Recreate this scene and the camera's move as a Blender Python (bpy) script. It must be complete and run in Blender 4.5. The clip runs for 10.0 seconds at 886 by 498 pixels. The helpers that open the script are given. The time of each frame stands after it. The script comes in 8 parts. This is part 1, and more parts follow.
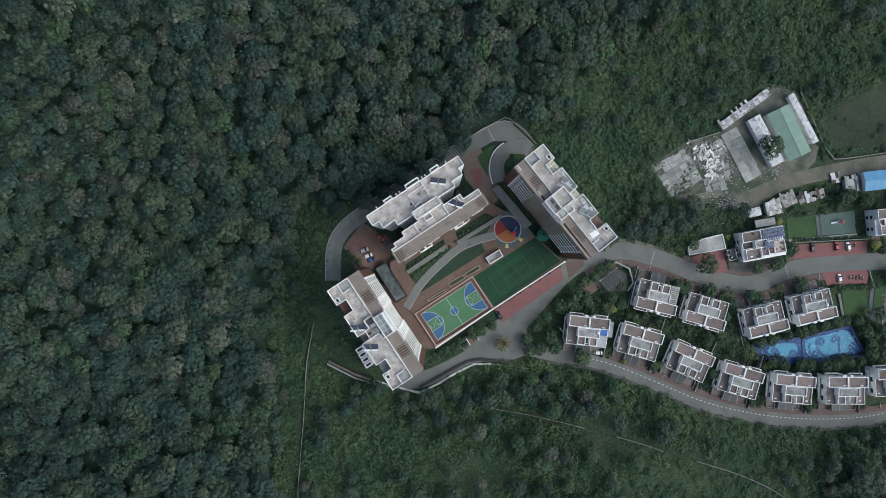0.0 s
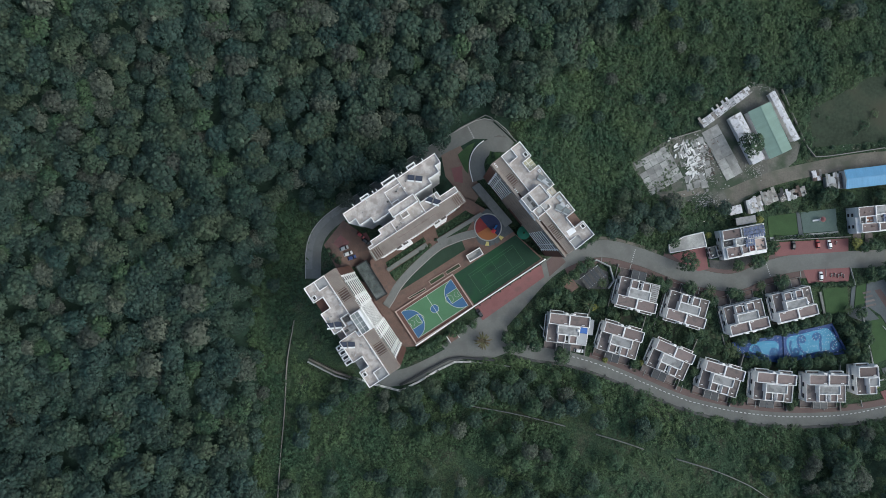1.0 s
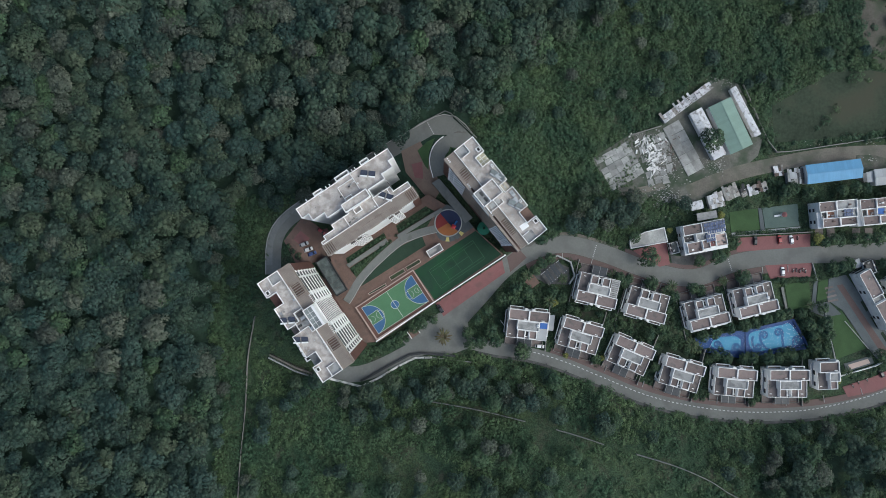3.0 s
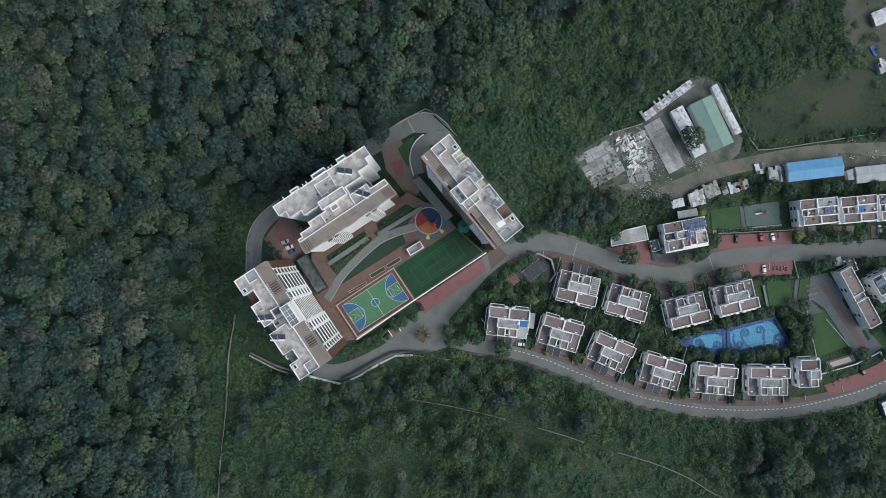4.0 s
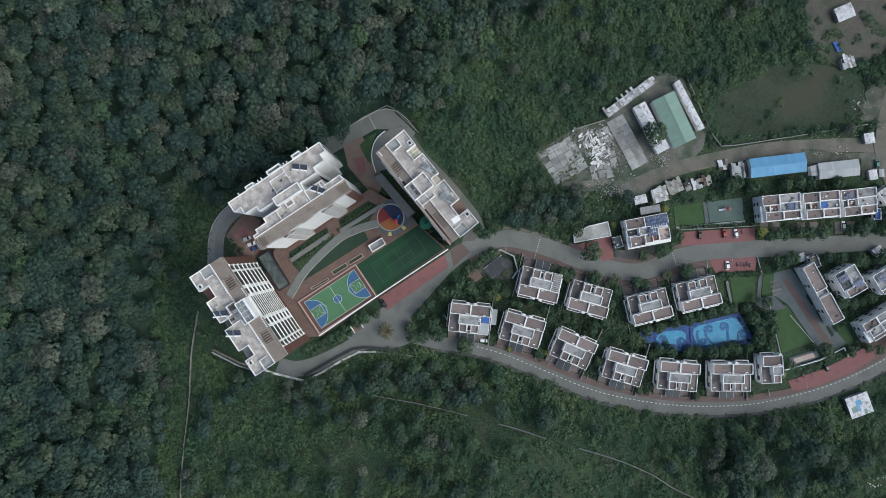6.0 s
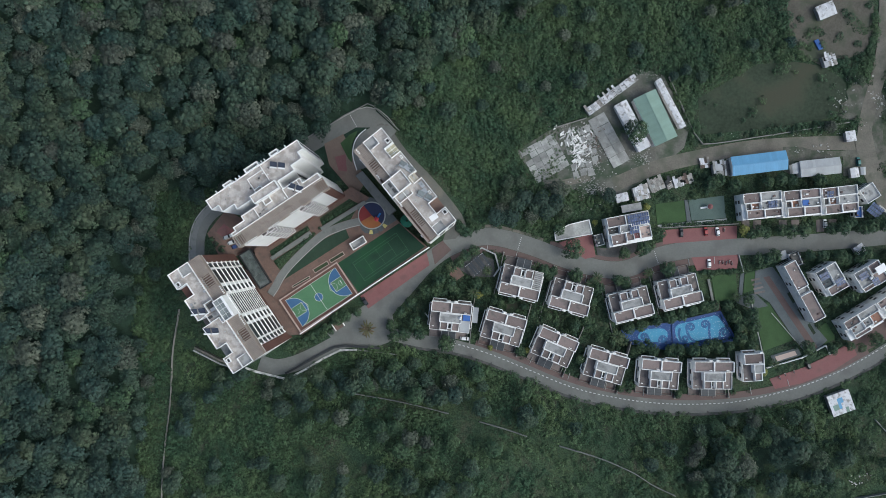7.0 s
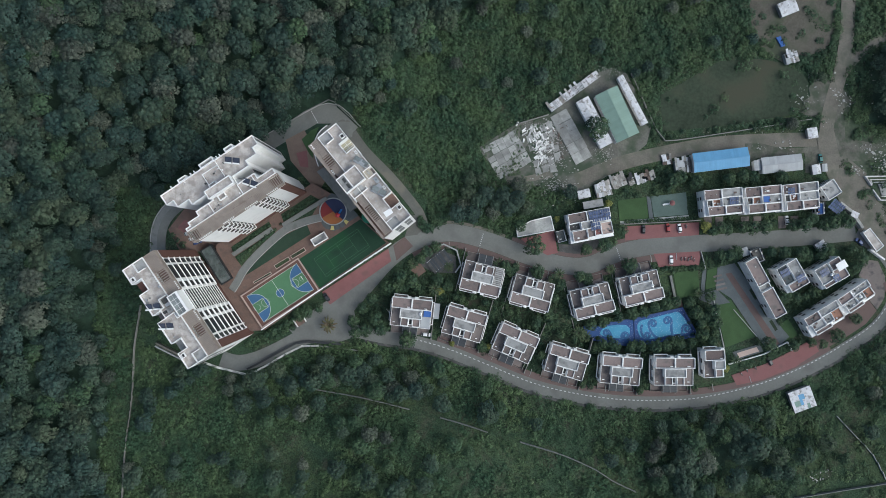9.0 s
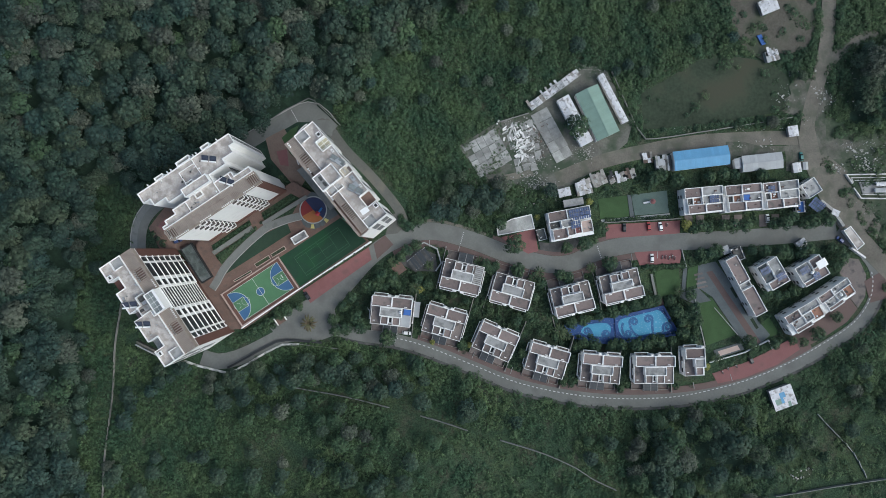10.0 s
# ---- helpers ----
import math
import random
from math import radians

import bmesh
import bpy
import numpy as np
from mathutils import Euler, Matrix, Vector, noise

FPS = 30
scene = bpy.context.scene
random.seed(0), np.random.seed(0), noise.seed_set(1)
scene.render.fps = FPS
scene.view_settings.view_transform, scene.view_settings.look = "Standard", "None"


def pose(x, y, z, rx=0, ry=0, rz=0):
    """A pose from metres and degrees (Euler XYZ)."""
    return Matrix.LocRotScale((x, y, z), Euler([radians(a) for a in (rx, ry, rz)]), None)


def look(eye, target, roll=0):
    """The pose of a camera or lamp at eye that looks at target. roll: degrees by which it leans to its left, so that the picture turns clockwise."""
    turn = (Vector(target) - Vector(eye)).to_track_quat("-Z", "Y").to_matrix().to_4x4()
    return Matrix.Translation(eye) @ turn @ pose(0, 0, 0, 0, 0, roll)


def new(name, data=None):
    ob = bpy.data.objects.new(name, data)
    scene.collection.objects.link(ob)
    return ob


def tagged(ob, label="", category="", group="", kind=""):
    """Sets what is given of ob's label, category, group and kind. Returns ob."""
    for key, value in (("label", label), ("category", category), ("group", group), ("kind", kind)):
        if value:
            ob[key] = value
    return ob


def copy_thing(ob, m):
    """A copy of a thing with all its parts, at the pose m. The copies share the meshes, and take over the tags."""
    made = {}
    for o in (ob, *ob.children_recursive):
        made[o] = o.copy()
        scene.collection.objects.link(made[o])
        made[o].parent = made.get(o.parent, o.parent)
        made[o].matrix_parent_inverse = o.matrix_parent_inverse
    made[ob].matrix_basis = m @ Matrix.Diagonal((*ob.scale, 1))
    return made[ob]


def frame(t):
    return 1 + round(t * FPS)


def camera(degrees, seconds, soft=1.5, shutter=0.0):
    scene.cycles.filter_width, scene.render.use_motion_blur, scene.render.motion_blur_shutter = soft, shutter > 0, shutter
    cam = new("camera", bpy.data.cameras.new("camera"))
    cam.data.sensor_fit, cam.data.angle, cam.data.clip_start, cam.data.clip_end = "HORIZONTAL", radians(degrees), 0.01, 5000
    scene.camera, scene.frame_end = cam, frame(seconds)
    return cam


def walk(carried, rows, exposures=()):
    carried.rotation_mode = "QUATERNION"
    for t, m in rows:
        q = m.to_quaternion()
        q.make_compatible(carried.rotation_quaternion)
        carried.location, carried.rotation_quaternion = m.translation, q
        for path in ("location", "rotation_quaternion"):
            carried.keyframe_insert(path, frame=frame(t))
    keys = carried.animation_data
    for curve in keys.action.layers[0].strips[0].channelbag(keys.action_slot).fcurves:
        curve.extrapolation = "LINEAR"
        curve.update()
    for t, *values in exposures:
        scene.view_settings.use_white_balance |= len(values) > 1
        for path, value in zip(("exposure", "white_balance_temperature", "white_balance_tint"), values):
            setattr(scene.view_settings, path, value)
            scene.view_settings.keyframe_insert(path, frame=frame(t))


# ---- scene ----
cam = camera(65.0, 10.0, 0.72)
PATH = [
    (0, -2.05, 0.11, 316.19, 0.013, -0.312, 0.146),
    (0.5, 2.48, -0.18, 316.19, -0.005, -0.283, 0.095),
    (1, 7.08, -0.61, 316.21, -0.025, -0.260, 0.120),
    (1.5, 11.67, -1.00, 316.29, -0.038, -0.232, 0.145),
    (2, 16.20, -1.47, 316.30, -0.023, -0.215, 0.118),
    (2.5, 20.77, -2.01, 316.39, -0.021, -0.199, 0.064),
    (4, 34.68, -3.47, 316.64, -0.022, -0.086, 0.023),
    (4.5, 39.13, -3.94, 316.62, -0.004, -0.065, -0.008),
    (5, 43.59, -4.37, 316.63, -0.014, -0.068, -0.079),
    (5.5, 48.00, -4.77, 316.78, -0.001, -0.011, -0.061),
    (7, 60.96, -6.09, 317.03, 0.004, 0.040, -0.101),
    (7.5, 65.16, -6.54, 317.15, 0.004, 0.029, -0.081),
    (8, 69.36, -7.01, 317.22, -0.003, -0.014, -0.053),
    (8.5, 73.62, -7.41, 317.30, -0.006, -0.045, -0.039),
    (9, 78.08, -7.84, 317.41, -0.002, -0.022, -0.042),
    (9.5, 82.75, -8.26, 317.48, 0.001, 0.013, -0.049),
    (10, 87.43, -8.63, 317.59, 0.007, 0.048, -0.083),
]
walk(cam, [(t, pose(x, y, z, rx, ry, rz)) for t, x, y, z, rx, ry, rz in PATH],
     [(0.0, -0.08, 5340, 1), (10.0, -0.06, 5320, 1)])

# ---- light: a high overcast sky with a broad, weak sun ----
world = bpy.data.worlds.new("overcast_sky")
scene.world = world
world.use_nodes = True
wn = world.node_tree.nodes
sky = wn.new("ShaderNodeTexSky")
sky.sky_type, sky.sun_disc = "NISHITA", False
sky.sun_elevation, sky.sun_rotation = radians(47), radians(105)
sky.ozone_density, sky.air_density, sky.dust_density = 0.3, 1.0, 9.0
wn["Background"].inputs["Strength"].default_value = 0.135
world.node_tree.links.new(sky.outputs["Color"], wn["Background"].inputs["Color"])
sun = new("sun", bpy.data.lights.new("sun", "SUN"))
sun.data.energy, sun.data.angle, sun.data.color = 0.55, radians(90), (1.0, 0.985, 0.97)
sun.matrix_world = look((104, -28, 118), (0, 0, 0))

# ---- materials ----
def surface(name, base, rough=0.8, var=0.18, big=0.15, fine=2.5, bump=0.25, metal=0.0, stain=None, stain_size=0.35,
            stain_amount=0.5, lot=0.0, spec=0.3):
    """Matt surface with variation at two scales, optional blotches of a second colour and a spread from object to object."""
    m = bpy.data.materials.new(name)
    m.use_nodes = True
    n, l = m.node_tree.nodes, m.node_tree.links
    b = n["Principled BSDF"]
    b.inputs["Roughness"].default_value, b.inputs["Metallic"].default_value = rough, metal
    b.inputs["Specular IOR Level"].default_value = spec
    geo = n.new("ShaderNodeNewGeometry")

    def field(scale, detail=4.0):
        t = n.new("ShaderNodeTexNoise")
        t.inputs["Scale"].default_value, t.inputs["Detail"].default_value = scale, detail
        l.new(geo.outputs["Position"], t.inputs["Vector"])
        return t

    def mixed(a, c, f):
        x = n.new("ShaderNodeMix")
        x.data_type = "RGBA"
        for socket, v in ((x.inputs[0], f), (x.inputs[6], a), (x.inputs[7], c)):
            if hasattr(v, "is_output"):
                l.new(v, socket)
            else:
                socket.default_value = v
        return x.outputs[2]

    def scaled(k):
        return (min(1, base[0] * k), min(1, base[1] * k), min(1, base[2] * k), 1)

    coarse, grain = field(big), field(fine, 6.0)
    add = n.new("ShaderNodeMath")
    add.operation = "MULTIPLY_ADD"
    l.new(coarse.outputs["Fac"], add.inputs[0])
    add.inputs[1].default_value = 0.6
    half = n.new("ShaderNodeMath")
    half.operation = "MULTIPLY"
    l.new(grain.outputs["Fac"], half.inputs[0])
    half.inputs[1].default_value = 0.4
    l.new(half.outputs[0], add.inputs[2])
    spread = n.new("ShaderNodeMapRange")
    spread.inputs["From Min"].default_value, spread.inputs["From Max"].default_value = 0.3, 0.7
    l.new(add.outputs[0], spread.inputs["Value"])
    colour = mixed(scaled(1 - var), scaled(1 + var), spread.outputs["Result"])
    if stain:
        patch = field(stain_size, 5.0)
        gate = n.new("ShaderNodeMapRange")
        gate.inputs["From Min"].default_value, gate.inputs["From Max"].default_value = 0.62 - 0.2 * stain_amount, 0.72 - 0.1 * stain_amount
        l.new(patch.outputs["Fac"], gate.inputs["Value"])
        colour = mixed(colour, (*stain, 1), gate.outputs["Result"])
    if lot:
        info = n.new("ShaderNodeObjectInfo")
        hsv = n.new("ShaderNodeHueSaturation")
        amount = n.new("ShaderNodeMapRange")
        amount.inputs["To Min"].default_value, amount.inputs["To Max"].default_value = 1 - lot, 1 + lot
        l.new(info.outputs["Random"], amount.inputs["Value"])
        l.new(amount.outputs["Result"], hsv.inputs["Value"])
        l.new(colour, hsv.inputs["Color"])
        colour = hsv.outputs["Color"]
    l.new(colour, b.inputs["Base Color"])
    if bump:
        relief = n.new("ShaderNodeBump")
        relief.inputs["Strength"].default_value, relief.inputs["Distance"].default_value = bump, 0.05
        l.new(grain.outputs["Fac"], relief.inputs["Height"])
        l.new(relief.outputs["Normal"], b.inputs["Normal"])
    return m


def foliage(name, dark, light, blossom=None, size=0.11):
    """Leaves: colour drifts from tree to tree and from leaf to leaf."""
    m = bpy.data.materials.new(name)
    m.use_nodes = True
    n, l = m.node_tree.nodes, m.node_tree.links
    b = n["Principled BSDF"]
    b.inputs["Roughness"].default_value, b.inputs["Specular IOR Level"].default_value = 0.65, 0.25
    geo = n.new("ShaderNodeNewGeometry")
    drift = n.new("ShaderNodeTexNoise")
    drift.inputs["Scale"].default_value, drift.inputs["Detail"].default_value = size, 2.0
    l.new(geo.outputs["Position"], drift.inputs["Vector"])
    sharp = n.new("ShaderNodeMapRange")
    sharp.inputs["From Min"].default_value, sharp.inputs["From Max"].default_value = 0.35, 0.65
    l.new(drift.outputs["Fac"], sharp.inputs["Value"])
    tone = n.new("ShaderNodeMix")
    tone.data_type = "RGBA"
    tone.inputs[6].default_value, tone.inputs[7].default_value = (*dark, 1), (*light, 1)
    l.new(sharp.outputs["Result"], tone.inputs[0])
    hsv = n.new("ShaderNodeHueSaturation")
    each = n.new("ShaderNodeMapRange")
    each.inputs["To Min"].default_value, each.inputs["To Max"].default_value = 0.5, 1.5
    l.new(geo.outputs["Random Per Island"], each.inputs["Value"])
    l.new(each.outputs["Result"], hsv.inputs["Value"])
    l.new(tone.outputs[2], hsv.inputs["Color"])
    l.new(hsv.outputs["Color"], b.inputs["Base Color"])
    return m


def glassy(name, base, rough=0.08):
    m = surface(name, base, rough, 0.1, 0.5, 3.0, 0.0, spec=0.12)
    return m


def wild_ground(name, tones, rough=0.95):
    """Rough growth: four tones blended by noise from broad patches down to tufts, with relief."""
    m = bpy.data.materials.new(name)
    m.use_nodes = True
    n, l = m.node_tree.nodes, m.node_tree.links
    b = n["Principled BSDF"]
    b.inputs["Roughness"].default_value, b.inputs["Specular IOR Level"].default_value = rough, 0.15
    geo = n.new("ShaderNodeNewGeometry")
    colour = None
    for tone, (scale, detail, lo, hi) in zip(tones[1:], ((0.035, 5.0, 0.46, 0.60), (0.11, 6.0, 0.50, 0.66), (0.6, 6.0, 0.46, 0.66))):
        t = n.new("ShaderNodeTexNoise")
        t.inputs["Scale"].default_value, t.inputs["Detail"].default_value, t.inputs["Roughness"].default_value = scale, detail, 0.62
        l.new(geo.outputs["Position"], t.inputs["Vector"])
        gate = n.new("ShaderNodeMapRange")
        gate.inputs["From Min"].default_value, gate.inputs["From Max"].default_value = lo, hi
        l.new(t.outputs["Fac"], gate.inputs["Value"])
        x = n.new("ShaderNodeMix")
        x.data_type = "RGBA"
        l.new(gate.outputs["Result"], x.inputs[0])
        x.inputs[6].default_value, x.inputs[7].default_value = (*tones[0], 1), (*tone, 1)
        if colour:
            l.new(colour, x.inputs[6])
        colour = x.outputs[2]
    grain = n.new("ShaderNodeTexNoise")
    grain.inputs["Scale"].default_value, grain.inputs["Detail"].default_value = 1.6, 8.0
    l.new(geo.outputs["Position"], grain.inputs["Vector"])
    value = n.new("ShaderNodeMapRange")
    value.inputs["From Min"].default_value, value.inputs["From Max"].default_value = 0.32, 0.68
    value.inputs["To Min"].default_value, value.inputs["To Max"].default_value = 0.55, 1.45
    l.new(grain.outputs["Fac"], value.inputs["Value"])
    hsv = n.new("ShaderNodeHueSaturation")
    l.new(value.outputs["Result"], hsv.inputs["Value"])
    l.new(colour, hsv.inputs["Color"])
    l.new(hsv.outputs["Color"], b.inputs["Base Color"])
    relief = n.new("ShaderNodeBump")
    relief.inputs["Strength"].default_value, relief.inputs["Distance"].default_value = 0.8, 0.35
    l.new(grain.outputs["Fac"], relief.inputs["Height"])
    l.new(relief.outputs["Normal"], b.inputs["Normal"])
    return m


M_GROUND = wild_ground("scrub_grass", ((0.036, 0.060, 0.034), (0.052, 0.074, 0.037), (0.062, 0.066, 0.045), (0.030, 0.050, 0.030)))
M_GRASS = surface("lawn_grass", (0.048, 0.084, 0.034), 0.95, 0.25, 0.2, 3.0, 0.5)
# dark soil colour with the shade of the garden trees put into it
M_GARDEN = surface("shade_toned_garden_soil", (0.026, 0.040, 0.023), 0.95, 0.4, 0.2, 2.0, 0.6, stain=(0.045, 0.042, 0.032), stain_size=0.3)
M_TERRACE = surface("grey_brown_terrace", (0.165, 0.142, 0.133), 0.88, 0.18, 0.3, 2.2, 0.2, stain=(0.085, 0.08, 0.078), stain_size=0.3, lot=0.2)
M_ROAD = surface("worn_concrete_road", (0.148, 0.151, 0.141), 0.9, 0.16, 0.08, 1.2, 0.2, stain=(0.125, 0.126, 0.118), stain_size=0.12, stain_amount=0.5)
M_LANE = surface("dark_worn_lane", (0.105, 0.105, 0.095), 0.92, 0.2, 0.1, 1.2, 0.3, stain=(0.14, 0.13, 0.11), stain_size=0.12)
M_DIRT = surface("dirt_track", (0.145, 0.134, 0.113), 0.95, 0.3, 0.12, 1.4, 0.5, stain=(0.10, 0.105, 0.08), stain_size=0.16, stain_amount=0.6)
M_RED = surface("red_pavers", (0.122, 0.088, 0.081), 0.9, 0.2, 0.2, 2.2, 0.2, stain=(0.115, 0.085, 0.075), stain_size=0.2, lot=0.08)
M_REDCOURT = surface("red_parking_paint", (0.20, 0.094, 0.092), 0.85, 0.16, 0.2, 2.2, 0.15, stain=(0.165, 0.088, 0.084), stain_size=0.2)
M_BROWN = surface("terracotta_brown_paving", (0.152, 0.102, 0.083), 0.9, 0.2, 0.2, 2.0, 0.2, stain=(0.12, 0.088, 0.075))
M_PALE = surface("pale_stone_paving", (0.33, 0.34, 0.33), 0.9, 0.15, 0.2, 2.0, 0.2)
M_WHITE = surface("white_exterior_paint", (0.82, 0.815, 0.805), 0.75, 0.06, 0.12, 1.6, 0.1, stain=(0.75, 0.745, 0.735), stain_size=0.22, stain_amount=0.3)
M_CREAM = surface("weathered_white_paint", (0.76, 0.755, 0.74), 0.8, 0.1, 0.2, 1.6, 0.15, stain=(0.56, 0.55, 0.53), stain_size=0.3, stain_amount=0.4)
M_DECK = surface("stained_concrete_deck", (0.46, 0.425, 0.395), 0.9, 0.34, 0.3, 2.6, 0.25, stain=(0.31, 0.278, 0.252), stain_size=0.42, stain_amount=0.95)
M_TILE = surface("brown_terrace_tile", (0.18, 0.145, 0.136), 0.85, 0.18, 0.3, 2.2, 0.2, stain=(0.125, 0.11, 0.104), stain_size=0.3, lot=0.28)
M_GREYDECK = surface("grey_roof_screed", (0.31, 0.31, 0.305), 0.9, 0.14, 0.3, 2.2, 0.2, stain=(0.19, 0.19, 0.188), stain_size=0.35, stain_amount=0.7, lot=0.14)
M_LOUVRE = surface("grey_louvres", (0.16, 0.165, 0.17), 0.6, 0.2, 0.6, 3.0, 0.2)
M_TAN = surface("tan_pergola_paint", (0.29, 0.247, 0.212), 0.8, 0.14, 0.3, 2.0, 0.2, stain=(0.22, 0.18, 0.155))
M_MAROON = surface("maroon_brown_cladding", (0.125, 0.066, 0.053), 0.8, 0.16, 0.2, 1.6, 0.15)
M_GLASS = glassy("dark_window_glass", (0.022, 0.024, 0.026), 0.3)
M_GLASSROOF = surface("dusty_roof_glass", (0.22, 0.24, 0.235), 0.3, 0.4, 0.2, 2.0, 0.0, spec=0.5)
M_DARK = surface("dark_painted_metal", (0.03, 0.032, 0.034), 0.6, 0.2, 0.4, 3.0, 0.1)
M_COURT = surface("green_court_acrylic", (0.085, 0.178, 0.092), 0.8, 0.16, 0.15, 2.0, 0.05)
M_COURTBLUE = surface("blue_court_acrylic", (0.055, 0.125, 0.25), 0.8, 0.1, 0.15, 2.0, 0.05)
M_TURF = surface("dark_green_turf", (0.022, 0.051, 0.031), 0.95, 0.25, 0.12, 2.5, 0.3, stain=(0.022, 0.066, 0.03), stain_size=0.1)
M_LINE = surface("white_line_paint", (0.6, 0.62, 0.6), 0.8, 0.1, 0.5, 3.0, 0.0)
M_FAINT = surface("faded_line_paint", (0.06, 0.13, 0.07), 0.9, 0.1, 0.5, 3.0, 0.0)

# ---- building helpers ----
def thing(name, at, label, category, group="", kind=""):
    """An empty at a pose, to which the parts of one thing are parented."""
    e = new(name)
    e.empty_display_size = 0.5
    e.matrix_world = at
    return tagged(e, label, category, group, kind)


def part(name, bm, material, parent=None, label=""):
    me = bpy.data.meshes.new(name)
    bm.normal_update()
    bm.to_mesh(me)
    bm.free()
    me.materials.append(material)
    ob = new(name, me)
    ob.parent = parent
    if label:
        ob["label"] = label
    return ob


def box(bm, x0, x1, y0, y1, z0, z1):
    v = [bm.verts.new(p) for p in ((x0, y0, z0), (x1, y0, z0), (x1, y1, z0), (x0, y1, z0), (x0, y0, z1), (x1, y0, z1), (x1, y1, z1), (x0, y1, z1))]
    for f in ((3, 2, 1, 0), (4, 5, 6, 7), (0, 1, 5, 4), (1, 2, 6, 5), (2, 3, 7, 6), (3, 0, 4, 7)):
        bm.faces.new([v[i] for i in f])
    return bm


def boxes(*lots):
    bm = bmesh.new()
    for lot in lots:
        box(bm, *lot)
    return bm


def area2(pts):
    return sum(a[0] * b[1] - b[0] * a[1] for a, b in zip(pts, pts[1:] + pts[:1]))


def prism(pts, z0, z1, bm=None):
    """An upright prism on an outline."""
    bm = bm or bmesh.new()
    pts = list(pts) if area2(list(pts)) > 0 else list(pts)[::-1]
    low, top = [bm.verts.new((x, y, z0)) for x, y in pts], [bm.verts.new((x, y, z1)) for x, y in pts]
    bm.faces.new(top)
    bm.faces.new(low[::-1])
    for i in range(len(pts)):
        j = (i + 1) % len(pts)
        bm.faces.new((low[i], low[j], top[j], top[i]))
    return bm


def rail(pts, width, z0, z1, bm=None, closed=True, offset=0.0):
    """A wall of even width along an outline, mitred at the corners; offset moves it to the left of the way."""
    bm = bm or bmesh.new()
    pts = [Vector(p) for p in pts]
    if closed and area2([tuple(p) for p in pts]) < 0:
        pts = pts[::-1]
    n = len(pts)
    lanes = ([], [])
    for i, p in enumerate(pts):
        a = (p - pts[i - 1]).normalized() if closed or i else None
        b = (pts[(i + 1) % n] - p).normalized() if closed or i < n - 1 else None
        a, b = a or b, b or a
        na, nb = Vector((-a.y, a.x)), Vector((-b.y, b.x))
        m = (na + nb).normalized()
        m /= max(0.3, m.dot(na))
        for lane, d in zip(lanes, (offset - width / 2, offset + width / 2)):
            q = p + m * d
            lane.append((bm.verts.new((q.x, q.y, z0)), bm.verts.new((q.x, q.y, z1))))
    r, f = lanes
    for i in range(n if closed else n - 1):
        j = (i + 1) % n
        bm.faces.new((r[i][1], r[j][1], f[j][1], f[i][1]))
        bm.faces.new((r[i][0], r[j][0], r[j][1], r[i][1]))
        bm.faces.new((f[j][0], f[i][0], f[i][1], f[j][1]))
    if not closed:
        for i in (0, n - 1):
            bm.faces.new((r[i][0], r[i][1], f[i][1], f[i][0]))
    return bm


def step(v):
    v = min(1.0, max(0.0, v))
    return v * v * (3 - 2 * v)


def ground_height(x, y):
    """Lie of the land: a fall to the east, terraces round the towers, a hill to the north-west and a bank to the south."""
    east = -8 * step((x - 40) / 150)
    court = 6.5 * max(step((y - 12) / 40) * step((78 - x) / 30), step((-24 - x) / 16) * step((y + 45) / 30))
    hill = 10 * step((-x - 30 + 0.3 * y) / 70)
    north = 6 * step((y - 58) / 45) * step((60 - x) / 80)
    south = (6.5 + 6 * step(x / 80)) * (1 - 0.4 * step((x - 150) / 60)) * step((-y - 59 - (0.12 if x > 60 else 0.05) * abs(x - 60)) / 40)
    h = east + max(court, hill) + north + south
    # level basin for the pool
    u, v = 0.985 * (x - 169.5) + 0.17 * (y + 44.5), -0.17 * (x - 169.5) + 0.985 * (y + 44.5)
    k = step((31 - abs(u)) / 4) * step((11 - abs(v)) / 3.5)
    return h + (min(h, -9.0) - h) * k


def spline(pts, gap=3.0):
    """A smooth line through a few points of the plan."""
    pts = [Vector(p) for p in pts]
    pts = [2 * pts[0] - pts[1]] + pts + [2 * pts[-1] - pts[-2]]
    line = []
    for a, b, c, d in zip(pts, pts[1:], pts[2:], pts[3:]):
        k = max(1, int((c - b).length / gap))
        for i in range(k):
            t = i / k
            line.append(0.5 * (2 * b + (c - a) * t + (2 * a - 5 * b + 4 * c - d) * t * t + (3 * b - a - 3 * c + d) * t ** 3))
    return line + [pts[-2]]


def side_line(line, d):
    """A line drawn beside another, d to its left."""
    made = []
    for i, p in enumerate(line):
        w = (line[min(i + 1, len(line) - 1)] - line[max(i - 1, 0)]).normalized()
        made.append(p + Vector((-w.y, w.x)) * d)
    return made


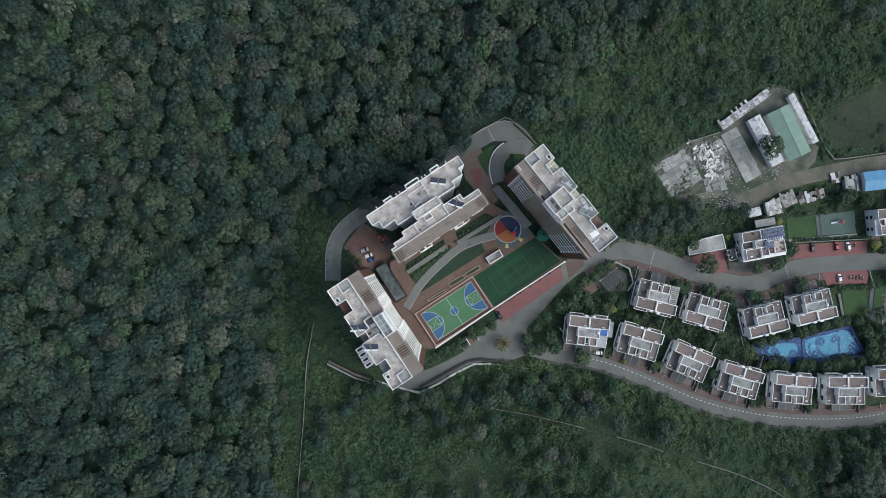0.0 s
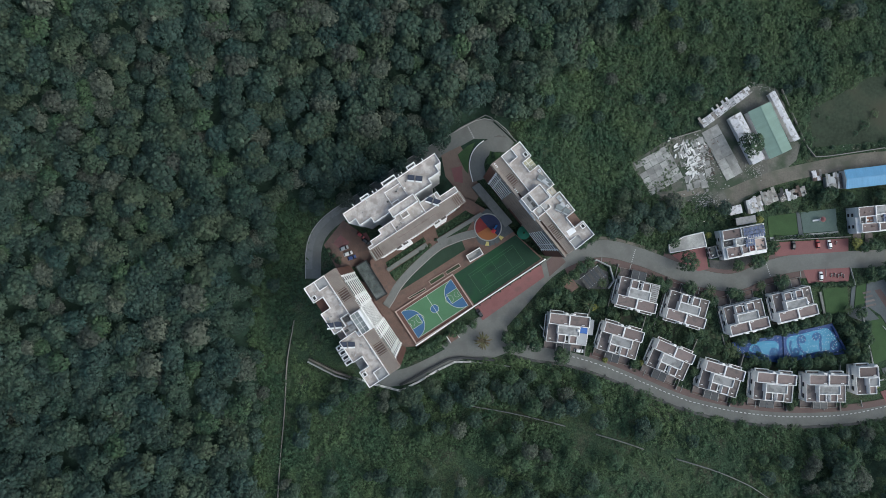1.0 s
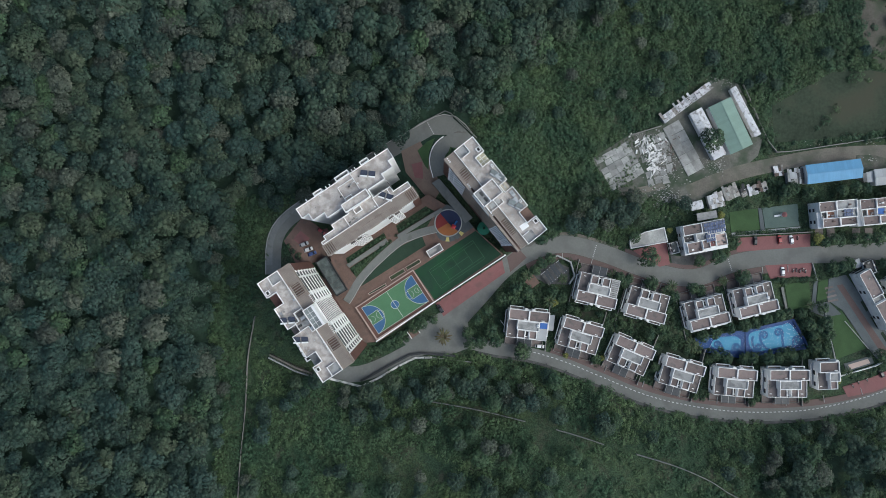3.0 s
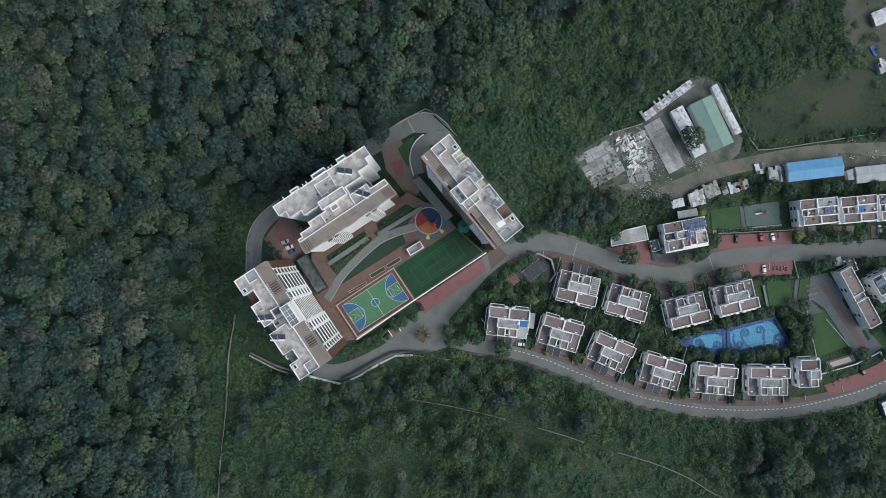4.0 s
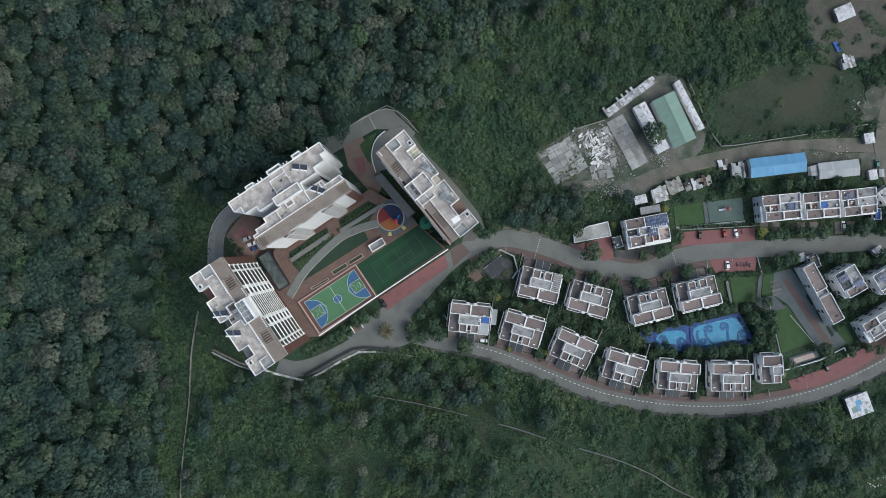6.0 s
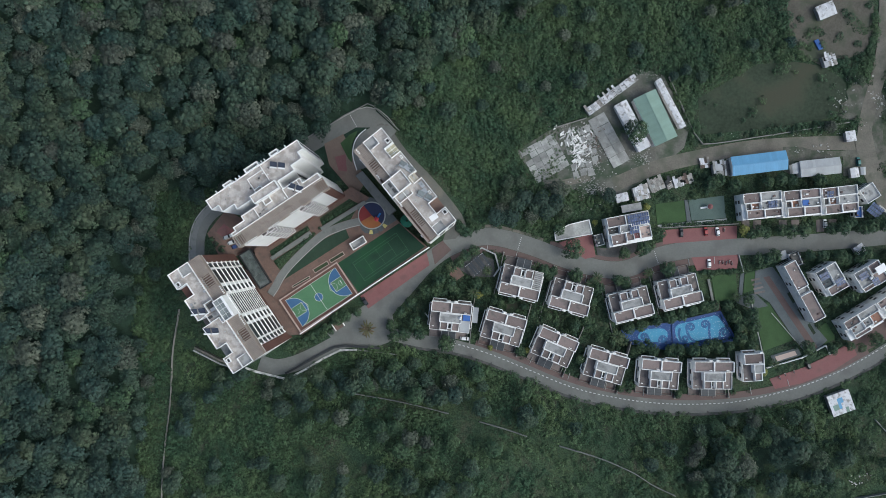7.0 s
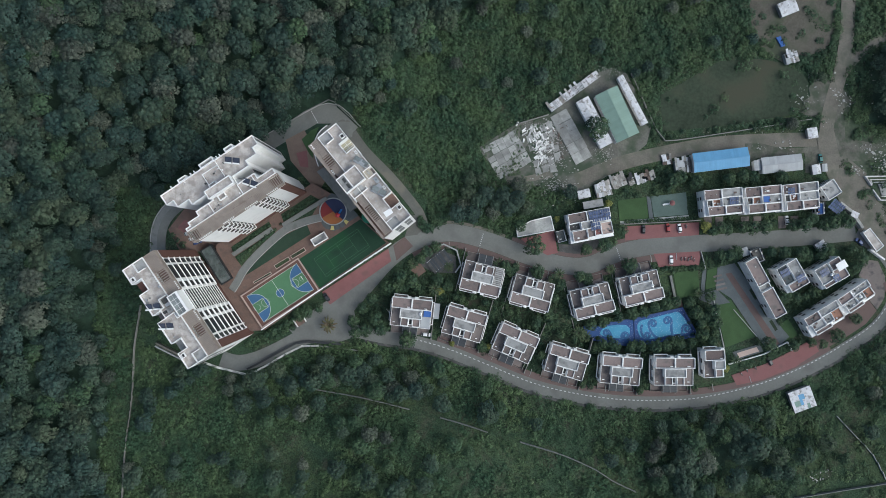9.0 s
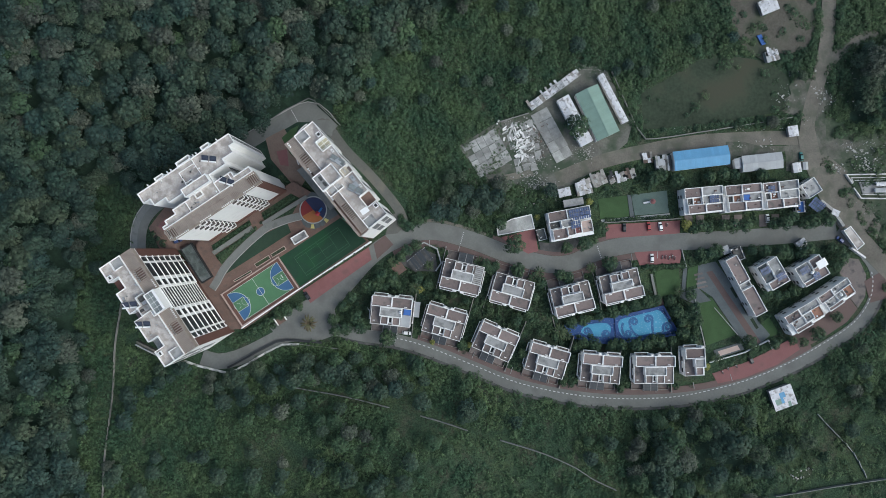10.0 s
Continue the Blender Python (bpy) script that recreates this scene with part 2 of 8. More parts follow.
def strip(line, d0, d1, lift, depth=0.6, lanes=4):
    """A ribbon between the offsets d0 and d1 of a line, laid on the land, with skirts going into it."""
    bm = bmesh.new()
    rows = []
    for k in range(lanes + 1):
        rows.append([bm.verts.new((p.x, p.y, ground_height(p.x, p.y) + lift)) for p in side_line(line, d0 + (d1 - d0) * k / lanes)])
    for a, b in zip(rows, rows[1:]):
        for i in range(len(line) - 1):
            bm.faces.new((a[i], a[i + 1], b[i + 1], b[i]))
    for row, turn in ((rows[0], False), (rows[-1], True)):
        low = [bm.verts.new((v.co.x, v.co.y, v.co.z - depth)) for v in row]
        for i in range(len(row) - 1):
            q = (row[i + 1], row[i], low[i], low[i + 1])
            bm.faces.new(q[::-1] if turn else q)
    bmesh.ops.recalc_face_normals(bm, faces=bm.faces)
    if sum(f.normal.z for f in bm.faces) < 0:
        bmesh.ops.reverse_faces(bm, faces=bm.faces)
    return bm


def patch(pts, lift, depth=0.6, cell=4.0, level=None):
    """A sheet on an outline, laid on the land or at a level, with a skirt."""
    bm = bmesh.new()
    pts = list(pts) if area2(list(pts)) > 0 else list(pts)[::-1]
    bm.faces.new([bm.verts.new((x, y, 0)) for x, y in pts])
    if level is None:
        for axis in (0, 1):
            lo, hi = min(p[axis] for p in pts), max(p[axis] for p in pts)
            c = lo + cell
            while c < hi:
                no = (1, 0, 0) if axis == 0 else (0, 1, 0)
                bmesh.ops.bisect_plane(bm, geom=bm.verts[:] + bm.edges[:] + bm.faces[:], plane_co=(c, c, 0), plane_no=no)
                c += cell
    for v in bm.verts:
        v.co.z = (ground_height(v.co.x, v.co.y) if level is None else level) + lift
    rim = [e for e in bm.edges if e.is_boundary]
    low = bmesh.ops.extrude_edge_only(bm, edges=rim)["geom"]
    for v in low:
        if isinstance(v, bmesh.types.BMVert):
            v.co.z -= depth
    bmesh.ops.recalc_face_normals(bm, faces=bm.faces)
    top = max(bm.faces, key=lambda f: abs(f.normal.z))
    if top.normal.z < 0:
        bmesh.ops.reverse_faces(bm, faces=bm.faces)
    return bm


def frame_at(x, y, z, turn):
    return pose(x, y, z, 0, 0, turn)


def smooth_outline(pts, gap=1.5):
    """A closed, rounded outline through a few points."""
    p = [Vector(q) for q in pts]
    n, line = len(p), []
    for i in range(n):
        a, b, c, d = p[i - 1], p[i], p[(i + 1) % n], p[(i + 2) % n]
        k = max(2, int((c - b).length / gap))
        for j in range(k):
            t = j / k
            q = 0.5 * (2 * b + (c - a) * t + (2 * a - 5 * b + 4 * c - d) * t * t + (3 * b - a - 3 * c + d) * t ** 3)
            line.append((q.x, q.y))
    return line


FOOT = []  # outlines of what stands on the estate, kept free of shrubs


# ---- the land ----
def graded(lo, hi, cell, far):
    inner = np.arange(lo, hi + 0.1, cell)
    outer = np.array([8, 25, 60, 130, 300, 700, 1500, far])
    return np.concatenate((lo - outer[::-1], inner, hi + outer))


gx, gy = graded(-210, 340, 2.5, 2600), graded(-150, 150, 2.5, 2600)
gv = [(float(x), float(y), ground_height(x, y)) for y in gy for x in gx]
w = len(gx)
gf = [(j * w + i, j * w + i + 1, (j + 1) * w + i + 1, (j + 1) * w + i) for j in range(len(gy) - 1) for i in range(w - 1)]
me = bpy.data.meshes.new("ground")
me.from_pydata(gv, [], gf)
me.polygons.foreach_set("use_smooth", [True] * len(gf))
me.materials.append(M_GROUND)
tagged(new("ground", me), "dark green scrubby hillside ground with bare earth", "ground", kind="structure")

# ---- roads ----
LOWER_ROAD = spline([(33.2, -43.6), (49.9, -47.5), (65.4, -49.9), (80.9, -54.5), (99.1, -62.0), (120.0, -70.6), (141.0, -75.8), (162.3, -78.7), (183.7, -79.2), (205.0, -77.5), (226.2, -72.8), (247.3, -64.6), (265.9, -54.3), (280.4, -44.3), (288.4, -32.4), (289.2, -19.2), (281.8, -8.6), (271.2, -1.2)])
UPPER_ROAD = spline([(29.3, -39.2), (42.2, -25.0), (53.8, -12.2), (65.4, -4.4), (81.0, -0.3), (99.1, -4.2), (117.5, -11.0), (134.7, -15.5), (146.6, -15.3), (160.0, -9.8), (178.6, -6.3), (210.4, -4.8), (244.8, -2.5), (271.2, -0.1)])
DIRT_ROAD = spline([(140.0, 23.7), (160.0, 31.7), (181.4, 37.0), (205.2, 41.2), (231.6, 42.8), (256.8, 43.3)])
DIRT_NORTH = spline([(257.4, 37.7), (257.6, 48.3), (260.0, 60.2), (264.0, 74.0), (267.0, 90.0), (267.7, 103.1), (270, 160)])
DIRT_EAST = spline([(256.8, 47.0), (259.9, 33.7), (267.3, 16.5), (279.2, -0.7), (293.7, -16.6), (313.5, -35.1), (360, -70)])
DIRT_PATH = spline([(261.0, 66.0), (264.6, 73.0), (271.0, 81.4), (281.4, 89.0), (294.6, 92.8), (330, 97)])
LOOP_ROAD = spline([(-49.1, -14), (-49.1, -9.7), (-48.6, 0.3), (-44.6, 8.4), (-34.3, 16.8), (-6.5, 35.9), (16.1, 48.8), (26.9, 53.9), (33.8, 50.4), (43.6, 37.1), (55.7, 24.7), (68.0, 9.4), (70.2, 2.4)])
ROAD_SW = spline([(33, -44.0), (22, -46.5), (13.8, -48.3), (3.5, -53.6), (-6.9, -58.2), (-15.6, -59.8), (-23.0, -57.8)])
RING = spline([(38.0, 45.4), (33.0, 46.0), (28.4, 44.6), (24.9, 41.4), (23.7, 36.6), (25.2, 30.4)], 1.2)


def road(name, line, width, material, label, lift, category="road"):
    return tagged(part(name, strip(line, -width / 2, width / 2, lift), material), label, category, kind="structure")


tagged(part("road_lower", strip(LOWER_ROAD, -3.2, 2.5, 0.20), M_ROAD), "pale grey concrete road curving below the villas", "road", kind="structure")
road("road_upper", UPPER_ROAD, 8.0, M_ROAD, "pale grey concrete road winding between the villas", 0.21)
CUT = min(range(len(LOOP_ROAD)), key=lambda i: (LOOP_ROAD[i] - Vector((30.5, 53.4))).length)
road("road_loop", LOOP_ROAD[:CUT + 1], 6.6, M_ROAD, "pale grey concrete service road behind the towers", 0.22)
tagged(part("road_loop_east", strip(LOOP_ROAD[CUT:], -3.0, 1.3, 0.215), M_LANE), "dark worn lane between tower and scrub", "road", kind="structure")
road("road_southwest", ROAD_SW, 7.2, M_ROAD, "pale grey concrete drive beside the retaining wall", 0.19)
road("road_ring", RING, 6.4, M_ROAD, "curved pale concrete ramp round a planted bed", 0.26)
road("dirt_road", DIRT_ROAD, 6.6, M_DIRT, "brown dirt track beside the sheds", 0.12)
road("dirt_road_north", DIRT_NORTH, 6.6, M_DIRT, "brown dirt track crossing open land", 0.33)
road("dirt_road_east", DIRT_EAST, 8.6, M_DIRT, "wide brown dirt track past the gate", 0.35)
road("dirt_path", DIRT_PATH, 5.0, M_DIRT, "narrow pale dirt path through grass", 0.3)
BARE = [(221.0, 114.0), (262.0, 114.0), (262.0, 93.0), (257.0, 85.0), (238.0, 79.0), (229.0, 84.0), (223.0, 94.0)]
WASTE = [(263.0, 54.0), (264.0, 42.0), (270.0, 24.0), (280.0, 8.0), (296.0, -8.0), (335.0, -34.0), (335.0, 38.0), (312.0, 40.0), (296.0, 46.0), (282.0, 44.0), (272.0, 52.0)]
PLAZA = [(7.8, -44.5), (21.9, -33.3), (32.1, -27.5), (52.7, -14.3), (46, -19.6), (40, -27), (37.5, -35.5), (39.9, -47.0), (29.6, -50.9), (14.2, -50.9)]
tagged(part("loop_corner", patch([(15.5, 52.0), (26.8, 57.6), (29.4, 56.8), (35.2, 51.7), (40.2, 46.7), (36.6, 43.1), (30.7, 46.0), (28.1, 48.3), (21.0, 48.3)], 0.245), M_ROAD), "broad grey paved corner of the service road", "pavement", kind="structure")
tagged(part("plaza", patch(PLAZA, 0.23), M_ROAD), "grey concrete forecourt where the drives meet", "pavement", kind="structure")

# ---- podium between the towers ----
POD = 3.9
PODIUM = [(-24.2, -6.0), (19.5, 22.0), (30.3, 15.5), (54.0, -5.4), (-2.6, -44.4), (-12.9, -30.0), (-23, -18.5)]
podium = tagged(part("podium", prism(PODIUM, -3.0, POD), M_BROWN), "terracotta-brown paved podium deck between the towers", "podium", kind="structure")


def roof_tank_set(at, z, turn, parent_label="two dark solar water heaters with white tanks on the roof", dusty=False):
    e = thing("solar_water_heater", frame_at(at[0], at[1], z, turn), parent_label, "water heater", "solar water heaters")
    for x in (-1.55, 1.55):
        bm = boxes((x - 1.3, x + 1.3, -1.1, 1.1, 0, 0.07))
        bmesh.ops.rotate(bm, verts=bm.verts, matrix=Matrix.Rotation(radians(22), 3, "X"))
        bmesh.ops.translate(bm, verts=bm.verts, vec=(0, 0, 0.75))
        part("collector_panel", bm, M_GLASSROOF if dusty else M_PANEL, e, "dusty grey collector" if dusty else "dark blue glazed collector")
        bm = bmesh.new()
        bmesh.ops.create_cone(bm, cap_ends=True, segments=14, radius1=0.32, radius2=0.32, depth=2.5, matrix=Matrix.Translation((x, -0.2, 1.25)) @ Matrix.Rotation(radians(90), 4, "Y"))
        bmesh.ops.translate(bm, verts=bm.verts, vec=(0, -1.0, -0.35))
        part("tank", bm, M_STEEL if dusty else M_WHITE, e, "grey cylindrical tank" if dusty else "white cylindrical tank")
        for y in (-1.0, 1.0):
            part("leg", boxes((x - 1.1, x - 1.02, y - 0.04, y + 0.04, 0, 1.1 if y > 0 else 0.5)), M_STEEL, e)
    return e


M_TANFLOOR = surface("tan_balcony_floor", (0.265, 0.232, 0.205), 0.85, 0.14, 0.3, 2.0, 0.1)
M_PANEL = surface("solar_collector", (0.05, 0.056, 0.078), 0.2, 0.15, 0.5, 3.0, 0.0, spec=0.6)
# near-black colour put in for shade inside roof openings; also dark boxes, bollards
M_DRIVEDARK = surface("opening_shade_and_dark_parts", (0.06, 0.06, 0.06), 0.8, 0.25, 0.4, 3.0, 0.2)
M_CREAMSHEET = surface("cream_roof_sheet", (0.44, 0.40, 0.32), 0.8, 0.15, 0.4, 2.0, 0.1)
M_STEEL = surface("galvanised_steel", (0.42, 0.43, 0.44), 0.45, 0.15, 0.5, 3.0, 0.1, metal=0.6)
M_SKYBLUE = surface("yellowed_roof_lattice", (0.42, 0.40, 0.29), 0.85, 0.15, 0.5, 2.0, 0.2)


def parapet(outline, z, parent, height=1.15, width=0.23, name="parapet", material=None):
    return part(name, rail(outline, width, z - 0.05, z + height, offset=width / 2), material or M_WHITE, parent)


def pergola(u0, u1, v0, v1, z, parent, gap=0.62, thick=0.3, deck=True, along=False):
    """Beams across a roof terrace inside a frame; with a deck close below them, or open down to the terrace; along: beams run lengthwise."""
    f = part("pergola_frame", rail([(u0, v0), (u1, v0), (u1, v1), (u0, v1)], 0.4, z - 0.45, z, offset=0.2), M_TAN, parent)
    if deck:
        part("pergola_deck", boxes((u0 + 0.38, u1 - 0.38, v0 + 0.38, v1 - 0.38, z - 0.44, z - 0.3)), M_TANFLOOR, f)
    a, b = (v0, v1) if along else (u0, u1)
    w = a + 0.7
    while w < b - 0.6:
        lot = (u0 + 0.38, u1 - 0.38, w, w + thick) if along else (w, w + thick, v0 + 0.38, v1 - 0.38)
        part("pergola_beam", boxes((*lot, z - 0.4, z - 0.06)), M_TAN, f)
        w += gap


def stubs(parent, u0, u1, v0, v1, z0, z1, gap=0.8):
    """A row of short white beam ends."""
    u = u0
    while u < u1:
        part("beam_end", boxes((u, u + 0.42, v0, v1, z0, z1)), M_CREAM, parent)
        u += gap


def facade(parent, u0, u1, v, deep, levels, fins, panes, half=0.13, material=None):
    """Balcony stack on a front: slabs at each level, upright fins, and a dark pane in each cell between them."""
    for z in levels:
        part("balcony_slab", boxes((u0, u1, v - 0.05, v + deep, z - half, z + half)), material or M_WHITE, parent)
    z0, z1 = levels[0], levels[-1]
    for f in fins:
        part("fin", boxes((f - 0.17, f + 0.17, v - 0.05, v + deep * 0.8, z0 - 3.0, z1 + 0.2)), M_WHITE, parent)
    edges = sorted([u0] + list(fins) + [u1])
    for a, b in zip(edges, edges[1:]):
        if b - a < 1.0 or not panes:
            continue
        for z, zt in zip(levels, levels[1:]):
            part("window", boxes((a + 0.25, b - 0.25, v, v + 0.06, z + half + 0.13, zt - half - 0.23)), M_GLASS, parent)


def slab_tower(name, at, H, label, yellow, style):
    """Tower with a back line of notches and a balconied front. Local x runs along it, the front looks to +y, the back is at -14."""
    e = thing(name, at, label, "apartment tower")
    L = 45.5
    back = [(0, -14), (6.8, -14), (6.8, -9.8), (11.7, -9.8), (11.7, -14), (21.2, -14), (21.2, -10.4), (24.4, -10.4), (24.4, -14), (34.1, -14), (34.1, -9.8), (38.4, -9.8), (38.4, -14), (L, -14)]
    roof = back + [(L, -4.8), (0, -4.8)]
    part("wall", prism(back + [(L, -0.36), (27.6, -0.36), (27.6, -0.75), (17.9, -0.75), (17.9, -0.36), (0, -0.36)], -6, H - 3.2), M_WHITE, e)
    part("wall", prism(roof, H - 3.2, H), M_WHITE, e)
    part("roof_deck", prism([(0.25, -13.75), (6.55, -13.75), (6.55, -9.55), (11.95, -9.55), (11.95, -13.75), (20.95, -13.75), (20.95, -10.15), (24.65, -10.15), (24.65, -13.75), (33.85, -13.75), (33.85, -9.55), (38.65, -9.55), (38.65, -13.75), (L - 0.25, -13.75), (L - 0.25, -5.0), (0.25, -5.0)], H - 0.1, H + 0.05), M_DECK, e)
    parapet(roof, H, e)
    # shafts closed with a slab a little below the roof
    part("shaft_floor", boxes((21.22, 24.38, -13.9, -10.42, H - 4.2, H - 3.9)), M_TERRACE, e)
    for (a, b), m in zip(((6.8, 11.7), (34.1, 38.4)), yellow):
        part("shaft_floor", boxes((a + 0.02, b - 0.02, -13.9, -9.82, H - 3.6, H - 3.3)), m, e)
    # terrace strip along the front
    part("terrace", boxes((0.3, 17.8, -4.7, -0.3, H - 3.2, H - 3.05), (28.3, L - 0.3, -4.7, -0.3, H - 3.2, H - 3.05)), M_BROWN, e)
    part("terrace_slab", boxes((0, L, -4.8, 0, H - 3.6, H - 3.2)), M_WHITE, e)
    for a, b in ((0.0, 17.9), (28.0, L)):
        part("front_parapet", boxes((a, b, -0.3, 0.0, H - 3.2, H - 0.5)), M_TAN, e)
    # end terraces behind bent walls
    for s in (0, 1):
        c = (lambda u: u) if s == 0 else (lambda u: L - u)
        if s or style == "glazed core":
            part("terrace_wall", rail([(c(0.25), -9.5), (c(4.1), -9.5), (c(4.1), -6.3)], 0.24, H, H + 1.2, closed=False), M_WHITE, e)
        part("terrace_floor", boxes((min(c(0.3), c(3.9)), max(c(0.3), c(3.9)), -9.3, -5.0, H, H + 0.09)), M_GREYDECK, e)
        a, b = sorted((c(4.4), c(6.2)))
        part("shaft", rail([(a, -13.4), (b, -13.4), (b, -11.8), (a, -11.8)], 0.24, H, H + 1.2, offset=0.12), M_WHITE, e)
        part("shaft_cover", boxes((a + 0.2, b - 0.2, -13.2, -12.0, H, H + 0.3)), M_DRIVEDARK, e)
    # clutter, pipes and stains of the deck, lattice over the shafts
    rr = random.Random(int(H * 10))
    for _ in range(26):
        a, v = rr.uniform(12.4, 33.0), rr.choice((rr.uniform(-13.2, -11.4), rr.uniform(-10.0, -5.6)))
        p, q = rr.uniform(0.25, 1.2), rr.uniform(0.2, 0.8)
        part("roof_box", boxes((a, a + p, v, v + q, H, H + rr.uniform(0.2, 0.8))), rr.choice((M_GREYDECK, M_STEEL, M_DECK, M_GLASSROOF)), e)
    for _ in range(9):
        a, v, p = rr.uniform(1, 38), rr.uniform(-13.2, -6.0), rr.uniform(1.5, 5.0)
        if not 6.4 < a < 12 and not 33 < a + p < 39:
            part("pipe", boxes((a, a + p, v, v + 0.1, H + 0.05, H + 0.2)), M_STEEL, e)
    if style == "glazed core":
        for a, b, open_ in ((0.0, 7.6, False), (7.6, 13.2, True), (13.2, 18.1, False), (27.2, 32.4, False), (32.4, 38.0, True), (38.0, L, False)):
            pergola(a, b, -4.75, 0.0, H + 0.35, e, 0.95 if open_ else 0.62, 0.34 if open_ else 0.26, not open_)
        for a, b in ((7.8, 13.0), (32.6, 37.8)):
            stubs(e, a, b, -5.5, -4.7, H, H + 0.62, 0.95)
        for a, b in ((14.4, 18.0), (28.0, 32.0)):
            stubs(e, a, b, -0.1, 0.4, H - 0.1, H + 0.42, 0.75)
        core = [(18.3, -4.9), (27.1, -4.9), (27.1, -0.4), (18.3, -0.4)]
        part("lift_core", prism(core, H - 3, H + 2.1), M_WHITE, e)
        parapet(core, H + 2.1, e, 0.9, 0.28)
        part("front_wall", boxes((18.6, 26.8, -1.35, -0.7, H + 2.1, H + 2.95)), M_WHITE, e)
        for a in (18.6, 20.7, 22.8, 24.9):
            part("core_glazing", boxes((a, a + 1.9, -4.6, -3.15, H + 2.1, H + 2.3), (a, a + 1.9, -2.95, -1.5, H + 2.1, H + 2.3)), M_GLASSROOF, e, "dusty grey roof glazing")
        part("plant_wall", rail([(17.2, -4.95), (17.2, -8.4), (20.8, -8.4), (20.8, -10.4)], 0.24, H, H + 1.9, closed=False), M_WHITE, e)
        part("plant_wall", rail([(24.4, -10.3), (24.4, -6.4), (27.0, -6.4), (27.0, -4.95)], 0.24, H, H + 1.4, closed=False), M_WHITE, e)
        for a, b, c, d, h, m in ((17.8, 19.6, -7.9, -5.6, 1.1, M_DRIVEDARK), (20.0, 21.2, -7.4, -5.4, 1.6, M_STEEL), (21.8, 23.8, -8.2, -5.4, 1.2, M_GREYDECK), (22.0, 23.0, -10.0, -8.6, 0.9, M_DRIVEDARK), (25.0, 26.4, -6.2, -5.2, 1.4, M_STEEL)):
            part("plant_box", boxes((a, b, c, d, H, H + h)), m, e)
    else:
        for a, b, open_ in ((0.3, 6.2, False), (6.2, 13.8, True), (13.8, 18.3, False), (28.3, 33.4, False), (33.4, 38.8, True), (38.8, L, False)):
            pergola(a, b, -4.75, -0.9 if a > 30 else -1.6, H + 0.35, e, (0.92 if a > 30 else 0.8) if open_ else 0.62, 0.4 if open_ else 0.26, not open_)
        for a, b in ((0.3, 18.3), (28.3, L)):
            part("pergola_band", boxes((a, b, -0.9, 0.0, H - 0.1, H + 0.38)), M_TAN, e)
        part("roof_deck", boxes((18.31, 21.6, -4.8, -0.1, H - 0.1, H + 0.05)), M_DECK, e)
        for a, b in ((17.0, 18.3), (30.6, 32.8), (43.0, 45.0)):
            stubs(e, a, b, -1.5, -0.9, H + 0.2, H + 0.6, 0.8)
        core = [(21.6, -9.5), (28.2, -9.5), (28.2, -0.3), (21.6, -0.3)]
        part("lift_core", prism(core, H - 3, H + 2.6), M_WHITE, e)
        part("core_roof", boxes((21.9, 27.9, -9.2, -4.1, H + 2.58, H + 2.66)), M_DECK, e)
        part("core_roof", boxes((21.9, 27.9, -3.6, -0.6, H + 2.58, H + 2.64)), M_GREYDECK, e)
        parapet(core, H + 2.6, e, 0.9, 0.28)
        part("core_wall", boxes((21.9, 27.9, -4.05, -3.75, H + 2.6, H + 3.4)), M_WHITE, e)
        # two openings of the core, their shade put in as dark plates
        for a in (22.6, 25.2):
            part("core_hatch", boxes((a, a + 1.9, -3.2, -2.2, H + 2.6, H + 2.78)), M_DRIVEDARK, e)
        part("plant_wall", rail([(21.6, -1.2), (18.5, -1.2), (18.5, -7.6), (19.8, -7.6)], 0.24, H, H + 1.3, closed=False), M_WHITE, e)
        part("plant_box", boxes((19.2, 21.2, -6.8, -2.4, H, H + 0.5)), M_GREYDECK, e)
        part("shaft_cover", boxes((21.4, 24.6, -12.9, -9.7, H + 0.05, H + 0.4)), M_CREAMSHEET, e, "cream sheet over a shaft")
        part("end_wall", rail([(3.9, -8.0), (3.9, -5.0), (0.3, -5.0)], 0.24, H, H + 0.9, closed=False), M_WHITE, e)
        for a, b, c, d, h in ((26.4, 28.6, -13.2, -11.2, 0.9), (28.9, 30.0, -12.6, -10.6, 0.6), (15.2, 17.4, -12.4, -10.2, 0.7), (13.2, 14.6, -11.0, -9.6, 0.5), (17.8, 20.2, -13.0, -11.6, 0.5)):
            part("air_unit", boxes((a, b, c, d, H, H + h)), M_STEEL, e)
        for a in (14.2, 31.4):
            part("roof_hatch", rail([(a, -13.3), (a + 1.3, -13.3), (a + 1.3, -12.4), (a, -12.4)], 0.24, H, H + 0.9, offset=0.12), M_WHITE, e)
    for n, (a, b) in enumerate(((6.8, 11.7), (34.1, 38.4))):
        if yellow[n] is not M_SKYBLUE:
            continue
        for k in (1, 2):
            u = a + (b - a) * k / 3
            part("lattice_bar", boxes((u - 0.09, u + 0.09, -13.9, -9.82, H - 3.3, H - 3.1)), M_WHITE, e)
        part("lattice_bar", boxes((a + 0.02, b - 0.02, -11.95, -11.77, H - 3.3, H - 3.1)), M_WHITE, e)
    # front: maroon end panels and balcony stacks of double height
    for a, b in ((0.0, 3.4), (L - 3.4, L)):
        part("end_panel", boxes((a, b, -0.5, -0.02, -4, H - 3.6)), M_MAROON, e, "maroon-brown panel")
    f = (H - 3.6 - 2.0) / 7
    double = [2.0 + f * i for i in range(8)]
    single = [2.0 + f * 0.5 * i for i in range(15)]
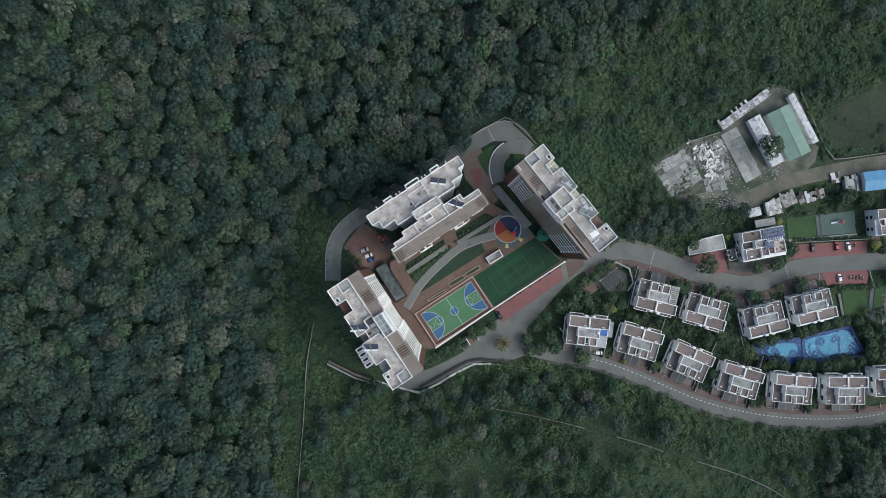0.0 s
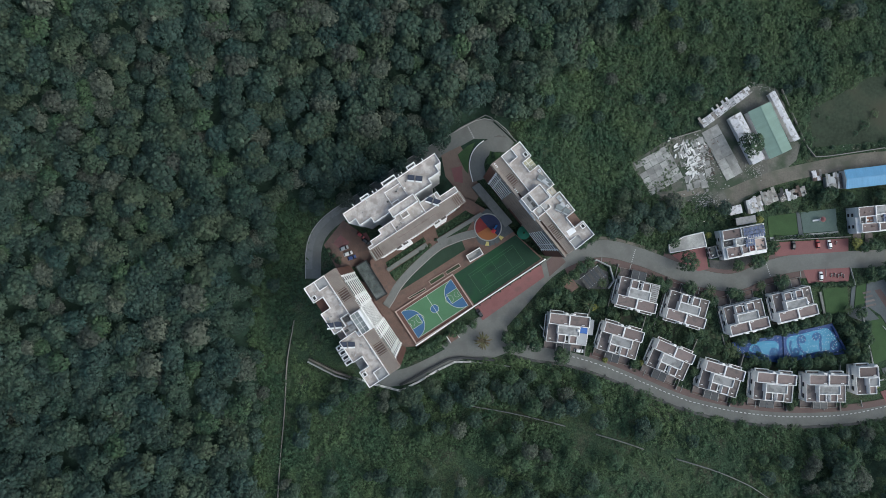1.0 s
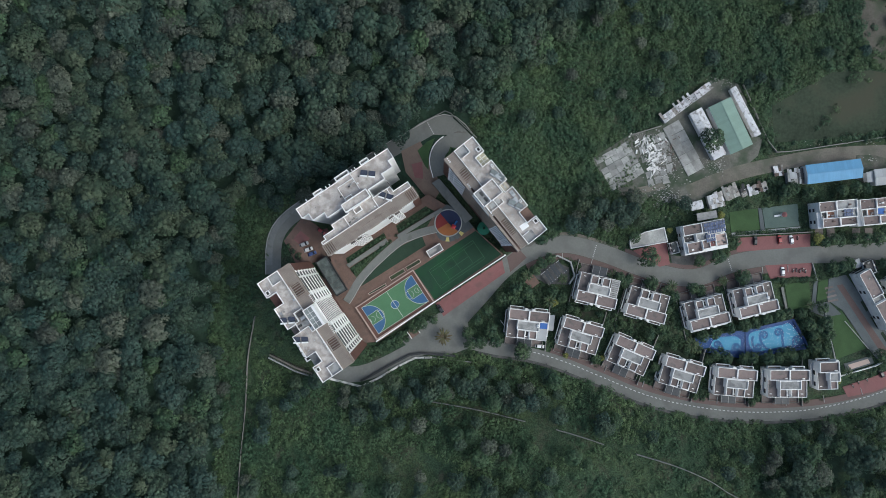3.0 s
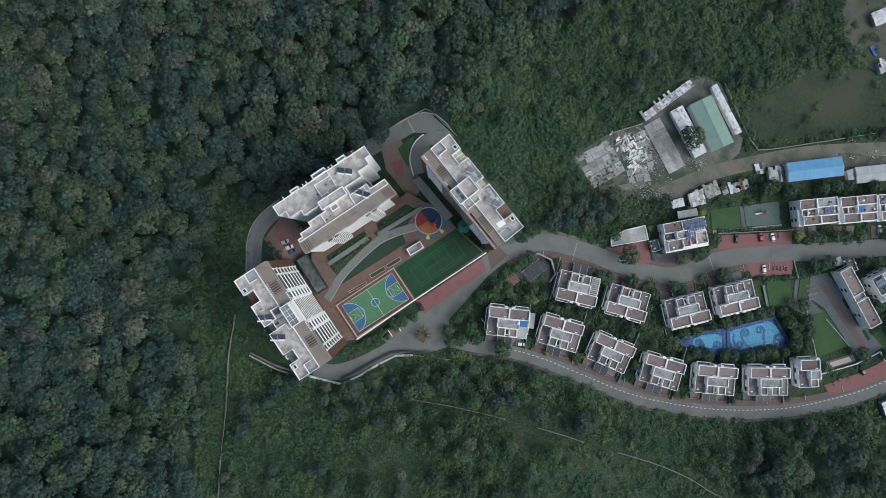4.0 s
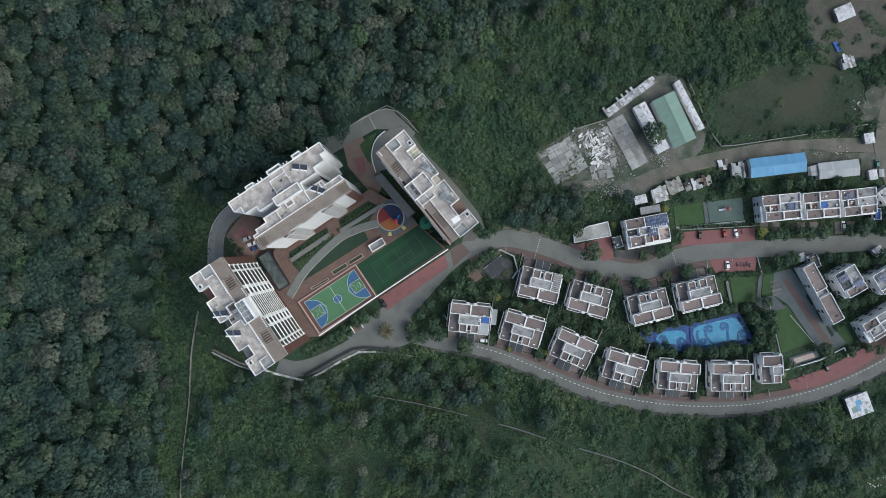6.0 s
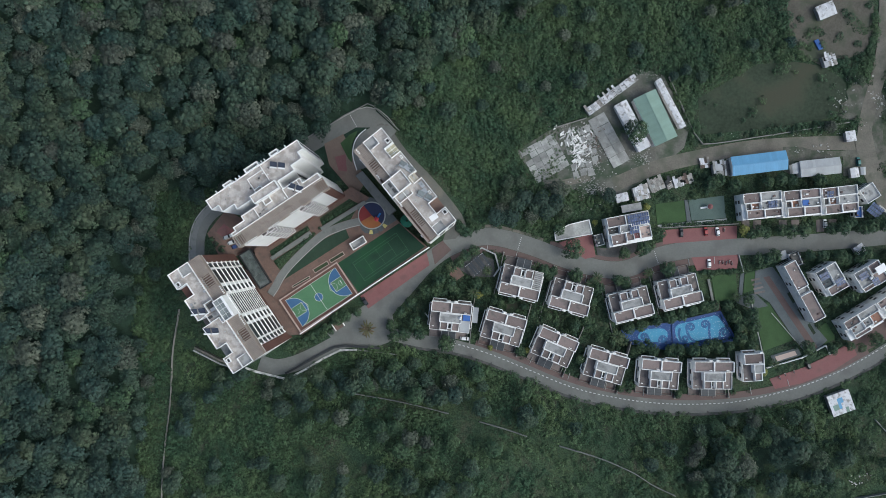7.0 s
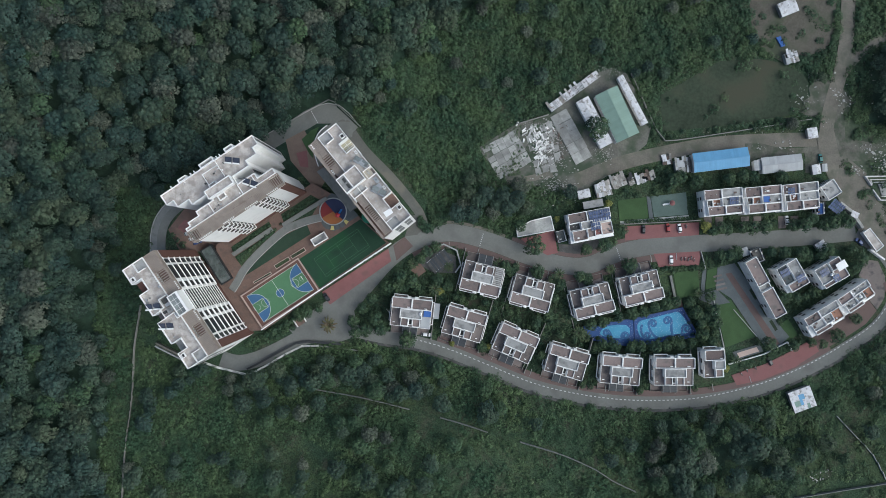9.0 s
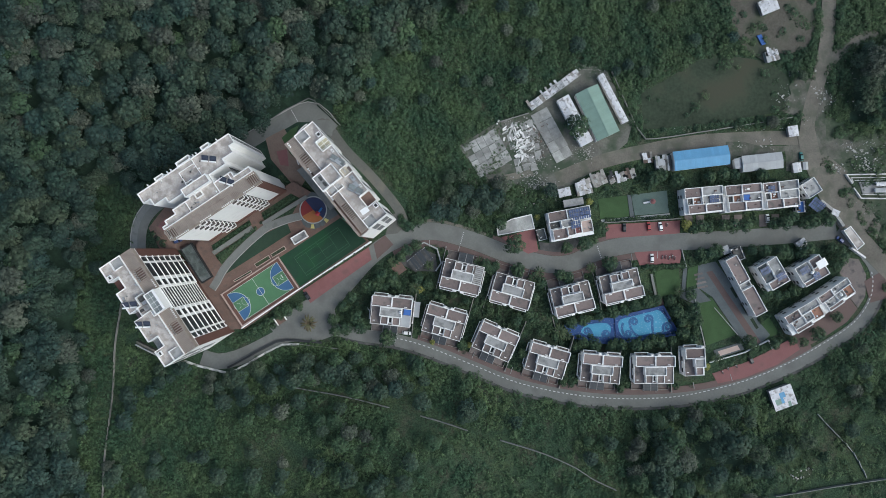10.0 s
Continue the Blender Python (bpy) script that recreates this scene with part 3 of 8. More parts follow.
    for s in (0, 1):
        def m(a, b):
            return (a, b) if s == 0 else (L - b, L - a)
        facade(e, *m(3.5, 13.2), -0.36, 0.36, double, [6.4 if s == 0 else L - 6.4], True)
        a, b = m(13.2, 18.0)
        if style != "glazed core":
            part("front_panel", boxes((a, b, -0.4, -0.05, -4, H - 3.6)), M_TAN, e, "tan painted panel")
            continue
        facade(e, a, b, -0.36, 0.36, double, [], False)
        for z, zt in zip(double, double[1:]):
            part("window", boxes((a + 1.4, b - 1.0, -0.38, -0.29, z + 1.5, zt - 0.5)), M_GLASS, e)
        a, b = m(5.6, 6.9)
        part("spandrel", boxes((a + 0.3, b - 0.2, -0.38, -0.05, 0, H - 3.6)), M_WHITE, e)
    if style == "glazed core":
        facade(e, 18.0, 27.5, -0.75, 0.3, single, [], True, 0.17, M_CREAM)
    else:
        part("front_panel", boxes((18.0, 27.5, -0.8, -0.3, -4, H - 3.6)), M_TAN, e, "tan painted panel")
        for z in double[1:]:
            part("window", boxes((20.4, 25.2, -0.34, -0.26, z - 2.2, z - 0.6)), M_GLASS, e)
    for z in double:
        for a in (3.4, L - 4.3):
            part("balcony_tip", boxes((a, a + 0.9, -0.1, 0.35, z - 0.15, z + 0.15)), M_WHITE, e)
    part("base_wall", boxes((3.4, L - 3.4, -0.5, -0.1, -6, 1.8)), M_MAROON, e)
    # windows of the ends and the back
    for i in range(14):
        z = 2.2 + 3.12 * i
        for a in (1.5, 15.0, 29.0, 41.0):
            part("window", boxes((a, a + 2.2, -14.06, -13.95, z, z + 1.5)), M_GLASS, e)
        for x0 in (-0.06, L - 0.03):
            if 3 <= i <= 12 and i != 8:
                part("window", boxes((x0, x0 + 0.09, -13.1, -10.3, z, z + 2.86)), M_LOUVRE, e, "grey louvred end window")
            if 2 <= i <= 12 and i != 7:
                part("window", boxes((x0, x0 + 0.09, -8.6, -5.7, z, z + 2.86)), M_LOUVRE, e, "grey louvred end window")
    return e


def end_tower(name, at, H, label):
    """Tower of two wings joined by a core. Local x runs along it; the front, with two balcony stacks, looks to -y."""
    e = thing(name, at, label, "apartment tower")
    L = 42.0
    plan = [(0, 0), (0, -4.4), (3.0, -4.4), (3.0, -7.3), (8.2, -7.3), (8.2, -9.5), (15.8, -9.5), (15.8, -12.5), (7.9, -12.5), (7.9, -14.4), (3.0, -14.4), (3.0, -15.9), (1.0, -15.9), (1.0, -17.2), (41.5, -17.2), (41.5, -14.8), (34.7, -14.8), (34.7, -12.6), (27.2, -12.6), (27.2, -9.2), (34.7, -9.2), (34.7, -7.0), (39.6, -7.0), (39.6, -4.2), (L, -4.2), (L, 0)]
    front = [(0.6, -17.2), (41.8, -17.2), (41.8, -22.0), (0.6, -22.0)]
    part("wall", prism(plan, -6, H), M_WHITE, e)
    part("wall", prism([(0.6, -17.2), (41.8, -17.2), (41.8, -21.0), (0.6, -21.0)], -6, H - 3.2), M_WHITE, e)
    part("roof_deck", prism([(0.25, -0.25), (0.25, -4.15), (3.25, -4.15), (3.25, -7.05), (8.45, -7.05), (8.45, -9.25), (16.05, -9.25), (16.05, -12.75), (8.15, -12.75), (8.15, -14.65), (3.25, -14.65), (3.25, -16.15), (1.25, -16.15), (1.25, -17.0), (41.25, -17.0), (41.25, -15.05), (34.45, -15.05), (34.45, -12.85), (26.95, -12.85), (26.95, -8.95), (34.45, -8.95), (34.45, -6.75), (39.35, -6.75), (39.35, -3.95), (L - 0.25, -3.95), (L - 0.25, -0.25)], H - 0.1, H + 0.05), M_DECK, e)
    parapet(plan, H, e)
    # low walls across the deck
    for lot in ((17.6, 17.8, -8.4, -2.0), (24.5, 24.7, -7.4, -0.3), (17.8, 24.5, -2.2, -2.0), (26.6, 26.9, -17.0, -12.5), (13.4, 13.65, -17.0, -12.6), (33.0, 33.3, -17.0, -12.9)):
        part("upstand", boxes((*lot, H, H + 0.75)), M_WHITE, e)
    core = [(15.3, -12.0), (26.6, -12.0), (26.6, -8.5), (15.3, -8.5)]
    part("lift_core", prism(core, H - 1, H + 2.8), M_WHITE, e)
    part("core_roof", boxes((15.6, 26.3, -11.7, -8.8, H + 2.75, H + 2.86)), M_DECK, e)
    parapet(core, H + 2.8, e, 0.7, 0.3)
    part("duct", rail([(17.6, -8.4), (20.8, -8.4), (20.8, -6.9), (17.6, -6.9)], 0.22, H, H + 1.6, offset=0.14), M_WHITE, e)
    part("duct", rail([(18.0, -14.4), (21.2, -14.4), (21.2, -12.1), (18.0, -12.1)], 0.24, H, H + 1.6, offset=0.14), M_WHITE, e)
    # hollow bays on the back
    for a, b, d in ((8.6, 12.3, 1.4), (18.6, 24.6, 1.8), (29.9, 33.6, 1.6)):
        part("bay", rail([(a, -0.02), (b, -0.02), (b, d), (a, d)], 0.35, H - 20, H + 1.1, offset=0.17), M_WHITE, e)
        part("bay_floor", boxes((a + 0.3, b - 0.3, 0.05, d - 0.3, H - 3.2, H - 2.9)), M_GREYDECK, e)
    for a in (5.0, 14.0, 15.6, 25.8, 27.2, 36.6):
        part("bracket", boxes((a, a + 0.3, -0.02, 1.0, H - 0.6, H + 0.9)), M_WHITE, e)
    # pergola over the front terrace
    part("terrace_slab", boxes((0.6, 41.8, -22.0, -17.22, H - 3.6, H - 3.2)), M_WHITE, e)
    part("terrace", boxes((0.9, 41.5, -21.7, -17.3, H - 3.2, H - 3.05)), M_BROWN, e)
    part("front_parapet", boxes((0.6, 41.8, -22.0, -21.7, H - 3.2, H - 0.5)), M_TAN, e)
    for a, b, open_ in ((0.4, 4.8, True), (4.8, 13.0, False), (29.6, 37.6, False), (37.6, 42.0, True)):
        pergola(a, b, -22.0, -17.25, H + 0.35, e, 0.85 if open_ else 0.62, 0.34, not open_)
    pergola(13.0, 29.6, -19.4, -17.25, H + 0.35, e, 0.62, 0.26)
    pergola(13.0, 29.6, -21.9, -19.5, H + 0.35, e, 0.8, 0.34)
    # the slot's shade is a solid near-black bar
    part("pergola_slot", boxes((19.0, 29.0, -19.75, -19.45, H - 0.2, H + 0.33)), M_DRIVEDARK, e, "solid dark bar standing for the shade in a slot between the pergolas")
    for a, b in ((3.0, 9.0), (14.0, 19.0), (24.0, 30.0), (34.0, 39.0)):
        stubs(e, a, b, -22.4, -21.95, H - 0.1, H + 0.4, 0.75)
    rr = random.Random(8)
    for _ in range(30):
        a, v = rr.choice(((rr.uniform(4, 32), rr.uniform(-6.5, -0.8)), (rr.uniform(9, 34), rr.uniform(-16.6, -13.4))))
        p, q = rr.uniform(0.2, 1.0), rr.uniform(0.2, 0.7)
        part("roof_box", boxes((a, a + p, v, v + q, H, H + rr.uniform(0.15, 0.6))), rr.choice((M_GREYDECK, M_STEEL, M_DECK, M_WHITE, M_DRIVEDARK)), e)
    # front: wide white walls, two balcony stacks of two columns
    f = (H - 4.6 - 3.0) / 7
    levels = [3.0 + f * i for i in range(8)]
    for a in (9.6, 27.2):
        for z, zt in zip(levels, levels[1:]):
            for k in (0, 1):
                x = a + 2.9 * k
                part("window", boxes((x + 0.3, x + 2.6, -21.06, -20.95, z + 0.3, zt - 0.4)), M_GLASS, e)
        for z in levels:
            for k in (0, 1):
                x = a + 2.95 * k
                b = part("balcony", boxes((x - 0.1, x + 2.5, -23.0, -20.98, z - 0.14, z + 0.16)), M_WHITE, e)
                part("balcony_rail", rail([(x, -21.0), (x, -22.9), (x + 2.4, -22.9), (x + 2.4, -21.0)], 0.16, z + 0.1, z + 1.0, closed=False), M_WHITE, b)
                part("balcony_floor", boxes((x + 0.1, x + 2.3, -22.8, -21.3, z + 0.16, z + 0.2)), M_TERRACE, b)
    for lot in ((0.7, 9.2, -21.25, -20.98, -4, H - 3.6), (15.7, 26.9, -21.25, -20.98, -4, H - 3.6), (33.3, 41.7, -21.25, -20.98, -4, H - 3.6)):
        part("front_panel", boxes(lot), M_WHITE, e)
    part("base_wall", boxes((0.7, 41.7, -21.7, -20.98, -6, 2.4)), M_MAROON, e)
    # ends: a maroon band and rows of small openings
    part("end_panel", boxes((38.7, 41.95, -21.6, -20.9, -4, H - 3.6)), M_MAROON, e, "maroon-brown band")
    part("end_panel", boxes((0.45, 0.62, -19.6, -17.4, -4, H - 1.2)), M_MAROON, e, "maroon-brown band")
    for i in range(22):
        z = 2.5 + 2.0 * i
        part("vent", boxes((L - 0.03, L + 0.06, -2.2, -0.7, z, z + 1.2)), M_DARK, e)
        part("vent", boxes((34.75, 34.86, -11.9, -10.5, z, z + 1.2)), M_DARK, e)
    return e


tC = slab_tower("apartment_tower", frame_at(-33.2, -8.2, 3.5, -56.4), 46.4, "white fourteen-storey tower with tan pergola roof and stacked balconies", (M_MAROON, M_GREYDECK), "glazed core")
tB = slab_tower("apartment_tower", frame_at(55.0, -3.9, 3.5, 128.8), 47.6, "white fourteen-storey tower with tan pergola roof and slatted voids", (M_BROWN, M_SKYBLUE), "walled core")
tA = end_tower("apartment_tower", frame_at(-30.0, 12.6, 4.0, 33.6), 46.4, "white two-winged tower with tan pergola strip and grey deck")


def on(frame_, u, v):
    p = frame_.matrix_world @ Vector((u, v, 0))
    return (p.x, p.y)


ROOF_C, ROOF_B, ROOF_A = 3.5 + 46.45, 3.5 + 47.65, 4.0 + 46.45
roof_tank_set(on(tC, 18.0, -11.9), ROOF_C, 6)
roof_tank_set(on(tC, 27.0, -11.8), ROOF_C, 2)
roof_tank_set(on(tA, 30.5, -3.9), ROOF_A, -6)
roof_tank_set(on(tA, 31.5, -14.8), ROOF_A, -18)
roof_tank_set(on(tB, 28.0, -12.2), ROOF_B, -32, "two dusty grey solar water heaters on the roof", True)
roof_tank_set(on(tB, 15.0, -10.6), ROOF_B, -25, "two dusty grey solar water heaters on the roof", True)
sheet = tagged(part("roof_sheet", boxes((-1.6, 1.6, -1.1, 1.1, 0, 0.12)), M_WHITE), "bright white sheet lying on a tower roof", "sheet")
sheet.matrix_world = frame_at(*on(tB, 6.4, -8.0), ROOF_B, 35)
# white vent shafts on the ground behind the south-west tower
for x, y in ((-37.3, -44.8), (-36.0, -47.0), (-34.7, -49.2), (-33.4, -51.4)):
    v = thing("vent_shaft", frame_at(x, y, 3.0, 33), "white concrete vent shaft with a dark opening", "vent shaft", "vent shafts behind the tower")
    part("wall", rail([(-1.6, -0.8), (1.6, -0.8), (1.6, 0.8), (-1.6, 0.8)], 0.5, -3, 3.0), M_WHITE, v)
    # dark block inside the walls stands for the shade of the cavity
    part("grille", boxes((-1.4, 1.4, -0.6, 0.6, 1.5, 2.2)), M_DARK, v)

# ---- villas ----
M_CARPORT = surface("smoky_polycarbonate", (0.05, 0.056, 0.064), 0.4, 0.2, 0.4, 2.0, 0.0, spec=0.3)


def villa(at, half=False, label="white two-storey twin villa with brown terrace roofs"):
    """Twin villa: a row of upper rooms on one side (local +y edge at y = 0), a core, two small head rooms and low terraces."""
    e = thing("villa", at, label, "villa", "villas along the roads")
    x1 = 0.0 if half else 9.0
    part("wall", boxes((-9, x1, -13.0, -0.1, -3, 7.0)), M_WHITE, e)
    part("terrace_floor", boxes((-8.8, x1 - 0.2, -12.8, -4.9, 7.0, 7.08)), M_TERRACE, e)
    part("terrace_parapet", rail([(-9, -13), (x1, -13), (x1, -4.6), (-9, -4.6)], 0.18, 6.9, 7.75, offset=0.09), M_CREAM, e)
    for a, b in ((-9.0, 0.0), (0.0, 9.0)):
        if a >= x1:
            continue
        r = part("upper_room", boxes((a + 0.005, b - 0.005, -4.8, 0, 7.0, 9.4)), M_WHITE, e)
        part("roof_floor", boxes((a + 0.3, b - 0.3, -4.5, -0.3, 9.35, 9.46)), M_TILE, r)
        part("parapet", rail([(a + 0.005, -4.8), (b - 0.005, -4.8), (b - 0.005, 0), (a + 0.005, 0)], 0.3, 9.38, 10.25, offset=0.15), M_CREAM, r)
    c0, c1 = (-5.0, -0.2) if half else (-4.9, 4.9)
    r = part("core", boxes((c0, c1, -8.9, -4.82, 7.0, 10.2)), M_WHITE, e)
    part("core_roof", boxes((c0 + 0.3, c1 - 0.3, -8.6, -5.1, 10.15, 10.27)), M_GREYDECK, r)
    part("core_parapet", rail([(c0, -8.9), (c1, -8.9), (c1, -4.82), (c0, -4.82)], 0.32, 10.18, 10.85, offset=0.16), M_CREAM, r)
    for a, b in ((-4.3, -0.9), (0.9, 4.3)):
        if a >= x1:
            continue
        r = part("head_room", boxes((a, b, -12.6, -8.92, 7.0, 8.9)), M_WHITE, e)
        part("head_roof", boxes((a + 0.3, b - 0.3, -12.3, -9.2, 8.85, 8.97)), M_TILE, r)
        part("head_parapet", rail([(a, -12.6), (b, -12.6), (b, -8.92), (a, -8.92)], 0.28, 8.88, 9.6, offset=0.14), M_CREAM, r)
    if not half:
        w_ = part("stair_wall", rail([(-0.85, -12.0), (0.85, -12.0), (0.85, -9.2), (-0.85, -9.2)], 0.26, 7.05, 8.5, offset=0.13), M_WHITE, e)
        # dark plate gives the open well its shade by colour
        part("stair_well", boxes((-0.6, 0.6, -11.7, -9.4, 7.05, 7.2)), M_DRIVEDARK, w_, "dark plate standing for the shade in an open stair well")
    # chimney-like projections over the garden side
    for a in ((-1.6,) if half else (-2.2, 1.0)):
        part("sunshade", boxes((a, a + 1.4, -0.02, 0.7, 6.2, 9.9)), M_CREAM, e)
    # windows
    for z in (0.9, 4.0):
        for a in (-7.6, -4.2, 2.0, 5.4):
            if a + 2.2 > x1:
                continue
            part("window", boxes((a, a + 2.2, -0.14, 0.0, z, z + 1.6)), M_GLASS, e)
            part("window", boxes((a, a + 2.2, -13.06, -12.95, z, z + 1.6)), M_GLASS, e)
        for y in (-11.6, -6.4):
            part("window", boxes((-9.06, -8.95, y, y + 2.0, z, z + 1.6)), M_GLASS, e)
            part("window", boxes((x1 - 0.05, x1 + 0.06, y, y + 2.0, z, z + 1.6)), M_GLASS, e)
    # balconies on the garden side and the gable sides
    for a, b in ((-8.4, -2.4), (2.6, 8.4)):
        if a < x1:
            g = part("garden_balcony", boxes((a, b, 0.0, 0.95, 5.3, 5.55)), M_TERRACE, e)
            part("balcony_parapet", rail([(a, 0.0), (a, 1.0), (b, 1.0), (b, 0.0)], 0.22, 5.2, 6.6, closed=False), M_WHITE, g)
    for s in (-1, 1):
        if s > 0 and half:
            continue
        g = part("side_balcony", boxes((min(s * 9.0, s * 9.85), max(s * 9.0, s * 9.85), -11.2, -1.4, 2.9, 3.15)), M_TERRACE, e)
        part("balcony_parapet", rail([(s * 9.0, -11.3), (s * 9.85, -11.3), (s * 9.85, -1.3), (s * 9.0, -1.3)], 0.2, 2.8, 4.25, closed=False), M_WHITE, g)
    # vents and air units on the roofs
    for a, b, z in ((-2.2, -0.9, 9.46), (5.6, 6.9, 9.46), (-7.9, -7.0, 7.08), (6.4, 7.3, 7.08)):
        if b < x1:
            y = -4.2 if z > 8 else -11.6
            part("roof_vent", boxes((a, b, y, y + 0.34, z, z + 0.45)), M_CREAM, e)
    # car ports before the entrances
    if not half:
        for a, b in ((-3.3, -0.12), (0.12, 3.3)):
            c = part("carport", boxes((a, b, -17.2, -13.02, 2.55, 2.63)), M_CARPORT, e, "dark translucent car port roof")
            for k in range(4):
                y = -17.15 + k * 1.36
                part("carport_rafter", boxes((a, b, y, y + 0.09, 2.63, 2.7)), M_DARK, c)
        for a in (-3.35, -0.1, 3.15):
            part("carport_beam", boxes((a, a + 0.2, -17.3, -13.02, 2.4, 2.74)), M_GREYDECK, e)
            part("post", boxes((a, a + 0.2, -17.3, -17.1, -3, 2.4)), M_CREAM, e)
    for a in (-6.6, 3.4):
        if a < x1:
            part("door", boxes((a, a + 1.2, -13.07, -12.95, -0.6, 1.5)), M_MAROON, e)
    return e


VILLAS = [
    (64.8, -29.8, -6.4), (89.6, -35.2, -16.1), (113.5, -44.4, -23.5), (136.2, -53.0, -16.1), (159.8, -56.7, -5.2), (183.6, -57.3, -0.3),
    (94.1, -27.4, 166.3), (116.6, -33.9, 164.0), (147.6, -37.6, -166.1), (170.1, -31.9, -166.5),
]
first = None
for x, y, turn in VILLAS + [(206.0, -53.5, 3)]:
    m = frame_at(x, y, 0, turn)
    FOOT.append([tuple((m @ Vector((a, b, 0))).xy) for a, b in ((-9.6, -18.0), (9.6, -18.0), (9.6, 0.6), (-9.6, 0.6))])
for x, y, turn in VILLAS:
    z = ground_height(x, y)
    first = villa(frame_at(x, y, z, turn)) if first is None else first
    if (x, y, turn) != VILLAS[0]:
        twin = copy_thing(first, frame_at(x, y, z, turn))
        if (x, y) == (94.1, -27.4):
            VILLA_SLAT = frame_at(x, y, z, turn)
villa(frame_at(206.0, -53.5, ground_height(202, -53), 3), True, "white single villa with brown terrace roofs")

slats = thing("terrace_pergola", VILLA_SLAT, "grey slatted cover over a villa's side terrace", "pergola")
for k in range(9):
    part("slat", boxes((-8.8, -5.2, -12.6 + k * 0.85, -12.6 + k * 0.85 + 0.6, 8.2, 8.3)), M_GREYDECK, slats)
for a in (-8.7, -5.4):
    part("beam", boxes((a, a + 0.14, -12.7, -5.2, 8.0, 8.2)), M_STEEL, slats)
    for b in (-12.6, -5.4):
        part("post", boxes((a, a + 0.14, b, b + 0.14, 7.08, 8.0)), M_STEEL, slats)

# ---- the podium's courts and gardens ----
def pod(name, pts, material, label, lift, category="paving", z=POD, depth=None, kind="structure"):
    return tagged(part(name, prism(pts, z - 0.05 if depth is None else z - depth, z + lift), material), label, category, kind=kind)


M_RUBBERRED = surface("red_rubber_floor", (0.19, 0.035, 0.035), 0.85, 0.12, 0.3, 3.0, 0.1)
M_RUBBERORANGE = surface("orange_rubber_floor", (0.30, 0.12, 0.045), 0.85, 0.12, 0.3, 3.0, 0.1)
M_RUBBERBLUE = surface("navy_rubber_floor", (0.03, 0.038, 0.085), 0.85, 0.12, 0.3, 3.0, 0.1)
M_YELLOW = surface("yellow_paint", (0.5, 0.44, 0.16), 0.8, 0.12, 0.3, 3.0, 0.1)
M_BLUEGREY = surface("blue_grey_paving", (0.096, 0.108, 0.112), 0.9, 0.16, 0.25, 2.0, 0.2, lot=0.12)
M_WALK = surface("weathered_grey_stone", (0.182, 0.188, 0.18), 0.9, 0.16, 0.3, 2.0, 0.2, stain=(0.145, 0.15, 0.14), stain_size=0.3)
M_CANOPYGLASS = surface("mossy_canopy_glass", (0.085, 0.10, 0.095), 0.3, 0.5, 0.15, 1.2, 0.0, stain=(0.19, 0.205, 0.2), stain_size=0.2, stain_amount=0.7, spec=0.4)
M_GREENNET = surface("green_shade_net", (0.04, 0.16, 0.10), 0.8, 0.15, 0.5, 3.0, 0.2)
M_PINK = surface("pinkish_coping", (0.42, 0.33, 0.29), 0.8, 0.12, 0.3, 2.0, 0.1)

# basketball court: local x along it
CX, CY, CTURN = 4.8, -27.6, 33.3
court = thing("basketball_court", frame_at(CX, CY, POD, CTURN), "green and blue acrylic basketball court with white lines", "sports court")
part("border", boxes((-14.9, 14.9, -8.1, 8.1, -0.1, 0.03)), M_MAROON, court)
part("playing_floor", boxes((-13.5, 13.5, -7.1, 7.1, 0, 0.06)), M_COURT, court)


def disc(cx, cy, r, z0, z1, a0=0.0, a1=360.0, seg=40):
    pts = [(cx + r * math.cos(radians(a0 + (a1 - a0) * i / seg)), cy + r * math.sin(radians(a0 + (a1 - a0) * i / seg))) for i in range(seg + (a1 - a0 < 360))]
    pts = pts + [(cx, cy)] if a1 - a0 < 360 else pts
    return prism(pts, z0, z1)


def arc_line(cx, cy, r, a0, a1, w, z, bm=None, seg=32):
    pts = [(cx + r * math.cos(radians(a0 + (a1 - a0) * i / seg)), cy + r * math.sin(radians(a0 + (a1 - a0) * i / seg))) for i in range(seg + 1)]
    return rail(pts, w, z - 0.02, z, bm, closed=False)


for s in (-1, 1):
    arc = [(s * (13.5 - 6.9 * math.cos(radians(a))), 6.9 * math.sin(radians(a))) for a in range(-82, 83, 6)]
    part("three_point_area", prism([(s * 13.49, arc[0][1])] + arc + [(s * 13.49, arc[-1][1])], 0.02, 0.072), M_COURTBLUE, court, "blue shooting area")
    part("key", boxes((min(s * 13.48, s * 7.9), max(s * 13.48, s * 7.9), -2.4, 2.4, 0.03, 0.084)), M_COURT, court, "green key")
    part("line", rail(arc, 0.14, 0.06, 0.096, closed=False), M_LINE, court)
    part("line", rail([(s * 13.4, -2.4), (s * 7.9, -2.4), (s * 7.9, 2.4), (s * 13.4, 2.4)], 0.13, 0.06, 0.098, closed=False), M_LINE, court)
    part("line", arc_line(s * 7.9, 0, 1.8, 0, 360, 0.1, 0.1), M_LINE, court)
    part("line", arc_line(s * 12.0, 0, 1.25, 90 if s > 0 else -90, 270 if s > 0 else 90, 0.09, 0.1), M_LINE, court)
part("centre_circle", disc(0, 0, 1.85, 0.02, 0.074), M_COURTBLUE, court, "blue centre circle")
part("line", arc_line(0, 0, 1.85, 0, 360, 0.14, 0.096), M_LINE, court)
part("line", boxes((-0.07, 0.07, -7.1, 7.1, 0.04, 0.09)), M_LINE, court)
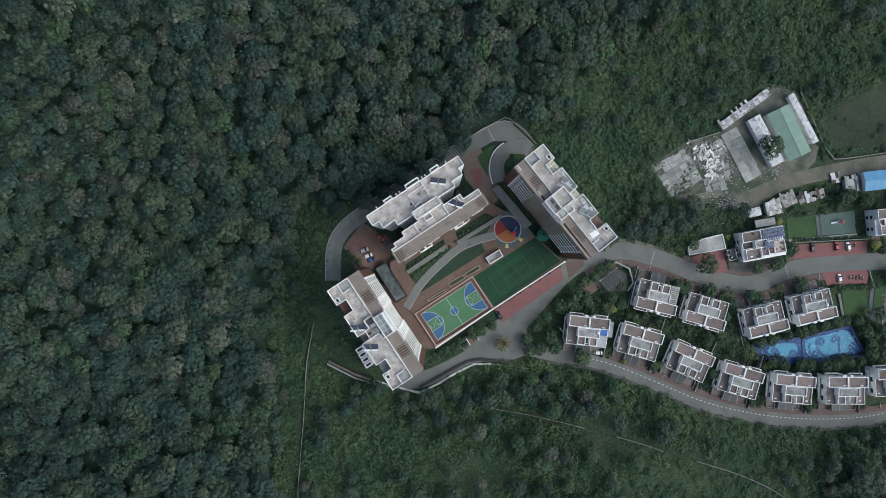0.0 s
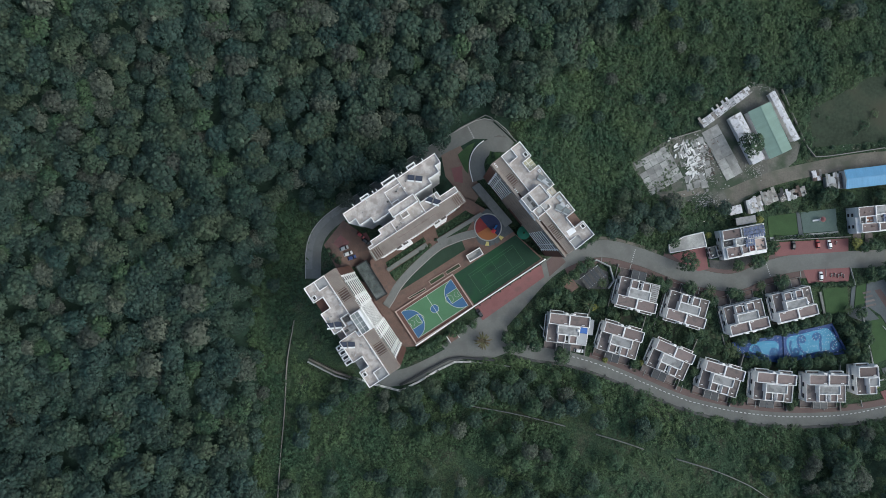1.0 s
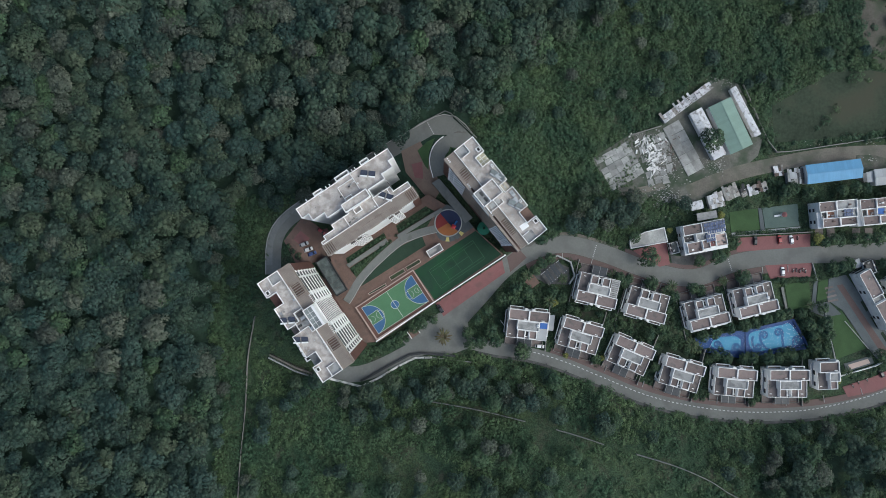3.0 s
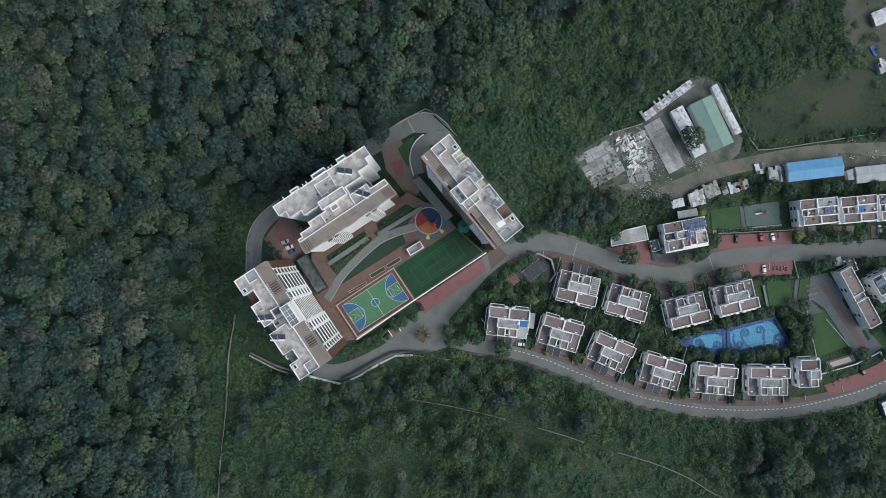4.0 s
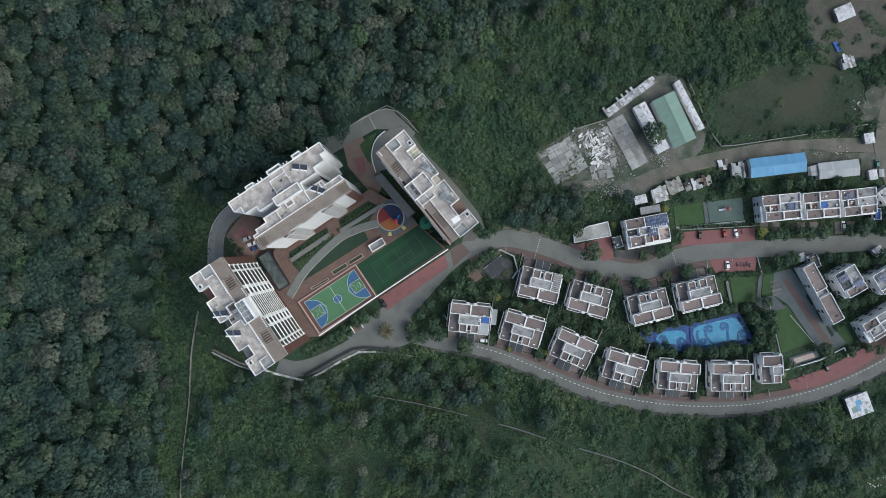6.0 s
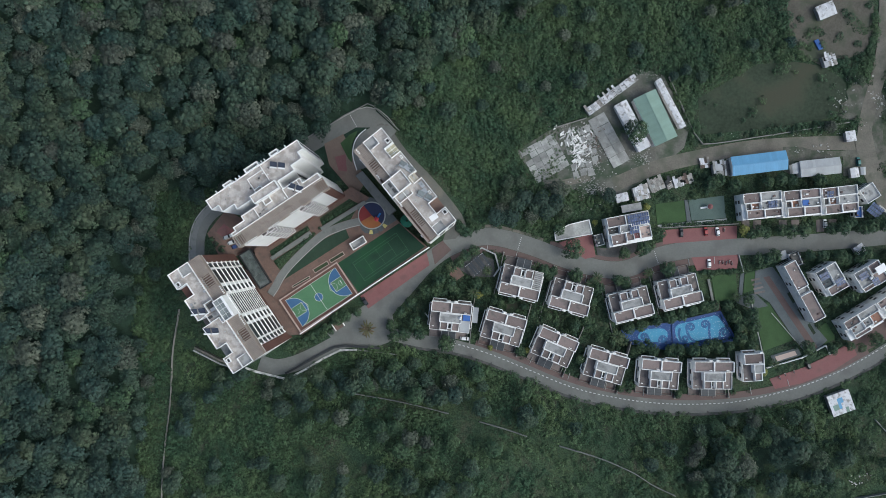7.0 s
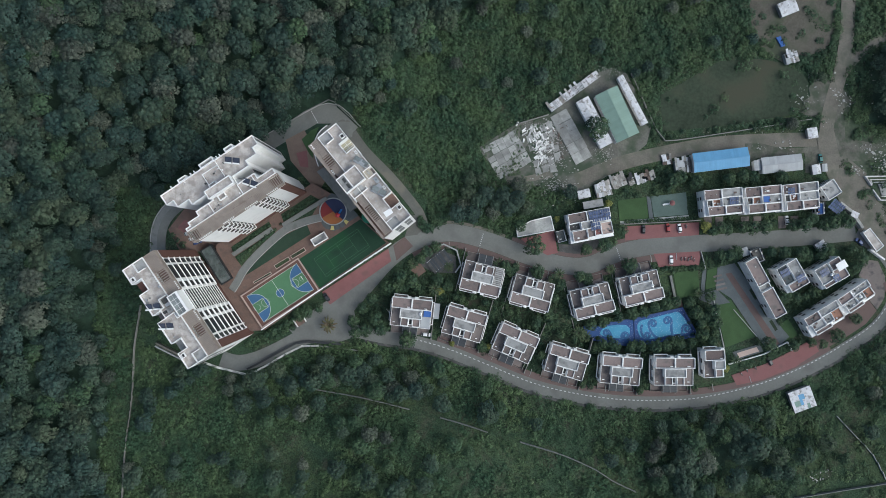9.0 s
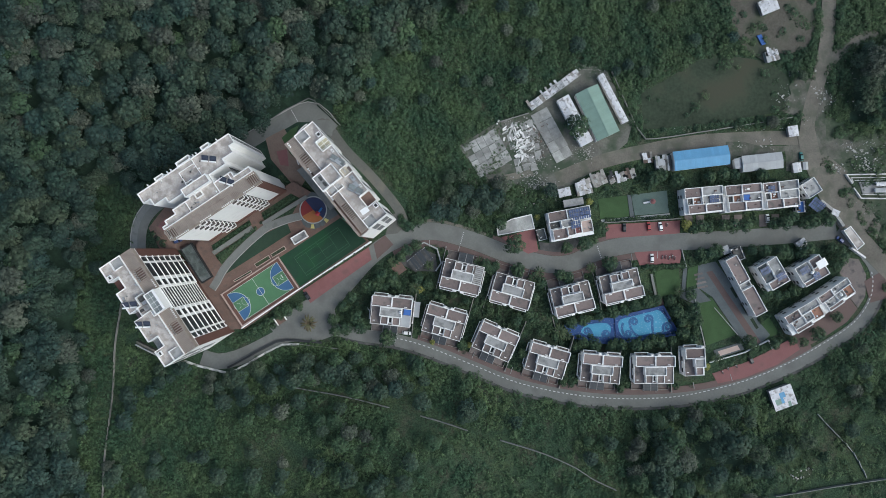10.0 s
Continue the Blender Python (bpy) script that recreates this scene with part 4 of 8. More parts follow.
part("line", rail([(-13.4, -7.0), (13.4, -7.0), (13.4, 7.0), (-13.4, 7.0)], 0.13, 0.04, 0.09), M_LINE, court)
for s in (-1, 1):
    hoop = thing("basketball_hoop", frame_at(CX, CY, POD + 0.06, CTURN if s > 0 else CTURN + 180), "basketball hoop with pale backboard on a dark post", "basketball hoop", "hoops of the court")
    part("post", boxes((14.2, 14.4, -0.1, 0.1, 0, 3.2)), M_DARK, hoop)
    part("arm", boxes((12.6, 14.3, -0.07, 0.07, 2.95, 3.1)), M_DARK, hoop)
    part("backboard", boxes((12.5, 12.6, -0.9, 0.9, 2.8, 3.9)), M_LINE, hoop)
    part("ring", arc_line(12.2, 0, 0.24, 0, 360, 0.05, 3.05, seg=14), M_REDCOURT, hoop)
wall = thing("court_wall", frame_at(CX, CY, POD, CTURN), "low pinkish-white wall round the basketball court", "wall", kind="structure")
part("coping", rail([(-15.4, -8.6), (15.2, -8.6), (15.2, 8.5), (-15.4, 8.5)], 0.5, -0.1, 0.75), M_PINK, wall)

# tennis turf
TENNIS = [(13.4, -12.4), (41.0, 5.6), (52.6, -5.0), (22.6, -25.5)]
pod("tennis_turf", TENNIS, M_TURF, "dark green artificial turf with faded court lines", 0.03, "sports court")
tl = thing("tennis_marking", frame_at(32.6, -9.6, POD + 0.03, 34.5), "faded pale green court lines on the turf", "court marking")
for lot in ((-12, 12, -5.0, -4.88), (-12, 12, 4.88, 5.0), (-12, 12, -3.8, -3.7), (-12, 12, 3.7, 3.8), (-12, -11.88, -5, 5), (11.88, 12, -5, 5), (-6.4, -6.3, -3.8, 3.8), (6.3, 6.4, -3.8, 3.8), (-6.4, 6.4, -0.05, 0.05), (0.0, 0.1, -5.4, 5.4)):
    part("line", boxes((*lot, -0.01, 0.012)), M_FAINT, tl)
edge = tagged(part("podium_parapet", rail([(54.6, -5.2), (22.4, -26.5), (-3.6, -44.2)], 0.5, -2.5, POD + 0.9, closed=False), M_WHITE), "long white parapet wall along the podium edge", "wall", kind="structure")
for i in range(7):
    a = (i + 0.5) / 7
    bx, by = 54.2 + (22.8 - 54.2) * a, -5.9 + (-26.9 + 5.9) * a
    lamp = thing("wall_lamp", frame_at(bx, by - 0.3, POD + 0.95, 33), "small dark lamp post on the podium wall", "lamp", "lamps on the podium wall")
    part("post", boxes((-0.06, 0.06, -0.06, 0.06, 0, 1.6)), M_DARK, lamp)
    part("lamp_head", boxes((-0.35, 0.35, -0.3, 0.3, 1.6, 1.75)), M_DARK, lamp)

# garden strip between tower and courts
LAWN = [(-10.6, -19.6), (-9.4, -17.6), (-6.4, -13.6), (-2.2, -9.8), (2.6, -5.0), (7.3, -1.4), (12.6, 1.2), (17.0, 3.0), (18.6, -1.0), (4.0, -10.4)]
pod("garden_lawn", LAWN, surface("worn_garden_lawn", (0.030, 0.052, 0.034), 0.95, 0.25, 0.2, 2.5, 0.5), "lens-shaped dark green lawn on the podium", 0.12, "lawn")
WALK = spline([(-15.8, -27.2), (-13.7, -24.0), (-9.9, -17.5), (-2.6, -9.5), (7.1, -1.0), (12.6, 1.7), (18.2, 3.7), (23.6, 5.0)], 1.5)


def flat_strip(line, d0, d1, z0, z1):
    return prism([tuple(p) for p in side_line(line, d0)] + [tuple(p) for p in side_line(line, d1)][::-1], z0, z1)


tagged(part("garden_walk", flat_strip(WALK, 0.0, 3.2, POD - 0.05, POD + 0.10), M_WALK), "grey curved stone walkway along the lawn", "path", kind="structure")
M_CONCRETEKERB = surface("grey_concrete_kerb", (0.32, 0.32, 0.31), 0.9, 0.15, 0.4, 2.0, 0.2)
tagged(part("garden_kerb", flat_strip(WALK, -0.35, -0.02, POD - 0.05, POD + 0.3), M_CONCRETEKERB), "low grey kerb along the curved walkway", "kerb", kind="structure")
BANK = [tuple(p) for p in side_line(WALK, 3.3)]
pod("planting_bed", [(-15.6, -11.4), (2.2, 0.6)] + [p for p in BANK if -13.5 < p[0] < 3.5][::-1], M_GROUND, "olive green planting bed between tower and walkway", 0.2, "planting bed")
pod("planting_bed", [(7.4, 3.0), (21.6, 11.6)] + [p for p in BANK if 7.0 < p[0] < 21][::-1], M_GROUND, "olive green planting bed between tower and walkway", 0.2, "planting bed")
pod("garden_wall", [(-17.0, -9.7), (0.7, 2.1), (1.9, 0.5), (-15.8, -11.0)], M_WALK, "long grey concrete strip wall beside the tower", 0.9, "wall")
pod("garden_wall", [(5.6, 3.6), (25.4, 15.8), (26.3, 14.3), (6.5, 2.1)], M_WALK, "long grey concrete strip wall beside the tower", 0.9, "wall")
for i, pts in enumerate(([(-7.4, -22.6), (0.5, -18.0), (1.1, -19.0), (-6.8, -23.4)], [(2.0, -15.2), (8.6, -11.2), (9.6, -12.9), (3.2, -16.9)], [(9.4, -10.8), (15.6, -7.0), (16.6, -8.6), (10.3, -12.4)])):
    t = thing("planter", Matrix.Identity(4), "long low planter with pale rim and dark plants", "planter", "planters beside the courts")
    part("rim", rail(pts, 0.25, POD, POD + 0.6, offset=0.12), M_PINK, t)
    part("soil", prism(pts, POD, POD + 0.42), M_GROUND, t, "dark planted soil")
pod("planting_bed", [(-16.4, -9.2), (-17.3, -6.9), (-0.2, 4.6), (0.9, 2.6)], M_GROUND, "dark planting strip at the foot of the tower", 0.16, "planting bed")
pod("planting_bed", [(6.4, 4.4), (5.2, 7.8), (18.6, 16.6), (22.6, 14.4)], M_GROUND, "dark planting strip at the foot of the tower", 0.16, "planting bed")
shelter = thing("open_enclosure", frame_at(22.7, -3.3, POD, 31), "roofless white-walled enclosure with grey floor", "enclosure")
part("wall", rail([(-3.4, -1.6), (3.4, -1.6), (3.4, 1.6), (-3.4, 1.6)], 0.35, 0, 2.3), M_WHITE, shelter)
part("floor", boxes((-3.3, 3.3, -1.5, 1.5, 0, 0.5)), M_GREYDECK, shelter)

# play circle
PLAYPAVE = [(23.1, 4.6), (22.4, 12.3), (28.0, 17.4), (32.4, 15.7), (40.2, 7.2), (29.1, 0.2), (24.4, 2.2)]
pod("play_terrace", PLAYPAVE, M_BLUEGREY, "blue-grey paved terrace round the play circle", 0.06)
play = thing("play_circle", frame_at(28.7, 9.1, POD + 0.06, 20), "round rubber play floor in red, orange and navy", "play floor")
part("rim", rail([(6.0 * math.cos(radians(a)), 6.0 * math.sin(radians(a))) for a in range(0, 360, 9)], 0.5, 0, 0.2), M_PALE, play)
part("floor_sector", disc(0, 0, 5.75, 0, 0.04, 15, 110), M_RUBBERBLUE, play, "navy rubber")
part("floor_sector", disc(0, 0, 5.75, 0, 0.04, 110, 190), M_RUBBERRED, play, "dark red rubber")
part("floor_sector", disc(0, 0, 5.75, 0, 0.041, 190, 300), M_RUBBERORANGE, play, "orange rubber")
part("floor_sector", disc(0, 0, 5.75, 0, 0.039, 300, 375), M_RUBBERBLUE, play, "navy rubber")
for i in range(7):
    a = radians(250 + 18 * i)
    pod("paving_accent", [(28.7 + r * math.cos(a + d), 9.1 + r * math.sin(a + d)) for r, d in ((6.5, -0.09), (8.4, -0.12), (8.4, 0.1), (6.5, 0.07))], M_YELLOW if i % 3 == 1 else M_BLUEGREY, "coloured paving accent beside the play circle", 0.10)
slide = thing("play_slide", frame_at(31.0, 7.3, POD + 0.1, 60), "small playground slide in red and blue plastic", "playground slide")
part("tower_deck", boxes((-0.7, 0.7, -0.7, 0.7, 1.2, 1.35)), M_RUBBERRED, slide)
for x in (-0.6, 0.6):
    for y in (-0.6, 0.6):
        part("post", boxes((x - 0.06, x + 0.06, y - 0.06, y + 0.06, 0, 2.4)), M_RUBBERRED, slide)
bm = bmesh.new()
bmesh.ops.create_cone(bm, cap_ends=True, segments=4, radius1=1.3, radius2=0.1, depth=0.8, matrix=Matrix.Translation((0, 0, 2.8)) @ Matrix.Rotation(radians(45), 4, "Z"))
part("canopy", bm, surface("red_plastic", (0.45, 0.05, 0.06), 0.4, 0.06, 1, 3, 0), slide)
bm = boxes((0.6, 3.4, -0.35, 0.35, -0.04, 0.04), (0.6, 3.4, -0.4, -0.35, 0, 0.25), (0.6, 3.4, 0.35, 0.4, 0, 0.25))
bmesh.ops.rotate(bm, verts=bm.verts, cent=(0.6, 0, 0), matrix=Matrix.Rotation(radians(22), 3, "Y"))
bmesh.ops.translate(bm, verts=bm.verts, vec=(0, 0, 1.28))
part("chute", bm, surface("blue_plastic", (0.06, 0.20, 0.48), 0.4, 0.06, 1, 3, 0), slide, "blue chute")
net = thing("shade_tent", frame_at(44.6, 6.6, 2.6, 35), "green shade net over a small frame", "shade tent")
bm = bmesh.new()
bmesh.ops.create_cone(bm, cap_ends=False, segments=12, radius1=3.0, radius2=0.5, depth=1.4, matrix=Matrix.Translation((0, 0, 3.0)))
part("canopy", bm, M_GREENNET, net)
for x, y in ((-1.8, -1.8), (1.8, -1.8), (-1.8, 1.8), (1.8, 1.8)):
    part("post", boxes((x - 0.05, x + 0.05, y - 0.05, y + 0.05, 0, 2.5)), M_STEEL, net)

# skylight beside the south-west tower
sky_box = thing("glass_canopy", frame_at(-23.5, -14.8, POD - 0.4, -58), "dusty glazed canopy with a black frame beside the tower", "canopy")
part("frame", rail([(-8.8, -2.7), (8.8, -2.7), (8.8, 2.7), (-8.8, 2.7)], 0.4, 0, 2.6), M_DARK, sky_box)
for i in range(6):
    part("pane", boxes((-8.6 + 2.87 * i, -8.6 + 2.87 * i + 2.8, -2.5, 2.5, 1.7, 1.8)), M_CANOPYGLASS, sky_box)

M_TANPAVE = surface("tan_block_paving", (0.185, 0.14, 0.112), 0.9, 0.22, 0.12, 2.0, 0.2, stain=(0.15, 0.1, 0.085), stain_size=0.12)
pod("base_terrace", [(-28.8, -14.9), (-8.9, -44.9), (-2.6, -44.4), (-12.9, -30.0), (-23.0, -18.5)], M_BROWN, "brown paved terrace at the foot of a tower", -0.5, depth=7.0)
# parking yard behind, court between the northern towers
tagged(part("parking_yard", patch([(-44.5, 1.0), (-36.0, 12.0), (-21.9, 1.4), (-20.0, -6.3), (-30.5, -8.3), (-38.0, -11.2)], 0.25), M_BROWN), "brown paved parking yard beside the tower", "pavement", kind="structure")
for pts in ([(-40.4, 1.6), (-37.2, 5.4), (-33.4, 2.2), (-36.4, -1.6)], [(-29.4, 5.4), (-27.2, 2.4), (-24.6, 3.8), (-26.4, 6.8)]):
    tagged(part("parking_paint", patch(pts, 0.29), M_REDCOURT), "faded red painted parking bay", "pavement", kind="structure")
tagged(part("entrance_court", patch([(7.6, 41.1), (16.2, 45.4), (21.2, 36.0), (25.8, 24.8), (22.1, 19.0), (19.5, 20.0), (9.5, 32.0)], 0.25), M_TANPAVE), "brown paved entrance court between towers", "pavement", kind="structure")
tagged(part("parking_paint", patch([(12.2, 35.4), (17.0, 36.6), (17.4, 29.0), (13.6, 29.6)], 0.29), M_REDCOURT), "faded red painted parking bay", "pavement", kind="structure")
tagged(part("entry_bed", patch([(29.5, 43.0), (34.0, 42.0), (33.2, 34.0), (28.0, 38.0)], 0.3), M_GRASS), "green planted bed inside the curved ramp", "planting bed", kind="structure")
tagged(part("entry_bed", patch([(14.9, 41.3), (19.2, 45.2), (22.6, 46.8), (21.6, 44.4), (19.9, 40.5), (19.8, 33.0), (18.2, 34.7)], 0.42), M_GRASS), "green planted bed inside the curved ramp", "planting bed", kind="structure")
pod("ramp_strip", [(21.4, 27.0), (24.6, 29.0), (39.6, 11.4), (36.4, 9.0)], M_WALK, "grey concrete strip between tower and court", 0.15, z=POD + 0.6, depth=5.0)
tagged(part("parking_paint", patch([(23.0, -27.4), (53.2, -7.6), (54.6, -13.4), (26.6, -33.2)], 0.28), M_REDCOURT), "long red painted parking strip beside the podium wall", "pavement", kind="structure")
tagged(part("paving", patch([(55.5, -6.4), (60.6, -2.2), (64.5, -6.5), (57.0, -13.2)], 0.3), M_RED), "reddish paved apron by the tower", "pavement", kind="structure")

# retaining wall along the south-west drive
LOW_WALL = [(21.5, -51.9), (13.8, -52.1), (6.0, -55.9), (-1.7, -60.6), (-10.7, -65.2), (-24.9, -61.6), (-30.5, -59.6)]
M_OLDWALL = surface("streaked_white_wall", (0.6, 0.59, 0.57), 0.85, 0.15, 0.3, 1.6, 0.2, stain=(0.33, 0.33, 0.31), stain_size=0.35, stain_amount=0.7)
cw = thing("corner_wall", Matrix.Identity(4), "low pale wall round the corner of the service road", "wall", kind="structure")
part("wall", rail([(8.0, 47.7), (16.3, 53.3), (27.2, 58.8), (29.7, 57.8), (35.4, 52.3), (41.3, 46.9)], 0.3, 3.0, 7.6, closed=False), M_WALK, cw)
rw = thing("retaining_wall", Matrix.Identity(4), "white retaining wall with a dark fence along the drive", "retaining wall", kind="structure")
part("wall", rail(LOW_WALL, 0.85, -4.0, 0.9, closed=False), M_OLDWALL, rw)
part("fence_band", rail([(31.9, -51.1), (16.4, -49.9), (11.2, -50.7), (2.2, -55.4), (-6.9, -60.4), (-11.0, -62.4)], 0.9, -1.0, 1.5, closed=False), M_DARK, rw, "dark metal fence")
part("wall", rail([(40.0, -54.2), (21.5, -51.95)], 0.4, -4.0, 0.5, closed=False), M_WALK, rw)
sw = thing("boundary_wall", Matrix.Identity(4), "weathered pale boundary wall below the tower", "wall", kind="structure")
part("wall", rail([(-30.5, -59.6), (-40.0, -56.4), (-52.0, -50.4)], 0.9, -2.0, 2.6, closed=False), M_DIRT, sw)
part("coping", rail([(-30.5, -61.2), (-40.4, -58.0), (-52.6, -51.8)], 0.6, -2.0, 2.0, closed=False), M_PALE, sw)
# small gatehouse beside the court
gate = thing("gate_room", frame_at(13.0, -40.4, 0.1, 33), "small paved bay with pale walls beside the drive", "gate room")
part("wall", boxes((-2.4, -2.15, -2.0, 2.0, 0, 1.8), (2.15, 2.4, -2.0, 2.0, 0, 1.8)), M_CREAM, gate)
part("floor", boxes((-2.14, 2.14, -2.0, 2.0, 0, 0.3)), M_BROWN, gate)

# white kerb round the curved ramp, dots across the service road
tagged(part("ramp_kerb", strip([p for p in RING if p.x < 29 and p.y > 30], -3.6, -3.25, 0.7, 0.5, 2), M_CREAM), "white kerb round the curved ramp", "kerb", kind="structure")

# ---- villa gardens, drives and road edges ----
def laid(name, pts, material, label, lift, category="paving"):
    if name != "garden_plot":
        FOOT.append(list(pts))
    return tagged(part(name, patch(pts, lift), material), label, category, kind="structure")


def local_quad(x, y, turn, x0, x1, y0, y1):
    m = frame_at(x, y, 0, turn)
    return [tuple((m @ Vector((a, b, 0))).xy) for a, b in ((x0, y0), (x1, y0), (x1, y1), (x0, y1))]


M_DRIVE = surface("dark_grey_drive", (0.075, 0.075, 0.074), 0.9, 0.25, 0.3, 2.0, 0.2, stain=(0.11, 0.108, 0.1), stain_size=0.3)
M_GARDENWALL = surface("weathered_garden_wall", (0.22, 0.215, 0.20), 0.9, 0.2, 0.4, 2.0, 0.2)
for i, (x, y, turn) in enumerate(VILLAS):
    laid("drive", local_quad(x, y, turn, -3.3, 3.3, -18.2, -12.9), M_DRIVE, "dark grey paved drive in front of a villa", 0.24 + 0.003 * (i % 2))
    for a, b in ((-8.6, -3.4), (3.4, 8.6)):
        laid("front_terrace", local_quad(x, y, turn, a, b, -16.9, -12.9), M_TERRACE, "grey-brown paved front terrace of a villa", 0.25 + 0.003 * (i % 2))
        f = thing("terrace_wall", frame_at(x, y, ground_height(*local_quad(x, y, turn, a, b, -16.9, -12.9)[0]), turn), "low pale wall round a front terrace", "wall", "front terrace walls")
        part("wall", rail([(a, -13.0), (a, -16.9), (b, -16.9), (b, -13.0)], 0.16, -1.5, 1.0, closed=False), M_GARDENWALL, f)
    laid("garden_plot", local_quad(x, y, turn, -8.8, 8.8, 0.2, 6.0 if i < 6 else 5.2), M_GARDEN, "dark green garden behind a villa, tree shade put into its colour", 0.14 + 0.003 * (i % 3), "garden")
    g = thing("garden_wall", frame_at(x, y, ground_height(x, y), turn), "thin weathered garden wall between villas", "wall", "garden walls")
    part("wall", boxes((9.9, 10.1, -17.5, 7.0, -3, 1.4)), M_GARDENWALL, g)
    part("coping", boxes((9.85, 10.15, -17.5, 7.0, 1.4, 1.5)), M_GARDENWALL, g)
    part("gate_post", boxes((9.7, 10.3, -18.2, -17.5, -3, 1.9)), M_GARDENWALL, g)


def stretch(line, x0, x1):
    return [p for p in line if x0 <= p.x <= x1]


def verge(name, line, d0, d1, material, label, lift, category="pavement"):
    tagged(part(name, strip(line, d0, d1, lift, 0.5, 2), material), label, category, kind="structure")


LOW_N = stretch(LOWER_ROAD[:-9], 74, 262)
verge("paved_verge", LOW_N, 2.5, 5.4, M_RED, "reddish block-paved verge along the lower road", 0.30)
verge("paved_verge", stretch(UPPER_ROAD, 62, 200), -7.4, -4.1, M_RED, "reddish block-paved verge along the upper road", 0.31)
verge("paved_verge", stretch(UPPER_ROAD, 77, 106), 4.1, 5.4, M_DIRT, "worn earth verge along the upper road", 0.22)
verge("paved_verge", stretch(UPPER_ROAD, 108, 200), 4.1, 5.9, M_RED, "reddish block-paved verge along the upper road", 0.31)
verge("gutter", LOWER_ROAD[3:-8], -4.4, -3.3, M_DRIVE, "dark gutter along the lower road", 0.16, "gutter")
verge("road_band", [p for p in LOOP_ROAD if p.x < -20 and p.y > -12], 0.5, 3.2, M_WALK, "pale worn outer lane of the service road", 0.235, "road")
verge("gutter", LOOP_ROAD[:CUT + 4], 3.3, 3.6, M_CONCRETEKERB, "pale kerb along the service road", 0.5, "kerb")
M_KERB = surface("dusty_kerb_paint", (0.46, 0.47, 0.47), 0.85, 0.25, 0.5, 3.0, 0.1)
kerb = thing("striped_kerb", Matrix.Identity(4), "black and white striped kerb along the lower road", "kerb", kind="structure")
run = side_line(spline([tuple(p) for p in LOWER_ROAD[10:-8]], 0.95), 0.7)
run = [p.lerp(q, 0.8 * step((p.x - 190) / 30)) for p, q in zip(run, side_line(run, 1.2))]
for i in range(0, len(run) - 1, 2):
    a, b = run[i], run[i + 1]
    z = ground_height(a.x, a.y) + 0.2
    d = (b - a).normalized() * 0.02
    n = Vector((-d.y, d.x)) * 9
    part("kerb_stone", prism([tuple(a - n), tuple(b - n), tuple(b + n), tuple(a + n)], z - 0.1, z + 0.17), M_KERB, kerb)
# low dark bollards along the outer edge of the lower road
edge = side_line(spline([tuple(p) for p in LOWER_ROAD[10:-8]], 6.0), -2.85)
for p in edge[::3]:
    b = thing("bollard", frame_at(p.x, p.y, ground_height(p.x, p.y), 0), "dark stubby bollard at the road's edge", "bollard", "bollards along the lower road")
    part("post", boxes((-0.22, 0.22, -0.22, 0.22, -0.4, 0.7)), M_DRIVEDARK, b)
    part("cap", boxes((-0.27, 0.27, -0.27, 0.27, 0.7, 0.78)), M_DRIVEDARK, b)
for line, xs in ((UPPER_ROAD, (80, 97, 113, 128, 143, 158, 173, 188)), (LOWER_ROAD, (84, 100, 118, 136, 152, 168, 186, 204, 222))):
    for x in xs:
        p = min(range(len(line) - 1), key=lambda k: abs(line[k].x - x) + (500 if k > len(line) * 0.75 else 0))
        q = side_line(line, -4.2 if line is UPPER_ROAD else 3.4)[p]
        w_ = line[p + 1] - line[p]
        b = thing("verge_bar", frame_at(q.x, q.y, ground_height(q.x, q.y) + 0.3, math.degrees(math.atan2(w_.y, w_.x)) + 90), "white painted concrete bar across the verge", "kerb bar", "bars across the verges")
        s = -1 if line is UPPER_ROAD else 1
        part("bar", boxes((min(0, s * 3.2), max(0, s * 3.2), -0.1, 0.1, -0.3, 0.25)), M_PALE, b)

# rows of white dots across the roads
for line, k in ((UPPER_ROAD, 97.0), (UPPER_ROAD, 160.5), (LOWER_ROAD, 66.0), (LOOP_ROAD, 22.0)):
    i = min(range(len(line) - 1), key=lambda j: abs(line[j].x - k))
    bump = thing("dotted_crossing", Matrix.Identity(4), "row of white dots across the road", "road marking", "road markings")
    for d in (-3.0, -2.1, -1.2, -0.3, 0.6, 1.5, 2.4):
        q = side_line(line, d)[i]
        z = ground_height(q.x, q.y) + 0.22
        part("dot", boxes((q.x - 0.2, q.x + 0.2, q.y - 0.2, q.y + 0.2, z - 0.1, z + 0.05)), M_KERB, bump)
# palm roundel on the forecourt
laid("roundel", [(26.6 + 1.5 * math.cos(radians(a)), -42.0 + 1.5 * math.sin(radians(a))) for a in range(0, 360, 20)], M_GROUND, "round brown planting bed on the forecourt", 0.42, "planting bed")
# fenced lawn by the junction
laid("pavilion_lawn", [(66.5, -14.5), (75.0, -7.5), (84.0, -11.0), (84.5, -19.0), (73.5, -18.5)], M_DRIVE, "dark paved garden court by the junction", 0.2)
pw = thing("garden_fence", Matrix.Identity(4), "pale angular garden wall by the junction", "wall", kind="structure")
part("wall", rail([(73.8, -8.0), (78.5, -5.6), (84.5, -8.5), (86.3, -15.0), (83.8, -18.6)], 0.6, -4, 0.6, closed=False), M_PALE, pw)
laid("pavilion_paving", [(63.5, -17.5), (67.5, -14.0), (70.5, -18.0), (67.0, -20.5)], M_BROWN, "small brown paved corner by the junction", 0.28)
vw = thing("garden_fence", Matrix.Identity(4), "white bent garden wall in the grove", "wall", kind="structure")
